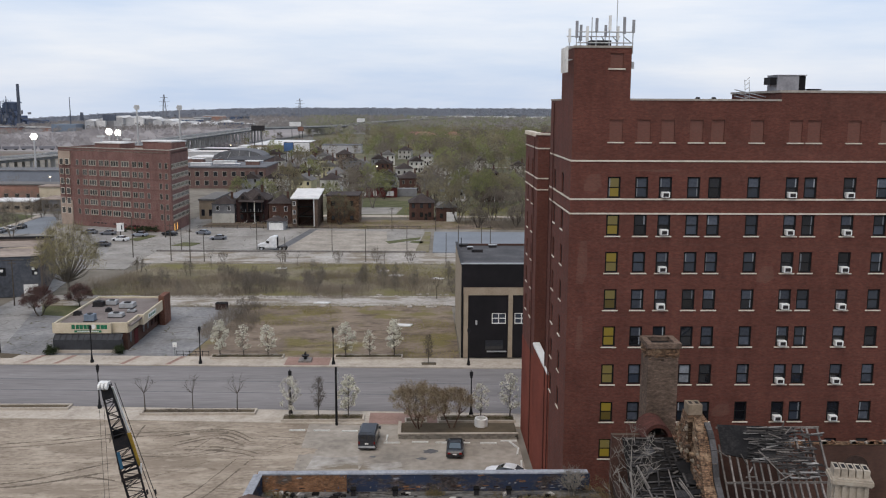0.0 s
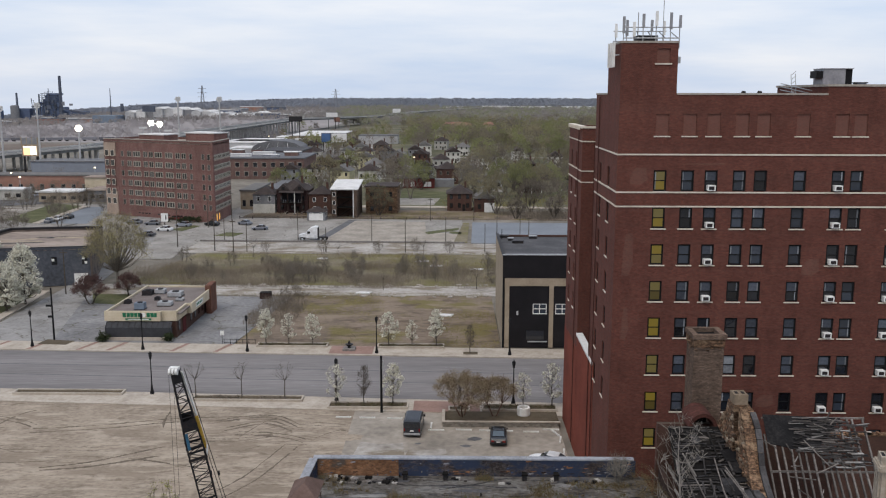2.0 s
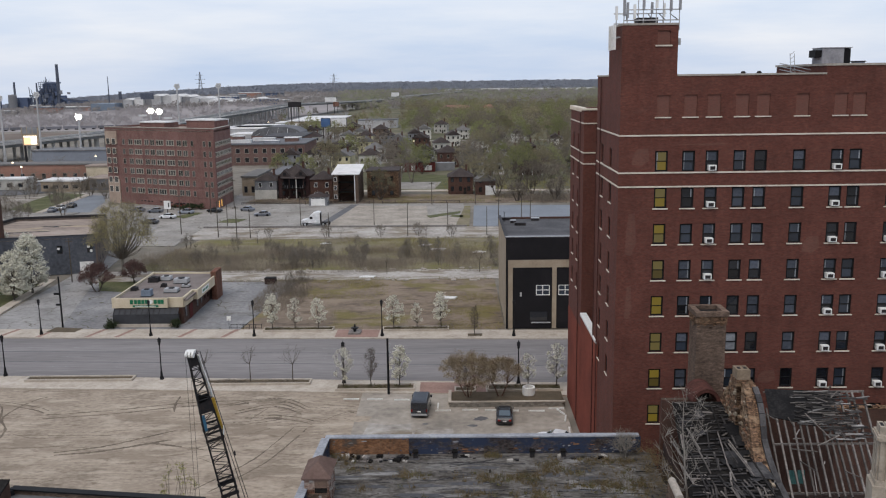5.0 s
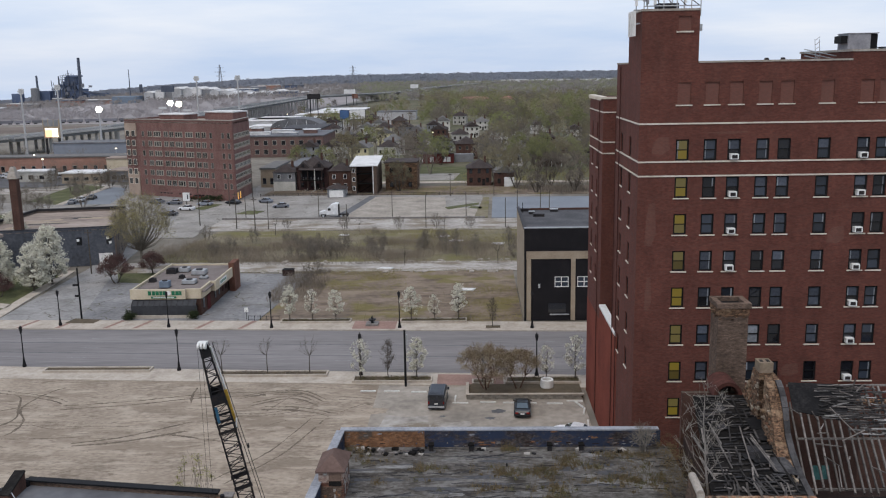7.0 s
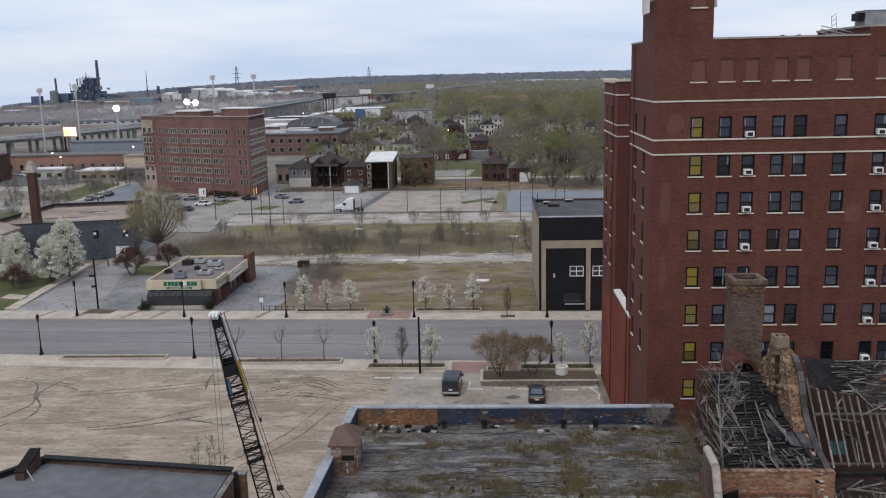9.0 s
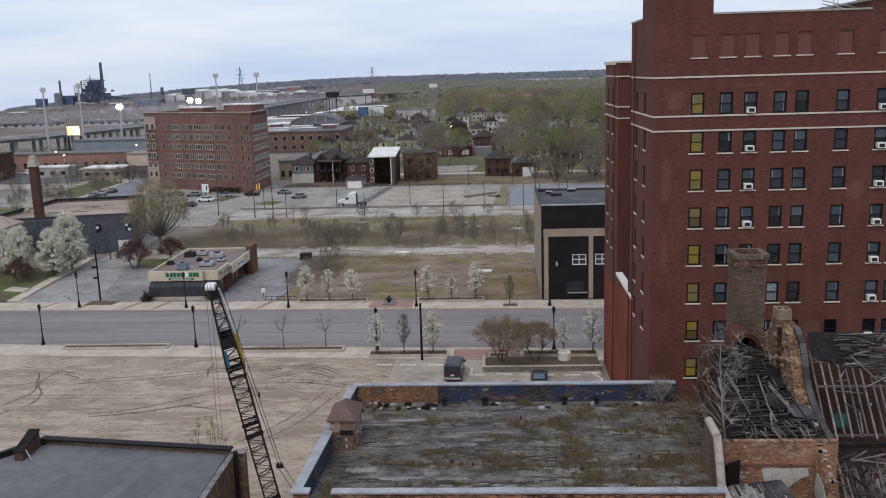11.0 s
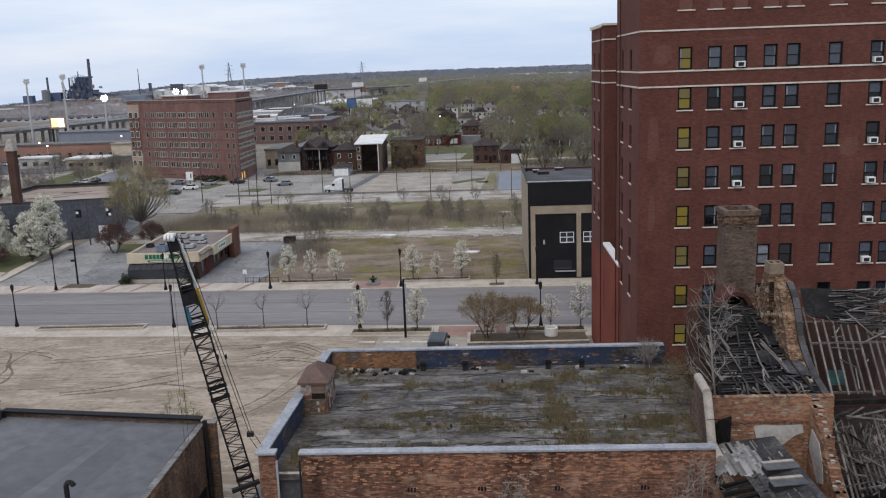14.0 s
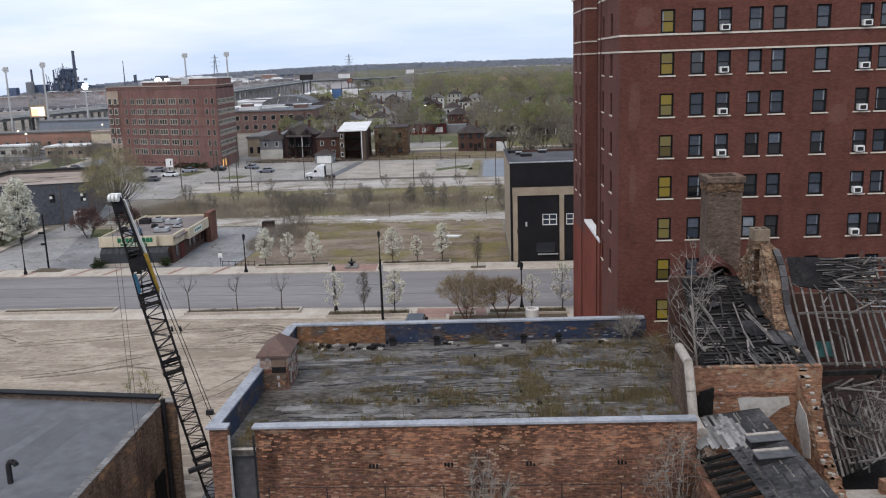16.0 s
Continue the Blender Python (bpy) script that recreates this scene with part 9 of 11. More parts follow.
part("parapet_cap", B((BX - 0.05, 26.05, BY - 0.1, BY + 0.35, 14.0, 14.12)), M["grey_metal"], bb)
part("parapet_cap", B((BX - 0.08, BX + 0.4, BY + 0.35, 149, 13.8, 13.92)), M["steel_dark"], bb)
for x in (10.9, 14.25):
    w = part("window", B((x, x + 2.1, BY + 0.12, BY + 0.2, 5.1, 5.22)), M["white"], bb, "white framed four-light window")
    for b in ((x, x + 2.0, 6.58, 6.7), (x, x + 0.12, 5.22, 6.58), (x + 1.95, x + 2.05, 5.22, 6.58), (x + 0.95, x + 1.07, 5.22, 6.58), (x + 0.12, x + 1.95, 5.85, 5.97)):
        part("bar", B((b[0], b[1], BY + 0.13, BY + 0.2, b[2], b[3])), M["white"], w)
    part("pane", B((x, x + 2.1, BY + 0.22, BY + 0.25, 5.1, 6.7)), M["glass"], w)
part("ledge", B((10.2, 13.1, BY - 0.1, BY + 0.1, 0.85, 1.0)), M["grey_metal"], bb)
part("shopfront", B((10.0, 12.6, BY + 0.06, BY + 0.1, 1.2, 2.6)), M["glass_dark"], bb)
part("wall_lamp", B((8.5, 8.75, BY - 0.1, BY + 0.1, 5.0, 5.6)), M["lamp_glass"], bb)
part("roof_pipe", tube(bmesh.new(), (7.2, 146, 13.3), (7.2, 146, 15.0), 0.06), M["black_metal"], bb)
for x, y, w in ((7.6, 147.6, 1.6), (8.6, 144.6, 0.9), (12.5, 146.9, 1.3), (9.6, 142.0, 1.8)):
    o = thing("roof_hatch", "low dark roof hatch with a pale lid", "hatch", "black building hatches", at=(x, y, 13.3))
    part("kerb", B((-w / 2, w / 2, -0.4, 0.4, 0, 0.4)), M["steel_dark"], o)
    part("lid", B((-w / 2 - 0.05, w / 2 + 0.05, -0.45, 0.45, 0.4, 0.48)), M["grey_metal"] if w < 1.5 else M["tar"], o)


# ---- far buildings: windows set along a facade ----
def facade(parent, p0, p1, cols, rows, w, h, frame_m, pane_m, proud=0.05, split=0):
    """Framed windows along the wall foot p0 to p1; cols are distances, rows sill heights."""
    p0, p1 = Vector((*p0, 0)), Vector((*p1, 0))
    d = (p1 - p0).normalized()
    ang = math.degrees(math.atan2(d.y, d.x))
    fr_ = bmesh.new()
    t = max(0.08, w * 0.07)
    for b in ((0, w, 0, t), (0, w, h - t, h), (0, t, t, h - t), (w - t, w, t, h - t)):
        box(fr_, b[0], b[1], -proud, 0.05, b[2], b[3])
    for k in range(split):
        x = w * (k + 1) / (split + 1)
        box(fr_, x - t / 2, x + t / 2, -proud, 0.05, t, h - t)
    first = part("window", fr_, frame_m, parent)
    pm = part("pane", B((t, w - t, -proud * 0.4, 0.04, t, h - t)), pane_m, first)
    n = 0
    for z in rows:
        for c in cols:
            m = pose(*(p0 + d * c)[:2], z, 0, 0, ang)
            if n == 0:
                first.matrix_basis = m
            else:
                o = child("window", first.data, parent, m)
                child("pane", pm.data, o)
            n += 1


clinic = thing("clinic", "six-storey red brick clinic with rows of pale framed windows", "building")
SW, SE, NEc, NWc = (-110.3, 276.2), (-70.9, 256.05), (-70.9, 276.0), (-103.5, 296.0)
CZ = 23.6
for a, b in ((SW, SE), (SE, NEc), (NEc, NWc), (NWc, SW)):
    pa, pb = Vector(a), Vector(b)
    nrm = Vector((-(pb - pa).y, (pb - pa).x)).normalized() * 0.5
    part("wall", P([a, b, tuple(pb + nrm), tuple(pa + nrm)], 0, CZ), M["med_brick"], clinic)
part("roof", P([SW, SE, NEc, NWc], CZ - 0.9, CZ - 0.6), M["gravel_roof"], clinic)
for a, b in ((SW, SE), (SE, NEc)):
    pa, pb = Vector(a), Vector(b)
    nrm = Vector((-(pb - pa).y, (pb - pa).x)).normalized()
    part("roof_coping", P([tuple(pa - nrm * 0.15), tuple(pb - nrm * 0.15), tuple(pb + nrm * 0.6), tuple(pa + nrm * 0.6)], CZ, CZ + 0.2), M["stone_pale"], clinic)
rows6 = [3.5 + 2.97 * k for k in range(6)]
facade(clinic, SW, SE, [12.4, 21.4, 25.6], rows6, 3.1, 1.75, M["pale_frame"], M["glass_pale"], split=2)
facade(clinic, SW, SE, [9.9, 16.7, 19.0, 29.8, 32.2], rows6, 1.8, 1.75, M["pale_frame"], M["glass_pale"], split=1)
facade(clinic, SW, SE, [7.3, 35.3, 40.0, 42.2], rows6, 1.05, 1.7, M["pale_frame"], M["glass_pale"])
facade(clinic, SW, SE, [13.0, 21.0, 29.0], [0.6], 6.0, 1.2, M["med_brick"], M["glass_dark"], split=3)
facade(clinic, SE, NEc, [0.8, 5.5, 10.2, 14.9], rows6, 4.5, 1.45, M["pale_frame"], M["glass_pale"], split=3)
for z in rows6:
    for a, b in ((SW, SE), (SE, NEc)):
        pa, pb = Vector(a), Vector(b)
        nrm = Vector((-(pb - pa).y, (pb - pa).x)).normalized()
        s0 = 5.6 if a == SW else 0.15
        u = (pb - pa).normalized()
        pa = pa + u * s0
        part("sill_course", P([tuple(pa - nrm * 0.07), tuple(pb - nrm * 0.07), tuple(pb - nrm * 0.002), tuple(pa - nrm * 0.002)], z - 0.3, z - 0.06), M["sill_tan"] if a == SE else M["med_brick"], clinic, "tan sill course" if a == SE else "")
bay = Vector(SW) + (Vector(SE) - Vector(SW)).normalized() * 0.2
dS = (Vector(SE) - Vector(SW)).normalized()
nS = Vector((dS.y, -dS.x))
part("stone_bay", P([tuple(bay + nS * 0.02), tuple(bay + dS * 5.0 + nS * 0.02), tuple(bay + dS * 5.0 + nS * 0.35), tuple(bay + nS * 0.35)], 0, 7.5), M["sill_tan"], clinic, "pale stone corner bay")
part("stone_bay", P([tuple(bay + nS * 0.02), tuple(bay + dS * 5.0 + nS * 0.02), tuple(bay + dS * 5.0 + nS * 0.3), tuple(bay + nS * 0.3)], 18.5, 22.5), M["sill_tan"], clinic, "pale stone corner bay")
facade(clinic, tuple(bay + nS * 0.36), tuple(Vector(SE) + nS * 0.36), [0.5, 2.9], rows6, 1.6, 1.9, M["limestone"], M["glass_pale"])
for x, y, w, h in ((-96.2, 279, 9.2, 1.0), (-79, 272, 10.0, 1.8)):
    part("penthouse", P([(x - w / 2, y + w * 0.25), (x + w / 2, y - w * 0.25), (x + w / 2 + 2.5, y + 4), (x - w / 2 + 2.5, y + 9)], CZ - 0.7, CZ + h), M["med_brick"], clinic)
    part("penthouse_cap", P([(x - w / 2 - 0.3, y + w * 0.25 - 0.3), (x + w / 2 + 0.3, y - w * 0.25 - 0.3), (x + w / 2 + 2.8, y + 4.3), (x - w / 2 + 2.5, y + 9.4)], CZ + h, CZ + h + 0.35), M["roof_white"], clinic)
facade(clinic, SE, NEc, [1.6, 4.4], [0.4], 1.0, 2.1, M["pale_frame"], M["lit_warm"])

# ---- slate-blue building with the brick stack ----
bl = thing("blue_building", "long slate-blue painted building with a tan gravel roof", "building")
A_, B_, C_, D_ = (-99.5, 164.0), (-72.2, 170.0), (-79.6, 194.6), (-98.6, 191.0)
for a, b in ((A_, B_), (B_, C_), (C_, D_), (D_, A_)):
    pa, pb = Vector(a), Vector(b)
    nrm = Vector((-(pb - pa).y, (pb - pa).x)).normalized() * 0.4
    part("wall", P([a, b, tuple(pb + nrm), tuple(pa + nrm)], 0, 7.7), M["blue_wall"] if b == B_ else M["slate_brick"], bl)
part("roof", P([A_, B_, C_, D_], 7.1, 7.3), M["gravel_roof"], bl, "tan gravel roof")
for a, b in ((A_, B_), (B_, C_), (C_, D_), (D_, A_)):
    pa, pb = Vector(a), Vector(b)
    nrm = Vector((-(pb - pa).y, (pb - pa).x)).normalized()
    lift = 0.5 if a == C_ or a == D_ else 0.1
    part("parapet_cap", P([tuple(pa - nrm * 0.06), tuple(pb - nrm * 0.06), tuple(pb + nrm * 0.44), tuple(pa + nrm * 0.44)], 7.7, 7.7 + lift), M["steel_dark"], bl, "dark parapet cap")
wu = (Vector(B_) - Vector(A_)).normalized()
wn = Vector((wu.y, -wu.x))
facade(bl, A_, B_, [15.6, 20.4, 26.0], [4.2], 1.05, 1.6, M["steel_dark"], M["glass_dark"])
for d, z in ((20.45, 4.95), (26.05, 5.2), (26.5, 4.3)):
    q = Vector(A_) + wu * d
    part("window_board", P([tuple(q + wn * 0.07), tuple(q + wu * 0.5 + wn * 0.07), tuple(q + wu * 0.5 + wn * 0.1), tuple(q + wn * 0.1)], z, z + 0.5), M["white"], bl, "white board in the window")
q = Vector(A_) + wu * 24.4
part("garage_door", P([tuple(q + wn * 0.06), tuple(q + wu * 2.6 + wn * 0.06), tuple(q + wu * 2.6 - wn * 0.1), tuple(q - wn * 0.1)], 0, 2.4), M["white"], bl, "white roller door")
facade(bl, B_, C_, [3.0, 9.0, 15.0], [1.0, 4.4], 1.3, 1.7, M["steel_dark"], M["glass_dark"])
rs_ = np.random.default_rng(415)
for k in range(9):
    x, y = -95 + 17 * rs_.random(), 172 + 15 * rs_.random()
    w, d, a = 1.5 + 4 * rs_.random(), 0.25 + 0.5 * rs_.random(), 0.2 + rs_.normal() * 0.15
    u, v = Vector((math.cos(a), math.sin(a))), Vector((-math.sin(a), math.cos(a)))
    c = Vector((x, y))
    part("roof_repair", P([tuple(c - u * w - v * d), tuple(c + u * w - v * d), tuple(c + u * w * 0.8 + v * d), tuple(c - u * w * 0.9 + v * d * 1.3)], 7.28, 7.305 + 0.003 * k), M["tar_mid"] if k % 3 == 0 else M["tan_stone"], bl, "felt repair strip")
stk = thing("brick_stack", "square red-brown brick chimney stack with a pale cap", "chimney", at=(-91.0, 168.8, 0))
part("shaft", B((-0.72, 0.72, -0.72, 0.72, 0, 17.6)), M["brown_brick"], stk)
bm = bmesh.new()
b4 = [bm.verts.new(c) for c in ((-0.95, -0.95, 17.6), (0.95, -0.95, 17.6), (0.95, 0.95, 17.6), (-0.95, 0.95, 17.6))]
t4 = [bm.verts.new(c) for c in ((-0.4, -0.4, 19.8), (0.4, -0.4, 19.8), (0.4, 0.4, 19.8), (-0.4, 0.4, 19.8))]
bm.faces.new(b4)
bm.faces.new(t4)
for i in range(4):
    bm.faces.new((b4[i], b4[(i + 1) % 4], t4[(i + 1) % 4], t4[i]))
part("cap", bm, M["stone_pale"], stk, "pale stone cap")
# white columned porch house behind the blossom
wh = thing("porch_house", "pale house with a tall white columned porch", "house")
part("wall", B((-104, -93, 158, 163, 0, 7.0)), M["siding"], wh)
part("roof", P([(-104.6, 155.5), (-91.4, 155.5), (-91.4, 163.4), (-104.6, 163.4)], 7.0, 7.5), M["gravel_roof"], wh)
bm = bmesh.new()
q = [bm.verts.new(c) for c in ((-104.6, 155.5, 7.5), (-91.4, 155.5, 7.5), (-91.4, 163.4, 7.5), (-104.6, 163.4, 7.5))]
r0, r1 = bm.verts.new((-98, 157.5, 10.0)), bm.verts.new((-98, 161.5, 10.0))
for f in ((q[0], q[1], r0), (q[1], q[2], r1, r0), (q[2], q[3], r1), (q[3], q[0], r0, r1), (q[3], q[2], q[1], q[0])):
    bm.faces.new(f)
part("roof", bm, M["gravel_roof"], wh)
for x in (-92.2, -94.6, -98, -101.4, -103.8):
    part("column", lathe(bmesh.new(), ((0.42, 0), (0.36, 0.3), (0.3, 6.6), (0.42, 7.0)), 10, (x, 156.2, 0)), M["white"], wh, "tall white column")
facade(wh, (-104, 158), (-93, 158), [1.2, 4.6, 8.0], [1.0, 4.2], 1.4, 2.0, M["white"], M["glass_dark"])


# ---- houses ----
def house(x, y, w, d, h, wall_m, roof_m, label, rot=0, hip=True, rise=None, name="house", porch=False, frame_m="white", side=True):
    o = thing(name, label, "house", "houses", at=(x, y, 0))
    o.rotation_euler = (0, 0, radians(rot))
    rise = rise or min(w, d) * 0.32
    part("wall", B((-w / 2, w / 2, -d / 2, d / 2, -0.1, h)), M[wall_m], o)
    bm = bmesh.new()
    e = 0.4
    q = [bm.verts.new(c) for c in ((-w / 2 - e, -d / 2 - e, h), (w / 2 + e, -d / 2 - e, h), (w / 2 + e, d / 2 + e, h), (-w / 2 - e, d / 2 + e, h))]
    k = d * 0.3 if hip else d / 2 + e
    r0, r1 = bm.verts.new((0, -k if not hip else -d * 0.2, h + rise)), bm.verts.new((0, k if not hip else d * 0.2, h + rise))
    for f in ((q[0], q[1], r0), (q[1], q[2], r1, r0), (q[2], q[3], r1), (q[3], q[0], r0, r1), (q[3], q[2], q[1], q[0])):
        bm.faces.new(f)
    part("roof", bm, M[roof_m], o)
    n = max(2, int(w / 2.6))
    cols = [w * (i + 0.5) / n - 0.5 for i in range(n)]
    rows = [1.0] if h < 4.2 else [1.0, 3.9]
    facade(o, (-w / 2, -d / 2), (w / 2, -d / 2), cols, rows, 1.0, 1.5, M[frame_m], M["glass_dark"])
    if side:
        facade(o, (w / 2, -d / 2), (w / 2, d / 2), [d * 0.25, d * 0.65], rows, 1.0, 1.5, M[frame_m], M["glass_dark"])
    part("door", B((w * 0.12, w * 0.12 + 0.95, -d / 2 - 0.06, -d / 2 + 0.02, 0, 2.1)), M["char_wood"], o)
    part("chimney", B((w * 0.2, w * 0.2 + 0.7, 0.3, 1.0, h, h + rise + 1.0)), M["brown_brick"], o)
    if porch:
        part("porch_roof", slab(bmesh.new(), ((-w / 2, -d / 2 - 2.2, 2.7), (w / 2, -d / 2 - 2.2, 2.7), (w / 2, -d / 2, 3.3), (-w / 2, -d / 2, 3.3)), 0.15), M[roof_m], o)
        for i in range(3):
            xx = -w / 2 + 0.2 + (w - 0.4) * i / 2
            part("porch_post", B((xx - 0.1, xx + 0.1, -d / 2 - 2.1, -d / 2 - 1.9, 0, 2.65)), M["white"], o)
    return o


house(-61.2, 283, 7.0, 9, 6.0, "siding_grey", "shingle", "grey two-storey house with a white ground floor", porch=False)
part("lower_front", B((-64.7, -57.7, 278.3, 278.48, 0, 3.0)), M["siding"], tagged(thing("house_extension", "white single-storey front of the grey house", "house extension"), kind=""))
house(-52.5, 285, 10.0, 10, 7.2, "plum_brick", "shingle", "burnt-out dark brick house with a sagging roof", frame_m="char_wood")
bh = thing("house_extension", "charred gabled front and porches of the burnt house", "house extension", at=(-52.5, 279.2, 0))
for x in (-2.6, 2.6):
    bm = bmesh.new()
    a = [bm.verts.new(c) for c in ((x - 2.1, -0.5, 7.3), (x + 2.1, -0.5, 7.3), (x, -0.5, 9.4))]
    b = [bm.verts.new(c) for c in ((x - 2.1, 4.5, 7.3), (x + 2.1, 4.5, 7.3), (x, 4.5, 9.4))]
    bm.faces.new(a)
    bm.faces.new(b)
    for i in range(3):
        bm.faces.new((a[i], a[(i + 1) % 3], b[(i + 1) % 3], b[i]))
    part("gable", bm, M["shingle"], bh, "dark shingled gable")
    part("gable_window", B((x - 0.5, x + 0.5, -0.56, -0.5, 7.5, 8.5)), M["black_panel"], bh)
part("balcony", B((-3.4, 3.6, -2.0, 0.7, 3.35, 3.6)), M["char_wood"], bh)
part("balcony_back", B((-3.2, 3.4, 0.55, 0.74, 3.6, 6.4)), M["black_panel"], bh, "black burnt-out opening")
for x in (-3.3, -1.0, 1.2, 3.5):
    part("porch_post", B((x - 0.14, x + 0.14, -1.9, -1.6, 0, 6.9)), M["char_shade_brick"] if x != 1.2 else M["siding"], bh)
part("porch_roof", slab(bmesh.new(), ((-3.8, -2.3, 6.9), (4.0, -2.2, 6.7), (4.0, 0.8, 7.4), (-3.8, 0.8, 7.4)), 0.15), M["shingle"], bh)
for k in range(9):
    part("railing", B((-3.2 + k * 0.8, -3.1 + k * 0.8, -1.95, -1.85, 3.6, 4.5)), M["siding_grey"] if k % 3 else M["char_wood"], bh)
db_ = np.random.default_rng(176)
for k in range(26):
    x, y = -5 + 10 * db_.random(), -5.5 + 3.5 * db_.random()
    part("debris", beam(bmesh.new(), (x, y, 0.1), (x + db_.normal() * 0.9, y + db_.normal() * 0.6, 0.2 + 0.8 * db_.random()), 0.16, 0.08), M[("old_wood", "siding", "char_wood", "rubble")[k % 4]], bh)
house(-43.2, 281, 7.0, 9, 6.4, "brown_brick", "shingle", "dark brick house with white window frames")
gar = house(-42.2, 264.6, 5.4, 5.2, 2.7, "siding_grey", "shingle", "small grey garage with a white door", hip=True, rise=1.3, name="garage")
part("garage_door", B((-2.1, 2.1, -2.68, -2.6, 0.1, 2.2)), M["white"], gar)
wr = thing("apartment_block", "tan brick apartment block with a white sheet roof and open stairwell", "building")
part("wall", B((-38.4, -36.9, 268.5, 284, 0, 8.8)), M["tan_brick"], wr)
part("wall", B((-31.6, -30.6, 268.5, 284, 0, 8.8)), M["tan_brick"], wr)
part("wall", B((-36.9, -31.6, 272.5, 284, 0, 8.8)), M["brown_brick"], wr)
part("roof", slab(bmesh.new(), ((-38.8, 268.0, 8.9), (-30.2, 268.0, 8.9), (-30.2, 284.5, 10.4), (-38.8, 284.5, 10.4)), 0.3), M["roof_white"], wr, "white sheet metal roof")
for z in (3.0, 6.0):
    part("landing", B((-36.9, -31.6, 269, 272.5, z, z + 0.18)), M["char_wood"], wr)
    part("rail", beam(bmesh.new(), (-36.9, 269, z + 1.0), (-31.6, 269, z + 1.0), 0.08, 0.08), M["steel_dark"], wr)
for k in range(2):
    part("stair", beam(bmesh.new(), (-36.5, 270 + k, 0.2 + 3 * k), (-32, 270 + k, 3.0 + 3 * k), 0.9, 0.15), M["char_wood"], wr)
part("post", B((-31.9, -31.6, 268.6, 268.9, 0, 8.8)), M["roof_white"], wr)
facade(wr, (-38.4, 268.5), (-36.9, 268.5), [0.3], [1.2, 4.0, 6.6], 0.9, 1.3, M["white"], M["glass_dark"])
br2 = thing("brick_block", "brown brick flat-roofed block half hidden by a tree", "building")
part("wall", B((-28.8, -18.8, 277.5, 290, 0, 8.6)), M["rubble"], br2)
part("roof", B((-29.0, -18.6, 277.3, 290.2, 8.6, 8.9)), M["shingle"], br2)
facade(br2, (-28.8, 277.5), (-18.8, 277.5), [1.4, 7.2], [1.0, 5.6], 1.1, 1.5, M["char_wood"], M["glass_dark"])
house(0.8, 291, 8.0, 9, 5.6, "brown_brick", "shingle", "dark red brick house with a black hipped roof", frame_m="char_wood")
house(8.8, 288, 6.5, 9, 4.4, "brown_brick", "grey_shingle", "brick bungalow with a grey gabled roof", hip=False, rise=2.4, frame_m="char_wood")
part("shed", B((8.8, 12.0, 282.6, 283.4, 0, 3.0)), M["white"], tagged(thing("white_shed", "small white lean-to beside the bungalow", "shed"), kind=""))
rng = np.random.default_rng(101)
for (x, y, w, d, h, wm, rm) in ((-50.2, 496, 9, 9, 6.4, "siding_cream", "shingle"), (-61, 505, 9, 9, 6, "siding", "grey_shingle"), (-39, 505, 8, 9, 6, "siding_grey", "shingle"), (-37.5, 410, 9, 10, 5.8, "siding", "grey_shingle"), (-7.5, 436, 8, 9, 6.4, "siding", "shingle"), (-29, 446, 7, 9, 8, "siding_grey", "grey_shingle"), (4, 432, 8, 8, 4, "siding", "shingle"), (-14, 405, 7, 8, 5.6, "siding_grey", "shingle"), (-66, 452, 8, 9, 6, "tan_brick", "grey_shingle"), (-80, 500, 9, 9, 6, "siding", "shingle"), (20, 470, 9, 9, 6, "siding", "shingle"), (33, 420, 8, 9, 5.5, "brown_brick", "shingle"), (52, 470, 8, 9, 5.5, "siding", "shingle"), (14, 360, 8, 8, 4, "siding", "grey_shingle"), (28, 345, 8, 8, 4.2, "brown_brick", "shingle"), (46, 355, 8, 8, 4, "siding_grey", "shingle"), (-90, 560, 10, 10, 6, "siding", "shingle"), (-48, 570, 9, 9, 6, "tan_brick", "shingle"), (-20, 560, 9, 9, 6, "siding", "grey_shingle"), (-70, 610, 10, 9, 6, "brown_brick", "shingle"), (-10, 620, 9, 9, 6, "siding", "shingle"), (20, 600, 9, 9, 6, "siding_grey", "shingle"), (-56, 425, 8, 9, 6, "brown_brick", "shingle"), (-19, 480, 8, 9, 6, "brown_brick", "shingle"), (-2, 500, 8, 9, 6, "siding", "shingle"), (-46, 455, 8, 9, 6, "siding_cream", "grey_shingle"), (-24, 520, 8, 9, 6, "siding_grey", "shingle"), (-58, 545, 8, 9, 6, "siding", "grey_shingle")):
    house(x, y, w, d, h, wm, rm, {"siding": "white clapboard house among the trees", "siding_grey": "grey clapboard house among the trees", "siding_cream": "cream two-storey house among the trees", "brown_brick": "dark brick house among the trees", "tan_brick": "tan brick house among the trees"}[wm], rot=rng.normal() * 5, hip=rng.random() < 0.5, frame_m="pale_frame" if wm != "brown_brick" else "char_wood", porch=y < 450)
hr = np.random.default_rng(103)
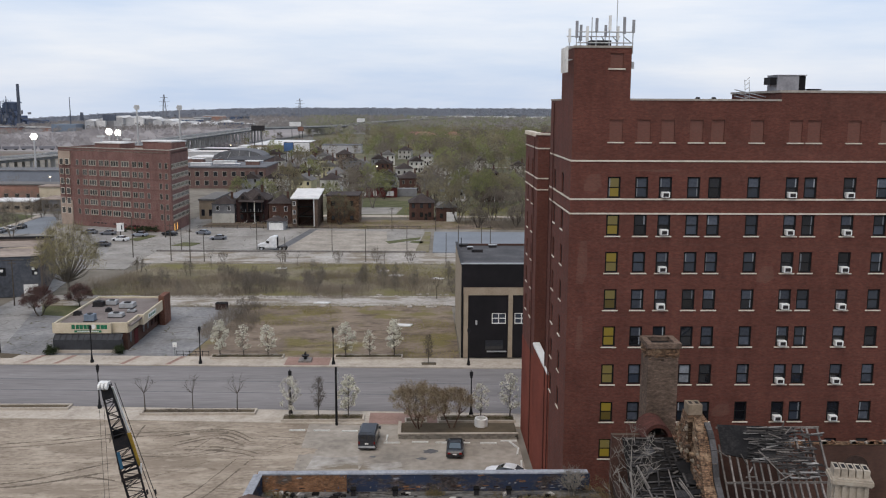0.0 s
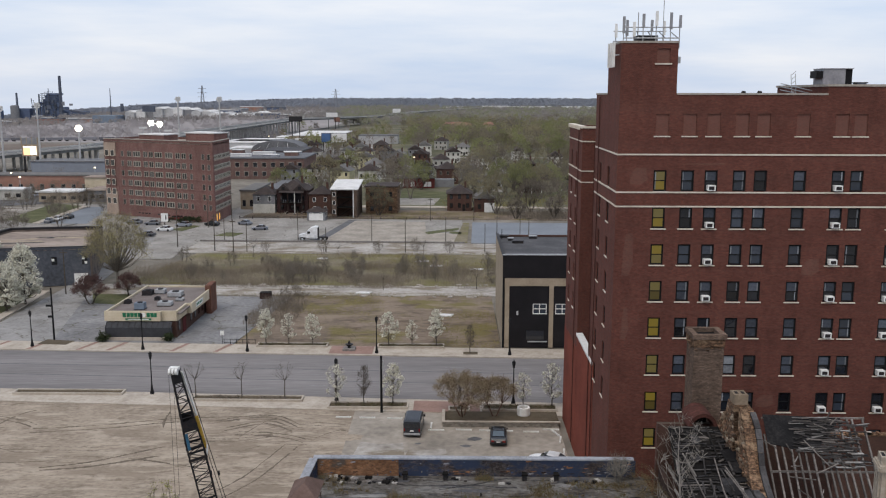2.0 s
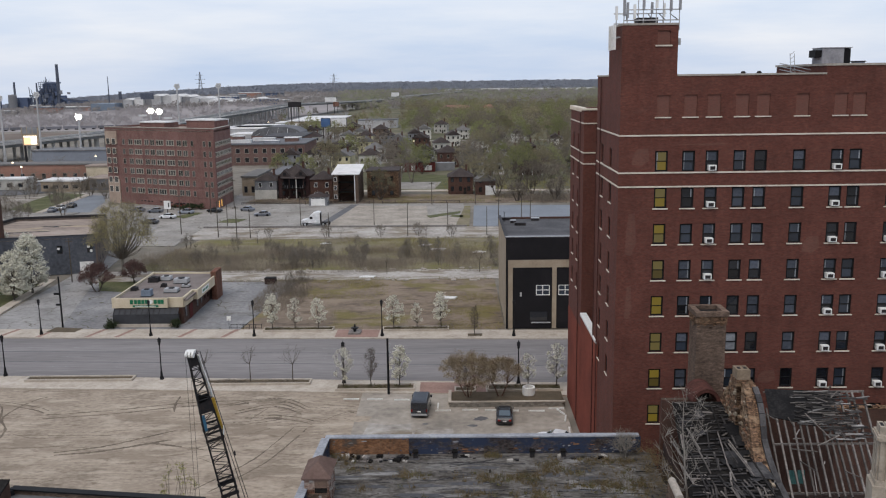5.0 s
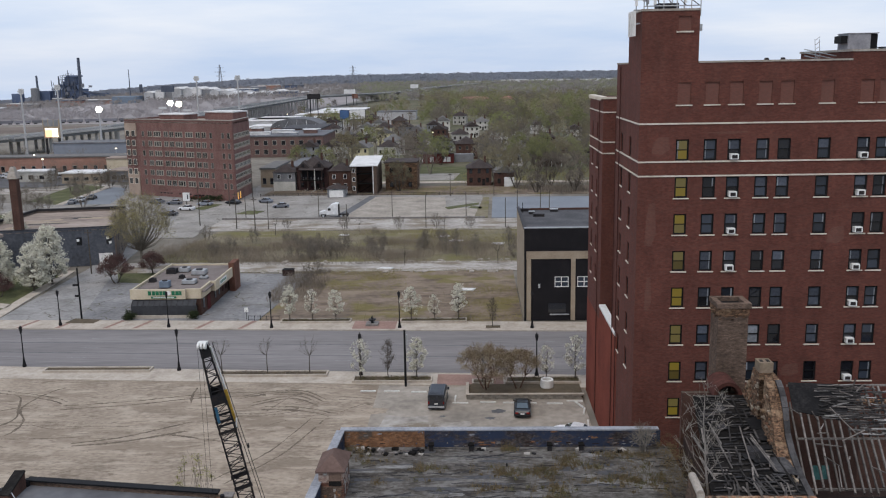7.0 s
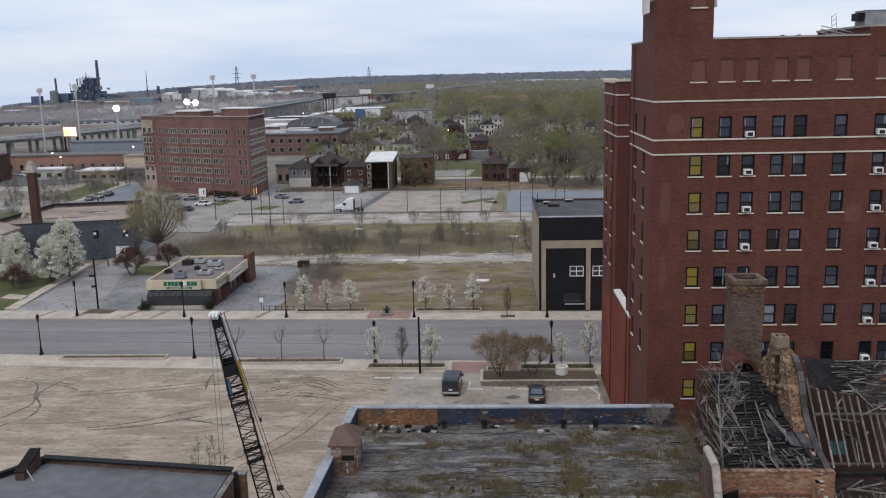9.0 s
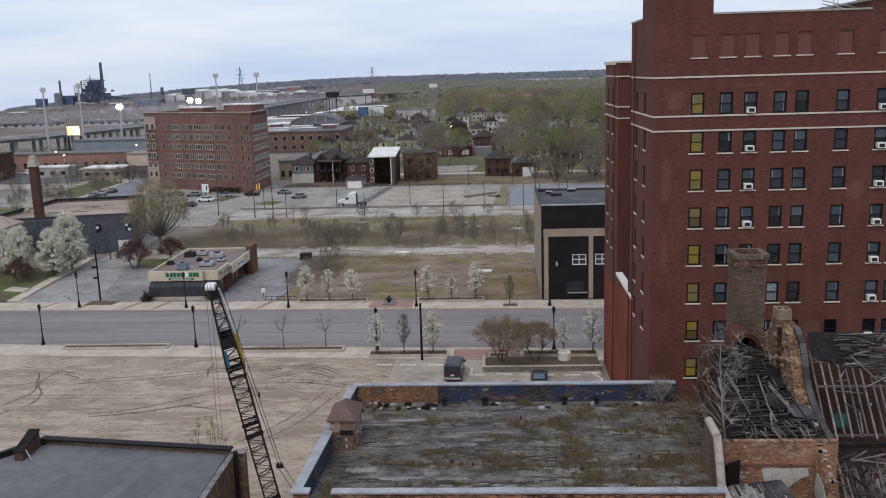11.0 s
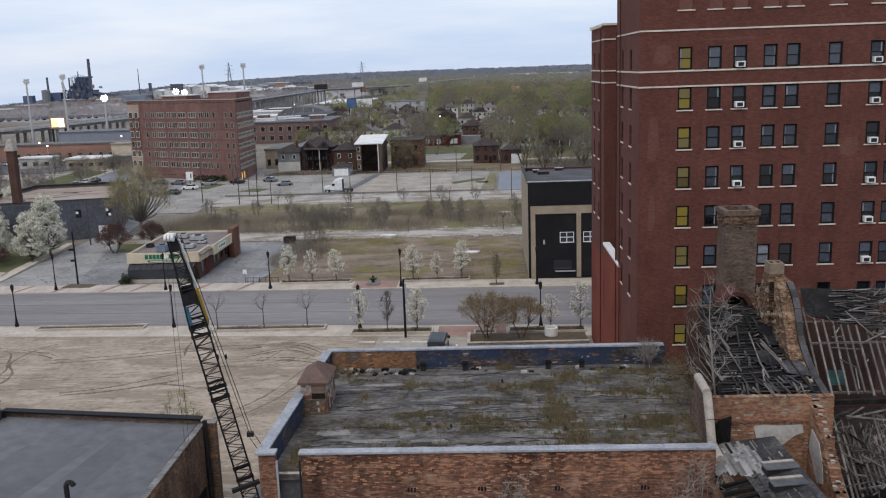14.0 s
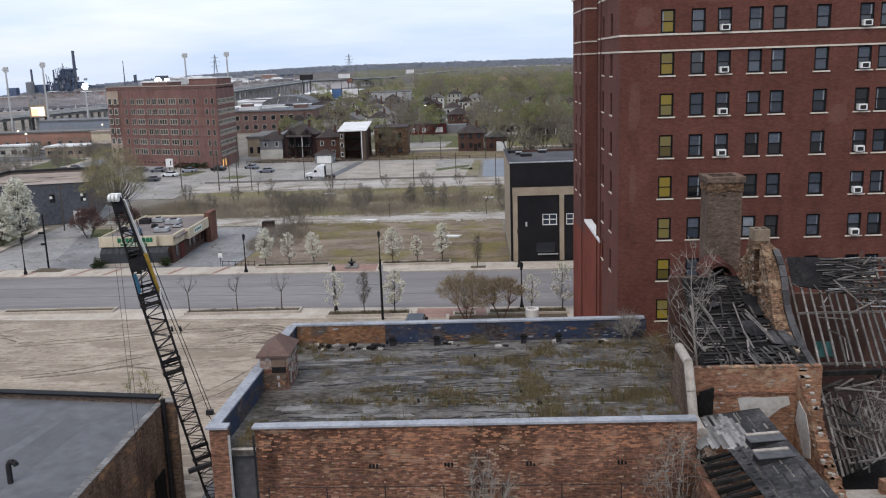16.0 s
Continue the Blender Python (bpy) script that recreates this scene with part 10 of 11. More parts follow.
for x, y, wm, rm in ((-72, 385, "siding_grey", "shingle"), (-62, 388, "siding", "shingle"), (-48, 372, "siding_cream", "grey_shingle"), (-36, 366, "siding", "shingle"), (6, 388, "siding_grey", "grey_shingle"), (24, 392, "siding", "shingle"), (41, 398, "brown_brick", "grey_shingle"), (-73, 430, "siding", "grey_shingle"), (-30, 425, "brown_brick", "shingle"), (12, 455, "siding", "grey_shingle"), (62, 425, "siding", "grey_shingle"), (-4, 380, "brown_brick", "shingle"), (36, 520, "siding", "shingle"), (4, 560, "siding", "grey_shingle")):
    house(x, y, 7 + 2 * hr.random(), 9, 5.2 + 1.6 * hr.random(), wm, rm, {"siding": "white clapboard house among the trees", "siding_grey": "grey clapboard house among the trees", "siding_cream": "cream two-storey house among the trees", "brown_brick": "dark brick house among the trees"}[wm], rot=hr.normal() * 5, hip=hr.random() < 0.4, frame_m="pale_frame", side=False)
rwall = thing("red_shop", "low dark red painted shop with white murals", "building")
part("wall", B((-25.5, -9.0, 358, 366, 0, 3.8)), M["plum"], rwall)
part("roof", B((-25.7, -8.8, 357.8, 366.2, 3.8, 4.1)), M["shingle"], rwall)
for x in (-23, -18.6, -13.5, -11.8):
    part("mural", B((x, x + 1.5, 357.93, 357.99, 0.6, 2.6)), M["roof_white"], rwall)
part("shop_front", B((-8.8, -1.0, 362, 366, 0, 3.2)), M["siding_grey"], rwall)
for x0, y0, x1, y1 in ((-30, 300, -2, 345), (20, 330, 60, 345)):
    setting("grass_lot", P([(x0, y0), (x1, y0 - 2), (x1, y1), (x0 + 6, y1)], -0.3, 0.02), M["lawn"], "green vacant grass lot between the houses", "ground")
setting("dirt_yard", P([(-68, 269), (60, 264), (60, 282), (-66, 290)], -0.3, 0.03), M["field"], "bare brown yards behind the houses", "ground")
setting("dirt_yard", P([(-30, 302), (-8, 301), (-6, 322), (-28, 322)], -0.3, 0.035), M["lot_asphalt"], "grey gravel lot between the houses", "ground")
setting("grass_island", P([(-8, 236), (0.3, 244), (0.5, 248), (-9, 240)], 0.0, 0.1), M["lawn"], "grass island in the far car park", "ground")
setting("grass_island", P([(-1, 222.5), (2.5, 222.4), (3.5, 258), (1.8, 258)], 0.0, 0.1), M["grass"], "grass strip beside the blue-grey car park", "ground")
setting("grass_island", P([(-65, 232), (-59.5, 231), (-58, 237), (-63, 238)], 0.0, 0.1), M["lawn"], "grass island in the far car park", "ground")
setting("grass_island", P([(-80, 243), (-76, 240), (-73.5, 250), (-76, 251)], 0.0, 0.1), M["lawn"], "grass island in the far car park", "ground")
setting("lot_kerb", P([(-66, 222.9), (1.8, 221.0), (1.8, 221.5), (-66, 223.4)], 0.0, 0.45), M["stone"], "low grey kerb wall of the far car park", "kerb")
setting("lot_seam", P([(-37.5, 224), (-35, 224), (-30, 264), (-32.5, 264)], 0.0, 0.044), M["asphalt_dark2"], "darker asphalt strip across the car park", "ground")
setting("lot_panel", P([(-34.5, 224.2), (1.3, 222.2), (1.3, 236), (-8.6, 240.5), (-9.5, 259.5), (-30.5, 262)], -0.1, 0.046), M["bleached"], "paler tan panel of the far car park", "ground")
setting("grass_island", P([(-2.4, 238), (1.0, 236.5), (1.2, 240), (-1.8, 241.5)], 0.0, 0.1), M["lawn"], "grass island in the far car park", "ground")
lf = thing("lot_fence", "low dark rail fence along the far car park", "fence")
for k in range(18):
    x = -66 + k * 3.9
    part("post", B((x - 0.06, x + 0.06, 265.5 - 0.05 * k, 265.62 - 0.05 * k, 0, 0.95)), M["steel_dark"], lf)
for z in (0.45, 0.85):
    part("rail", beam(bmesh.new(), (-66, 265.5, z), (0.5, 264.6, z), 0.08, 0.1), M["steel_dark"], lf)
brush("yard_brush", 9000, (10, 75, 262, 288), 0.5, 3.2, "twig", "tangled brown undergrowth before the houses", w=0.035)
brush("yard_brush", 5000, (-30, 10, 264, 282), 0.15, 0.9, "straw", "dry weeds in the back yards", w=0.035)
brush("yard_brush", 4000, (-66, -28, 266, 277), 0.15, 1.0, "twig", "weeds and debris behind the burnt house", w=0.035)
brush("yard_brush", 5000, (-8, 60, 286, 330), 0.3, 1.8, "straw_green", "rank grass between the houses", w=0.04)
for k in range(9):
    x = -60 + k * 9.5
    o = thing("far_pole", "thin dark utility pole behind the field", "pole", "far poles", at=(x, 208 if k % 2 else 224, 0.0))
    part("shaft", tube(bmesh.new(), (0, 0, 0), (0, 0, 6.0 + (k % 3)), 0.11, 0.08, n=6), M["bark"], o)
for x, y, h in ((-53.5, 207, 8), (-58.5, 209, 9), (-69, 214, 10), (10, 222, 7), (18, 221, 7), (-8, 262, 7), (5.0, 262, 8), (-70.5, 247, 8.5), (-66.5, 258, 9), (-74, 161.3, 8.5)):
    o = thing("far_pole", "dark utility pole with a short crossarm", "pole", "far poles", at=(x, y, 0.0))
    part("shaft", tube(bmesh.new(), (0, 0, 0), (0, 0, h), 0.13, 0.09, n=6), M["bark"], o)
    part("crossarm", B((-0.7, 0.7, -0.06, 0.06, h - 0.6, h - 0.45)), M["bark"], o)
for x, y, h in ((-172, 340, 7), (-150, 366, 7), (-128, 346, 7), (-160, 322, 7), (-110, 560, 6), (-104, 562, 6), (-98, 564, 6), (-128, 610, 9), (-84, 612, 8), (-20, 420, 8)):
    o = thing("lot_lamp", "tall car park lamp with its head alight", "street lamp", "car park lamps", at=(x, y, 0.0))
    part("shaft", tube(bmesh.new(), (0, 0, 0), (0, 0, h), 0.12, 0.08, n=6), M["grey_metal"], o)
    part("head", lathe(bmesh.new(), ((0.1, h), (0.42, h + 0.1), (0.36, h + 0.45), (0.1, h + 0.55)), 8), M["lamp_lit"], o, "glowing lamp head")
sgn = thing("lot_sign", "white sign board on two posts by the clinic", "sign", at=(-81.5, 243, 0))
part("board", B((-0.95, 0.95, -0.1, 0.1, 2.3, 4.6)), M["white"], sgn)
part("mark", B((0.25, 0.55, -0.12, -0.1, 2.8, 4.1)), M["steel_dark"], sgn)
part("post", tube(bmesh.new(), (0, 0, 0), (0, 0, 2.3), 0.12), M["steel_dark"], sgn)

# ---- middle distance ----
def block(name, label, x0, x1, y0, y1, h, wall_m, roof_m, win=None, cat="building"):
    o = thing(name, label, cat)
    part("wall", B((x0, x1, y0, y1, -0.2, h)), M[wall_m], o)
    part("roof", B((x0 - 0.3, x1 + 0.3, y0 - 0.3, y1 + 0.3, h, h + 0.5)), M[roof_m], o)
    if win:
        n, w, hh, rows = win
        facade(o, (x0, y0), (x1, y0), [(x1 - x0) * (i + 0.5) / n - w / 2 for i in range(n)], rows, w, hh, M["pale_frame"], M["glass_dark"])
    return o


block("brick_school", "long red brick school with a grey flat roof", -108, -68, 396, 432, 9.0, "school_brick", "membrane", (10, 2.0, 2.2, (1.2, 5.2)))
for x, y, w, d, h, m in ((-98, 404, 9, 3, 1.1, "roof_white"), (-84, 402, 7, 3, 0.9, "coping"), (-76, 410, 6, 4, 1.6, "school_brick"), (-90, 416, 10, 4, 1.2, "roof_white"), (-103, 420, 5, 5, 2.0, "school_brick"), (-78, 424, 8, 3, 1.0, "coping")):
    o = thing("roof_skylight", "low pale skylight box on the school roof", "skylight", "school skylights", at=(x, y, 9.5))
    part("kerb", B((-w / 2, w / 2, -d / 2, d / 2, 0, h)), M[m], o)
    part("lid", B((-w / 2 - 0.2, w / 2 + 0.2, -d / 2 - 0.2, d / 2 + 0.2, h, h + 0.2)), M["roof_white"], o)
block("brick_school_wing", "brick wing with a raised grey monitor roof", -96, -76, 440, 470, 9.5, "school_brick", "tar")
block("store", "long low store with a white roof", -150, -108, 584, 640, 6.0, "pale_steel", "roof_white", (12, 2.2, 1.8, (1.5,)))
block("store", "wide tan store with a pale roof", -122, -86, 652, 740, 7.5, "tan_stone", "roof_white", (10, 2.2, 2.2, (1.5,)))
block("store", "low white-roofed shop in a car park", -118, -100, 520, 545, 5.0, "brick_far", "roof_white", (6, 2.0, 1.8, (1.2,)))
vault = thing("vaulted_hall", "glazed vaulted hall roof behind the brick school", "building")
bm = bmesh.new()
arc = [[bm.verts.new((-98 + 14 * math.cos(math.pi * i / 8), y, 7.5 + 5.0 * math.sin(math.pi * i / 8))) for i in range(9)] for y in (486, 508)]
for i in range(8):
    bm.faces.new((arc[0][i], arc[0][i + 1], arc[1][i + 1], arc[1][i]))
bm.faces.new(arc[0])
bm.faces.new(list(reversed(arc[1])))
part("vault", bm, M["membrane"], vault, "dark curved roof")
part("wall", B((-112, -84, 486, 508, -0.2, 7.5)), M["school_brick"], vault)
for i in range(5):
    part("rib", beam(bmesh.new(), (-110 + i * 6, 485.9, 7.5), (-107 + i * 5, 485.9, 7.5 + 4.4 * math.sin(math.pi * (i + 0.6) / 5.4)), 0.3, 0.1), M["roof_white"], vault, "white glazing rib")
block("tan_shop", "tan brick shop beside the clinic", -71, -66.2, 288, 312, 6.0, "tan_stone", "grey_shingle", (2, 1.2, 2.2, (1.0,)))
block("tan_shop", "low tan brick store behind the houses", -65.0, -57, 300, 330, 5.2, "tan_brick", "membrane", (2, 1.4, 1.6, (1.5,)))
block("stadium_wall", "long blue-grey stadium stand", -186, -122, 386, 402, 8.0, "blue_wall2", "membrane")
block("red_arcade", "long low red brick arcade", -205, -116, 336, 346, 6.5, "brick_far", "grey_shingle", (22, 1.6, 2.4, (1.0,)))
block("beige_shop", "low tan shop with a white roof on the street", -146, -132, 306, 316, 3.4, "tan_stone", "roof_white", (4, 2.0, 1.4, (0.9,)))
block("beige_shop", "low grey shop with a dark roof beside the lawn", -130, -117, 309, 320, 3.8, "siding_grey", "gravel_roof", (4, 1.8, 1.6, (0.9,)))
block("beige_shop", "cream block with a raised front behind the shops", -137, -128, 324, 331, 6.8, "cream", "gravel_roof")
block("beige_shop", "low brick shop with a pale roof", -127, -114, 324, 333, 4.2, "brick_far", "roof_white", (4, 1.8, 1.6, (1.0,)))
block("beige_shop", "low white garage among the car parks", -166, -154, 312, 318, 3.6, "siding", "roof_white", (3, 2.0, 1.6, (0.9,)))
block("brown_house", "brown brick three-storey flats", -216, -176, 300, 316, 9.0, "brown_brick", "shingle", (8, 1.4, 1.6, (1.0, 4.0, 6.6)))
rng = np.random.default_rng(131)
for x, y, w, d, h, m, r in ((-150, 500, 40, 24, 6, "brick_far", "roof_white"), (-120, 540, 34, 22, 5, "pale_steel", "roof_white"), (-92, 590, 36, 26, 6, "pale_steel", "pale_steel"), (-140, 600, 30, 22, 6, "tan_stone", "roof_white"), (-110, 660, 46, 24, 6, "pale_steel", "roof_white"), (-170, 560, 26, 20, 5, "brick_far", "membrane"), (-86, 640, 22, 16, 5, "tan_stone", "gravel_roof"), (-60, 690, 30, 16, 6, "pale_steel", "membrane"), (-128, 480, 22, 12, 5, "brick_far", "gravel_roof"), (-104, 505, 20, 10, 5, "tan_stone", "roof_white")):
    block("store", "far flat-roofed store with a pale roof", x - w / 2, x + w / 2, y, y + d, h, m, r)
for x, y, w, h, z0, board, lab in ((-74, 565, 9.5, 5.5, 7.6, "roof_white", "large white billboard on posts"), (-82.5, 566, 5.5, 5.2, 7.8, "bill_blue", "small blue billboard on posts"), (-138, 1000, 13, 5, 12.8, "roof_white", "far white billboard on a mast"), (-116.5, 650, 9, 3, 18.4, "steel_dark", "dark backed billboard on a mast"), (-88.5, 1350, 12, 6, 11, "roof_white", "far white billboard on a mast"), (-133.5, 1010, 6, 4.5, 7.6, "terracotta", "far red billboard on a mast")):
    o = thing("billboard", lab, "billboard", "billboards", at=(x, y, 0))
    part("board", B((-w / 2, w / 2, -0.4, 0.4, z0, z0 + h)), M[board], o)
    part("edge", B((-w / 2 - 0.3, w / 2 + 0.3, 0.41, 0.8, z0 - 0.4, z0 + h + 0.3)), M["steel_dark"], o)
    for s in (-0.3, 0.3):
        part("post", tube(bmesh.new(), (s * w, 0.6, 0), (s * w, 0.6, z0), 0.3), M["steel_dark"], o)

# raised highway
hw = thing("highway_viaduct", "long concrete highway viaduct on rows of piers", "viaduct")
line = [(-330, 345, 5.8), (-228, 425, 7.9), (-195, 486, 9.4), (-176, 690, 11.6), (-166, 916, 12.6), (-112, 1182, 9.0), (-56, 1580, 9.0), (60, 2150, 8)]
for (xa, ya, za), (xb, yb, zb) in zip(line, line[1:]):
    d = Vector((xb - xa, yb - ya, 0)).normalized()
    s = Vector((-d.y, d.x, 0)) * 8
    for o_, w, z0, z1 in ((0, 1.0, -1.3, 0.0), (1.0, 0.05, 0.0, 0.9), (-1.0, 0.05, 0.0, 0.9)):
        c = s * o_
        bm = bmesh.new()
        v = []
        for (x, y, z) in ((xa, ya, za), (xb, yb, zb)):
            for k, zz in ((-1, z0), (1, z0), (1, z1), (-1, z1)):
                v.append(bm.verts.new((x + c.x + s.x * w * k, y + c.y + s.y * w * k, z + zz)))
        for f in ((0, 1, 2, 3), (4, 5, 6, 7), (0, 1, 5, 4), (1, 2, 6, 5), (2, 3, 7, 6), (3, 0, 4, 7)):
            bm.faces.new([v[i] for i in f])
        part("deck" if o_ == 0 else "barrier", bm, M["deck"] if o_ else M["girder"], hw)
    L = math.hypot(xb - xa, yb - ya)
    n = int(L / 12)
    if ya < 900:
        for k in range(n):
            t = (k + 0.5) / n
            x, y, z = xa + (xb - xa) * t, ya + (yb - ya) * t, za + (zb - za) * t
            for e in (-0.75, 0.0, 0.75):
                part("pier", B((x + s.x * e - 0.6, x + s.x * e + 0.6, y + s.y * e - 0.6, y + s.y * e + 0.6, -0.3, z - 1.3)), M["deck"], hw)


# stadium floodlights
def flood(x, y, h, lit, label):
    o = thing("floodlight", label, "floodlight", "stadium floodlights", at=(x, y, -0.1))
    part("mast", tube(bmesh.new(), (0, 0, 0), (0, 0, h), 0.55, 0.35, n=8), M["pale_steel"], o)
    part("head_frame", B((-1.2, 1.2, 0.3, 0.45, h - 1.0, h + 1.1)), M["grey_metal"], o)
    for j, row in enumerate(((-0.6, 0.6), (-1.15, 0.0, 1.15), (-0.6, 0.6))):
        for i in row:
            part("lamp", tube(bmesh.new(), (i, 0.3, h - 0.8 + j * 0.9), (i, -0.1, h - 0.9 + j * 0.9), 0.34, 0.44, n=12), M["flood"] if lit else M["flood_dim"], o, "lit flood lamp" if lit else "")
    return o


flood(-207, 404, 30.8, False, "tall pale stadium floodlight mast")
flood(-190, 404, 32.3, False, "tall pale stadium floodlight mast")
flood(-170, 400, 22.3, True, "stadium floodlight mast with its lamps lit")
flood(-148, 432, 23.6, True, "stadium floodlight mast with its lamps lit")
flood(-145.2, 436, 23.0, True, "stadium floodlight mast with its lamps lit")
flood(-140.6, 452, 35, False, "tall pale stadium floodlight mast")
flood(-119.6, 452, 35, False, "tall pale stadium floodlight mast")
sb = thing("scoreboard", "stadium scoreboard in a tan frame with a glowing screen", "scoreboard", at=(-196.5, 408, 0))
part("frame", B((-3.8, 3.8, 0, 1.2, 9.0, 17.2)), M["tan_stone"], sb)
for k in range(4):
    part("frame_post", B((-3.9 + k * 2.5, -3.6 + k * 2.5, -0.2, -0.11, 13.7, 17.8)), M["tan_stone"], sb)
part("screen", B((-3.0, 0.2, -0.1, -0.02, 9.6, 12.8)), M["screen"], sb, "glowing orange screen")
part("screen", B((0.25, 3.0, -0.1, -0.02, 9.6, 13.6)), M["screen_white"], sb, "glowing white screen")
part("screen", B((-3.0, 0.2, -0.1, -0.02, 12.85, 13.6)), M["screen_white"], sb, "glowing white screen")
part("panel", B((-3.4, 3.4, -0.1, -0.02, 14.6, 17.4)), M["siding_grey"], sb)
for x in (-3, 3):
    part("post", B((x - 0.4, x + 0.4, 0.3, 1.0, 0, 9)), M["steel_dark"], sb)
for x, y, h in ((-160, 455, 20), (-152, 470, 18)):
    o = thing("highway_lamp", "far street lamp with a pale head", "street lamp", "highway lamps", at=(x, y, 0))
    part("mast", tube(bmesh.new(), (0, 0, 0), (0, 0, h), 0.25), M["grey_metal"], o)
    part("head", B((-2.0, 2.0, -0.3, 0.3, h, h + 0.9)), M["flood_dim"], o)

# ---- industry on the horizon ----
plant = thing("steel_plant", "far steel plant of dark girders and stacks", "factory")
for b in ((-1120, -1050, 2400, 2440, -30, 4), (-1104, -1066, 2405, 2430, 4, 24), (-1098, -1070, 2405, 2430, 24, 36), (-1092, -1060, 2402, 2432, 36, 40), (-1180, -1140, 2400, 2430, -30, 0), (-1240, -1215, 2390, 2410, -30, -6), (-1050, -990, 2410, 2430, -30, -8)):
    part("hall", B(b), M["plant_steel"], plant)
pg = np.random.default_rng(151)
for k in range(10):
    x = -1108 + k * 4.4
    part("girder", B((x, x + 0.8, 2404, 2405, 4, 46 - abs(k - 5) * 1.6 + 3 * pg.random())), M["plant_steel"], plant)
for k in range(7):
    part("girder", B((-1110 + 3 * pg.random(), -1064 + 3 * pg.random(), 2403, 2404, 8 + k * 5.2, 9 + k * 5.2)), M["plant_dark"], plant)
for k in range(30):
    x, z, w, h = -1140 + 110 * pg.random(), -24 + 40 * pg.random() ** 1.5, 3 + 11 * pg.random(), 2 + 9 * pg.random()
    part("hall", B((x, x + w, 2396, 2401, z, z + h)), (M["plant_steel"], M["plant_dark"], M["pylon"])[k % 3], plant)
for k in range(14):
    x = -1130 + 90 * pg.random()
    part("pipe", tube(bmesh.new(), (x, 2395, -24), (x + 6 * pg.normal(), 2395, 6 + 30 * pg.random()), 0.9, 0.7, n=5), M["plant_dark"], plant)
part("tank", lathe(bmesh.new(), ((11, -30), (11, 6), (9, 8), (2, 9)), 14, (-1172, 2385, 0)), M["siding_grey"], plant, "grey storage tank")
for x, h, r in ((-1054, 86, 4.2), (-1172, 41, 3.0), (-1112, 38, 2.3), (-1086, 54, 1.0)):
    part("chimney", tube(bmesh.new(), (x, 2400, -30), (x, 2400, h), r * 1.15, r * 0.85, n=10), M["plant_dark"], plant, "tall dark chimney stack")
part("conveyor", beam(bmesh.new(), (-1050, 2400, -2), (-960, 2400, -16), 6, 4), M["plant_dark"], plant)
mill = thing("rolling_mill", "far pale warehouse sheds", "factory")
mg = np.random.default_rng(152)
for k in range(15):
    x0 = -556 + k * 15.6
    w, h = 15.4, 7 + 4.5 * math.sin(k * 0.42) + 2.5 * mg.random()
    z0, y0 = terrain(x0, 1520) - 1, 1500 + 30 * mg.random()
    part("shed", B((x0, x0 + w, y0, y0 + 60, z0, h)), M[("pale_steel", "roof_white", "siding_grey", "pale_steel")[k % 4]], mill)
    bm = bmesh.new()
    a = [bm.verts.new(c) for c in ((x0 - 0.3, y0 - 0.3, h), (x0 + w + 0.3, y0 - 0.3, h), (x0 + w / 2, y0 - 0.3, h + 3.2))]
    b = [bm.verts.new(c) for c in ((x0 - 0.3, y0 + 60, h), (x0 + w + 0.3, y0 + 60, h), (x0 + w / 2, y0 + 60, h + 3.2))]
    bm.faces.new(a)
    bm.faces.new(b)
    for i in range(3):
        bm.faces.new((a[i], a[(i + 1) % 3], b[(i + 1) % 3], b[i]))
    part("shed_roof", bm, M[("roof_white", "pale_steel", "roof_white")[k % 3]], mill)
part("shed", B((-600, -560, 1480, 1520, -14, 3)), M["hvac_blue"], mill)
for k in range(26):
    r_, y0 = -0.62 + 0.42 * mg.random(), 1450 + 750 * mg.random()
    x0, w, h = r_ * y0, 14 + 40 * mg.random(), 5 + 7 * mg.random()
    z0 = terrain(x0, y0)
    far_shed = thing("far_shed", "far low works shed by the railway", "shed", "far works sheds")
    part("wall", B((x0, x0 + w, y0, y0 + 20, z0 - 2, z0 + h)), M[("plant_steel", "siding_grey", "brick_far", "pylon")[k % 4]], far_shed)
    part("roof", B((x0 - 1, x0 + w + 1, y0 - 1, y0 + 21, z0 + h, z0 + h + 1.2)), M[("pale_steel", "roof_white", "plant_dark")[k % 3]], far_shed)
part("frame", B((-560, -556, 1500, 1504, 9, 22)), M["plant_dark"], mill)
part("frame", B((-520, -500, 1490, 1496, 9, 19)), M["plant_dark"], mill)
white = thing("far_warehouse", "far long white warehouses among the woods", "warehouse")
for b in ((-34, 22, 2500, 2540, -1, 5.5), (76, 150, 2520, 2560, -1, 7.5), (152, 268, 2515, 2560, -1, 6.5), (300, 390, 2520, 2560, -1, 6)):
    part("shed", B(b), M["roof_white"], white)
terr = thing("far_school", "far building with long terracotta roofs", "building")
for x0, x1, y0, y1 in ((-15, 17, 940, 958), (26, 43, 946, 960)):
    part("wall", B((x0 + 0.5, x1 - 0.5, y0 + 0.5, y1, -0.2, 6.0)), M["tan_stone"], terr)
    bm = bmesh.new()
    q = [bm.verts.new(c) for c in ((x0, y0, 6.0), (x1, y0, 6.0), (x1, y1, 6.0), (x0, y1, 6.0), (x0 + 5, (y0 + y1) / 2, 9.2), (x1 - 5, (y0 + y1) / 2, 9.2))]
    for f in ((0, 1, 5, 4), (1, 2, 5), (2, 3, 4, 5), (3, 0, 4), (3, 2, 1, 0)):
        bm.faces.new([q[i] for i in f])
    part("roof", bm, M["terracotta"], terr, "hipped terracotta roof")


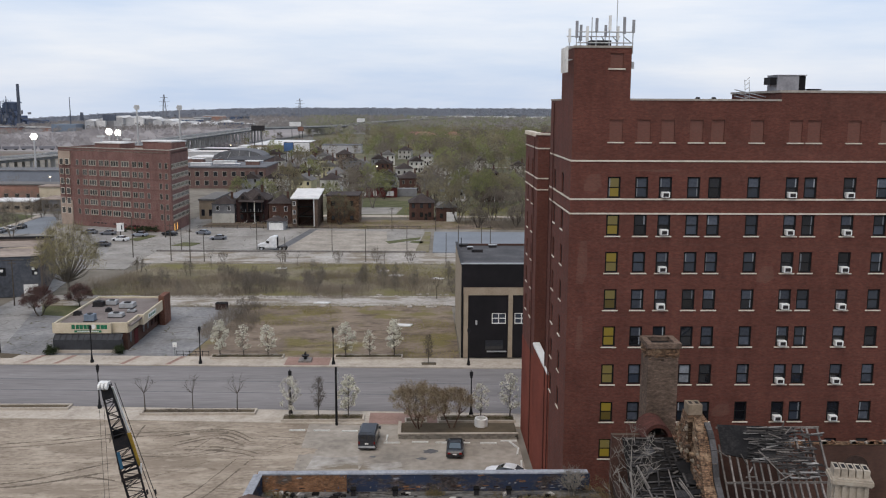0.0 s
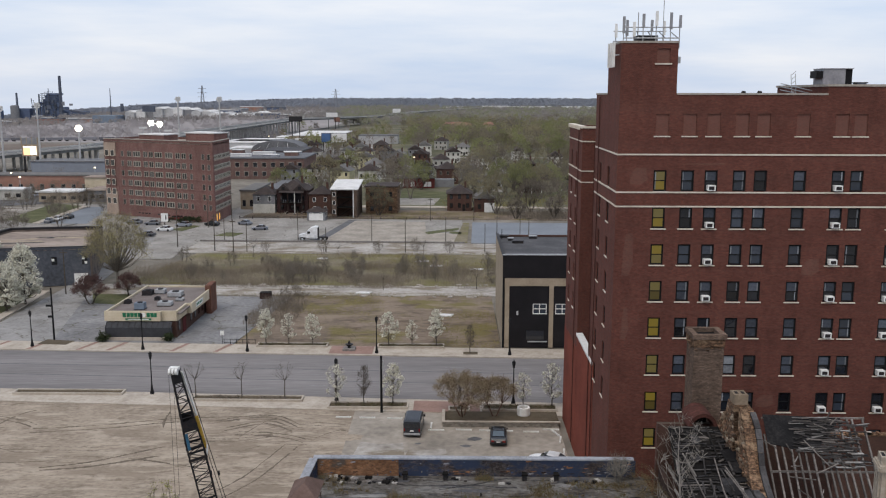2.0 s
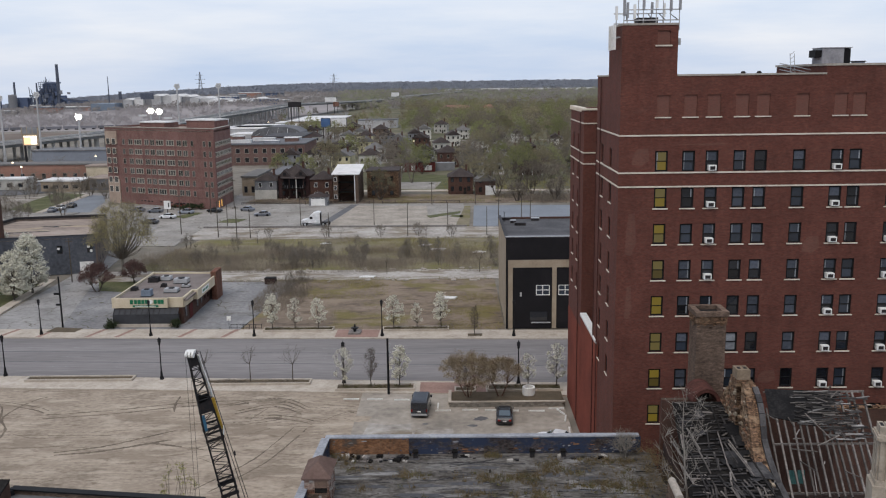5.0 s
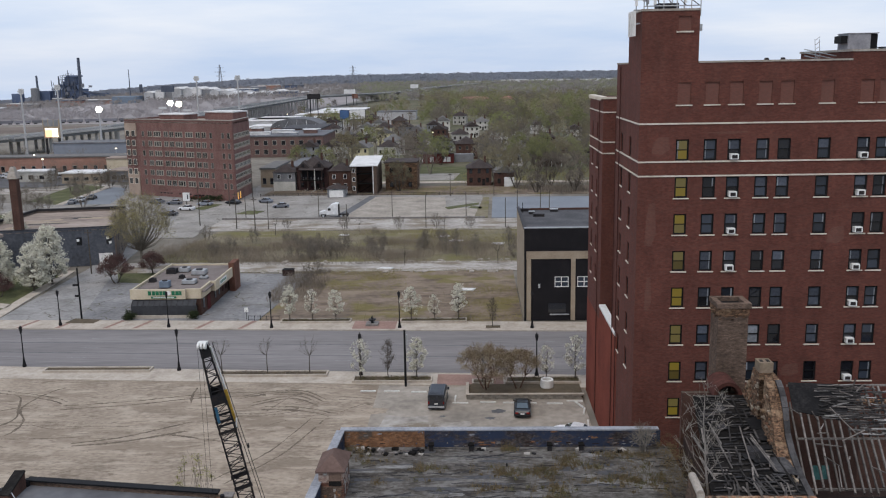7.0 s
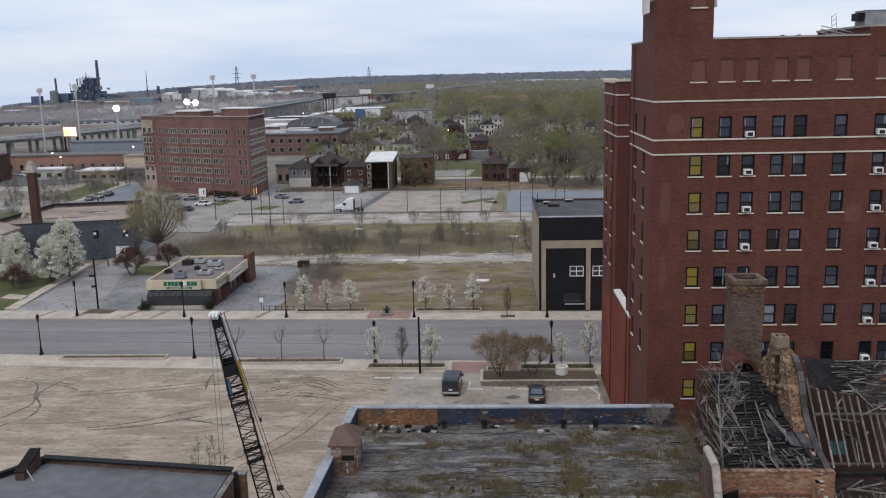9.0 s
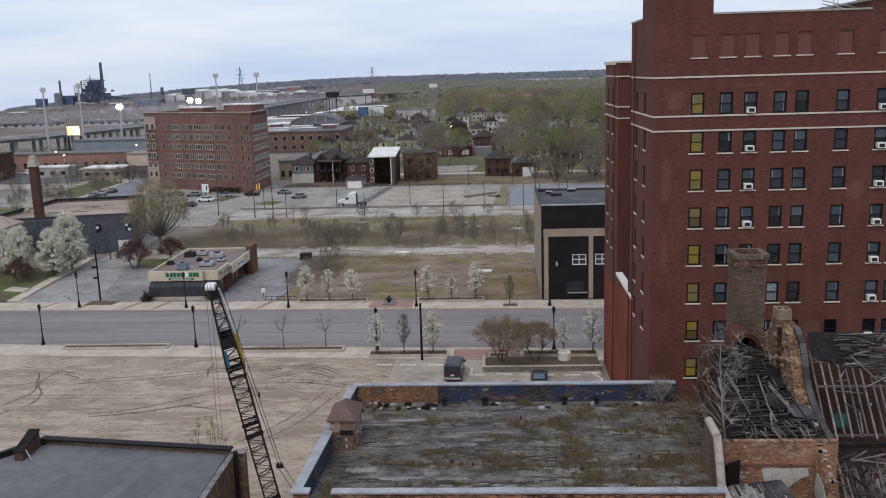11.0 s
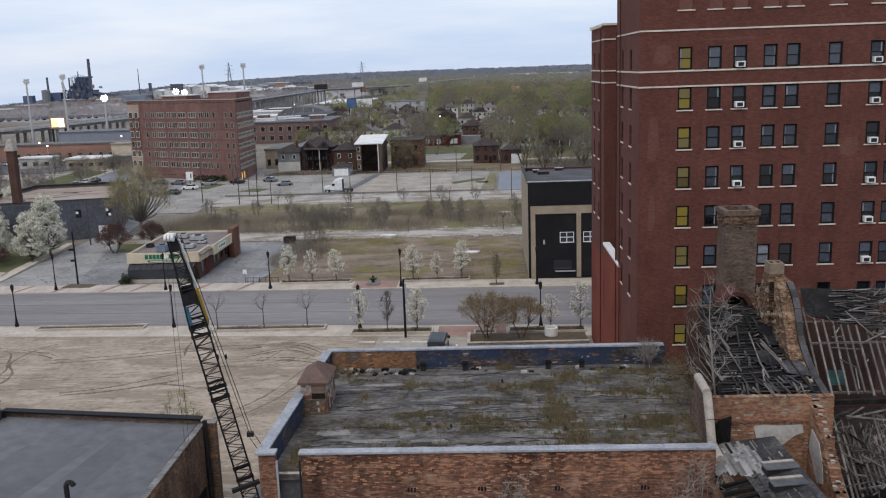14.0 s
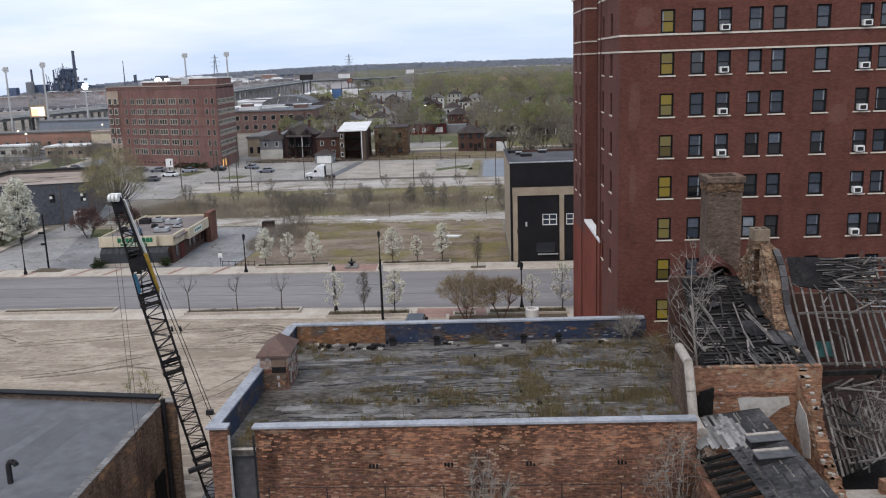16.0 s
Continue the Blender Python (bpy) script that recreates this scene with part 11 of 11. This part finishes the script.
def pylon(x, y, z, h):
    o = thing("pylon", "far lattice power pylon", "pylon", "pylons", at=(x, y, z))
    for a, b in ((-1, -1), (1, -1), (1, 1), (-1, 1)):
        part("leg", beam(bmesh.new(), (a * 5, b * 5, 0), (a * 0.6, b * 0.6, h), 0.7, 0.7), M["pylon"], o)
    for k, w in ((0.62, 9), (0.76, 11), (0.9, 8)):
        part("arm", beam(bmesh.new(), (-w, 0, h * k), (w, 0, h * k), 0.7, 0.7), M["pylon"], o)
    for k in range(5):
        a, b = 5 - 4.4 * k / 5, 5 - 4.4 * (k + 1) / 5
        part("lace", beam(bmesh.new(), (-a, -a, h * k / 5), (b, -b, h * (k + 1) / 5), 0.5, 0.5), M["pylon"], o)
    return o


pylon(-534, 1900, -6, 62)
pylon(-292, 2200, 0, 51)
pylon(-1300, 2300, -50, 80)
m3 = thing("radio_mast", "far thin dark radio mast", "mast", at=(-691, 1800, -14))
part("shaft", tube(bmesh.new(), (0, 0, 0), (0, 0, 63), 1.4, 0.6, n=6), M["plant_dark"], m3)

# ---- woods and town trees ----
def crowns(name, pts, h, r, m, label, seed, tufts=8, per=12, size=0.3, trunks=True, flat=0.8):
    """Far tree crowns: tufts of loose sprays at several heights over thin trunks that stand on the land."""
    g = np.random.default_rng(seed)
    p = np.asarray(pts, float)
    n = len(p)
    k = 0.7 + 0.6 * g.random(n)
    z0 = np.array([terrain(x, y) for x, y in pts])
    a, q, zz = 2 * math.pi * g.random((n, tufts)), g.random((n, tufts)) ** 0.6, 0.26 + 0.6 * g.random((n, tufts))
    w = (r * k)[:, None] * (0.85 - 0.8 * np.maximum(0, zz - 0.5))
    c = np.stack([p[:, :1] + np.cos(a) * q * w, p[:, 1:] + np.sin(a) * q * w, z0[:, None] + h * k[:, None] * zz], axis=2).reshape(-1, 3)
    rad = ((r * k)[:, None] * (0.34 + 0.24 * g.random((n, tufts)))).ravel()
    v, f = leaf_cloud(g, c, rad, per, size, flat, True)
    f = f.tolist()
    if trunks:
        b0 = len(v)
        t = 0.16 + 0.06 * k
        foot = np.stack([np.stack([p[:, 0] + t * math.cos(e), p[:, 1] + t * math.sin(e), z0 - 0.3], 1) for e in (0, 2.1, 4.2)], 1)
        top = np.stack([p[:, 0], p[:, 1], z0 + h * k * 0.8], 1)[:, None, :]
        v = np.concatenate([v, np.concatenate([foot, top], 1).reshape(-1, 3)])
        for i in range(n):
            e = b0 + 4 * i
            f += [(e, e + 1, e + 3), (e + 1, e + 2, e + 3), (e + 2, e, e + 3)]
    return tagged(raw(name, v, f, M[m]), label=label, category="trees", kind="stuff")


def scatter(n, y0, y1, lo, hi, seed, power=1.0):
    """Places between the rays x = lo * y and x = hi * y, with clearings."""
    g = np.random.default_rng(seed)
    out = []
    while len(out) < n:
        y = y0 + (y1 - y0) * g.random() ** power
        x = y * (lo + (hi - lo) * g.random())
        if -76 < x < 14 and 335 < y < 640 and g.random() < 0.72:
            continue
        if (-18 < x < 46 and 895 < y < 962) or (-45 < x < 420 and 2330 < y < 2562):
            continue
        if noise.noise(Vector((x * 0.012, y * 0.009, seed))) > -0.2:
            out.append((x, y))
    return out


town = []
for i, (m, lab, h, w, n_, lb, tw) in enumerate((("leaf_green", "town tree in fresh yellow-green leaf", 12.5, 10.5, 2000, 42, 3), ("leaf_green", "tall town tree in fresh yellow-green leaf", 15, 11, 2200, 46, 3), ("leaf_olive", "town tree in thin olive leaf", 13, 11, 1900, 46, 4), ("leaf_olive", "small town tree in thin olive leaf", 9.5, 8, 1400, 40, 4), ("twig", "leafless brown town tree", 12.5, 10, 900, 60, 6), ("twig", "tall leafless brown town tree", 15, 10, 900, 64, 6))):
    town.append(tree("town_tree", lab, 500 + i, h, h * 0.22, w, m, n_, 0.13, trunk_r=0.22, clump=1.25, group="town trees", shape="dome", stems=2, limbs=lb, twigs=tw, bark="bark_mid"))
tg = np.random.default_rng(160)
places = scatter(86, 318, 620, 0.01, 0.24, 200, 1.15) + scatter(26, 310, 620, -0.2, -0.02, 210)
for k, (x, y) in enumerate(places):
    src = town[int(tg.integers(6))]
    if k < 6:
        put(town[k], x, y, 0.0, 360 * tg.random())
    else:
        again(src, x, y, 0.0, 360 * tg.random(), 0.75 + 0.45 * tg.random())
for i, (m, lab) in enumerate((("leaf_green", "town trees in fresh yellow-green leaf"), ("leaf_olive", "town trees in thin olive leaf"), ("twig", "leafless brown town trees"))):
    crowns("town_woods", scatter(230, 610, 1150, -0.06, 0.26, 220 + i), 13.0, 6.6, m, lab, 320 + i, 9, 20, 0.33)
    crowns("town_woods", scatter(22, 560, 1050, -0.2, -0.07, 225 + i), 8.5, 4.2, m, lab, 325 + i, 8, 16, 0.3)
# The far woods and scrub below wear the haze-tinted colours.
crowns("far_woods", scatter(1500, 1100, 2500, -0.13, 0.30, 240), 10.5, 7.5, "hazed_green", "far mixed woods on level land", 340, 6, 7, 0.8)
crowns("far_woods", scatter(1500, 1100, 2600, -0.13, 0.30, 241), 10, 7.5, "hazed_wood", "far leafless woods on level land", 341, 6, 7, 0.8)
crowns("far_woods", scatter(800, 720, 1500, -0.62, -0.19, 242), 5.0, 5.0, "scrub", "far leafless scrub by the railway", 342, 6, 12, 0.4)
crowns("far_woods", scatter(1500, 1350, 2900, -0.62, -0.12, 243), 7.5, 9, "hazed_wood", "far leafless woods by the steel plant", 343, 5, 7, 0.9)
# The hill belt's blue-grey is haze painted into its crowns.
crowns("far_woods", scatter(5000, 2450, 4850, -0.55, 0.34, 244), 10, 18, "haze_hills", "distant belt of wooded hills tinted blue-grey for haze", 344, 4, 6, 2.2, False, 0.4)
crowns("town_trees", scatter(60, 300, 400, -0.60, -0.36, 245), 6.5, 3.0, "twig", "small leafless town trees", 345, 9, 36, 0.08)
# single trees among the near houses
for i, (x, y, h, w, m, n_) in enumerate(((-24.5, 274.5, 9.5, 9, "leaf_olive", 1500), (12.5, 279, 14, 11, "leaf_olive", 2600), (-51, 420, 12, 11, "leaf_green", 1700), (-57, 330, 10, 9, "leaf_green", 1700), (-14, 352, 12, 11, "leaf_green", 2300), (6, 305, 12, 10, "leaf_olive", 1900), (24, 284, 11, 10, "twig", 1500), (33, 290, 11, 10, "twig", 1500), (40, 300, 13, 10, "leaf_green", 2000), (22, 318, 13, 11, "leaf_green", 2000), (3, 340, 13, 10, "leaf_olive", 1900), (-33, 332, 9, 8, "leaf_green", 1400), (30, 270, 7, 7, "twig", 1000), (18, 268, 6.5, 6, "twig", 900), (47, 276, 9, 8, "twig", 1200), (-68, 340, 10, 9, "leaf_green", 1500))):
    put(tree("yard_tree", {"leaf_olive": "yard tree with thin olive spring leaf", "leaf_green": "yard tree in fresh yellow-green leaf", "twig": "yard tree still bare and brown"}[m], 400 + i, h, h * 0.2, w, m, int(n_ * 2.2), 0.085, trunk_r=0.18, clump=1.0, group="yard trees", shape="dome", stems=3, limbs=70, twigs=5), x, y, 0, 40 * i)
for i, (x, y) in enumerate(((-28, 203), (-8, 204.5), (10, 203), (-47, 200), (-58, 188), (20, 201), (-14.5, 166), (3.5, 167))):
    again(sapl, x, y, 0.02, 50 * i, 0.7 + 0.1 * (i % 4))
# railway cars beyond the viaduct
for k in range(26):
    x = -470 + k * 13.0
    y = 690 + k * 3.2
    o = thing("rail_wagon", "dark rail wagon on the far line", "wagon", "rail wagons", at=(x, y, terrain(x, y)))
    o.rotation_euler = (0, 0, 0.24)
    part("body", B((-6, 6, -1.5, 1.5, 1.0, 3.0)), M["wagon_grey"], o)
    part("bogie", B((-5.0, -2.6, -1.1, 1.1, 0, 1.0)), M["black_metal"], o)
    part("bogie", B((2.6, 5.0, -1.1, 1.1, 0, 1.0)), M["black_metal"], o)
setting("rail_bed", P([(-420, 560), (-200, 640), (-200, 690), (-420, 660)], -0.3, -0.02), M["gravel_bed"], "brown gravel rail bed", "ground")
setting("town_street", P([(-240, 318), (-112, 312), (-112, 322), (-240, 330)], -0.3, 0.02), M["lot_asphalt"], "grey town street and car parks", "road")
setting("town_lot", P([(-200, 346.5), (-116, 346.5), (-116, 378), (-200, 378)], -0.3, 0.02), M["lot_asphalt"], "grey car park before the stadium", "ground")
setting("town_street", P([(-170, 236), (-116, 240), (-104, 276), (-112, 300), (-126, 300), (-126, 262), (-170, 252)], -0.3, 0.02), M["lot_asphalt"], "grey street beside the clinic", "road")
setting("store_lot", P([(-180, 470), (-62, 470), (-50, 720), (-150, 720)], -0.3, 0.0), M["lot_asphalt"], "grey car parks round the stores", "ground")
setting("clinic_yard", P([(-112, 200), (-66, 198), (-66, 262), (-72, 256), (-110, 275)], -0.3, 0.025), M["lot_asphalt"], "grey asphalt yard before the clinic", "ground")
hedge = np.random.default_rng(61)
c = hedge.normal(size=(60, 3)) * np.array((2.4, 0.5, 0.4)) + np.array((-78.5, 257.0, 1.0))
v, f = leaf_cloud(hedge, c, np.full(60, 0.6), 16, 0.14)
v[:, 2] = np.maximum(v[:, 2], 0.03)
tagged(raw("clinic_hedge", v, f, M["evergreen"]), label="dark hedge at the foot of the clinic", category="hedge")
# cars and small trees in the west lots
wr_ = np.random.default_rng(141)
for k in range(34):
    again(lot_cars[k % 7], -168 + 4.6 * (k % 12) + wr_.normal() * 0.8, 322.5 + 6.5 * (k // 12) + wr_.normal() * 0.8, 0.02, 90 * (k % 2) + wr_.normal() * 8)
for k in range(22):
    again(shrub, -150 + 44 * wr_.random(), 205 + 100 * wr_.random(), 0.0, 360 * wr_.random(), 1.2 + 0.9 * wr_.random())
setting("west_street", P([(-121.7, 254), (-108, 254), (-112, 276), (-118, 292), (-123.5, 294)], -0.3, 0.032), M["blue_asphalt"], "grey asphalt street beside the clinic", "road")
setting("west_kerb", P([(-124.0, 254), (-122.0, 254), (-123.7, 294), (-126.2, 296)], -0.3, 0.14), M["concrete"], "pale kerb and pavement of the street", "kerb")
setting("west_verge", P([(-136, 262), (-124.2, 254), (-126.4, 296), (-139, 302)], -0.3, 0.05), M["lawn"], "green verge beside the street", "ground")
setting("west_street", P([(-210, 284), (-140, 279), (-127, 297), (-127, 303), (-142, 291), (-210, 297)], -0.3, 0.03), M["old_concrete"], "pale street across the lots", "road")
setting("west_lot", P([(-205, 298), (-152, 296), (-140, 304), (-150, 336), (-210, 336)], -0.3, 0.025), M["asphalt_dark2"], "dark asphalt car park full of cars", "ground")
for k in range(9):
    again(lot_cars[k % 7], -119.5 + 0.3 * wr_.normal() + 0.4 * k, 256 + 4.6 * k if k < 3 else 300 + 3.2 * k, 0.04, 4)
setting("west_green", P([(-150, 205), (-118, 203), (-118, 236), (-150, 234)], -0.3, 0.01), M["lawn"], "thin green lawn before the town street", "ground")
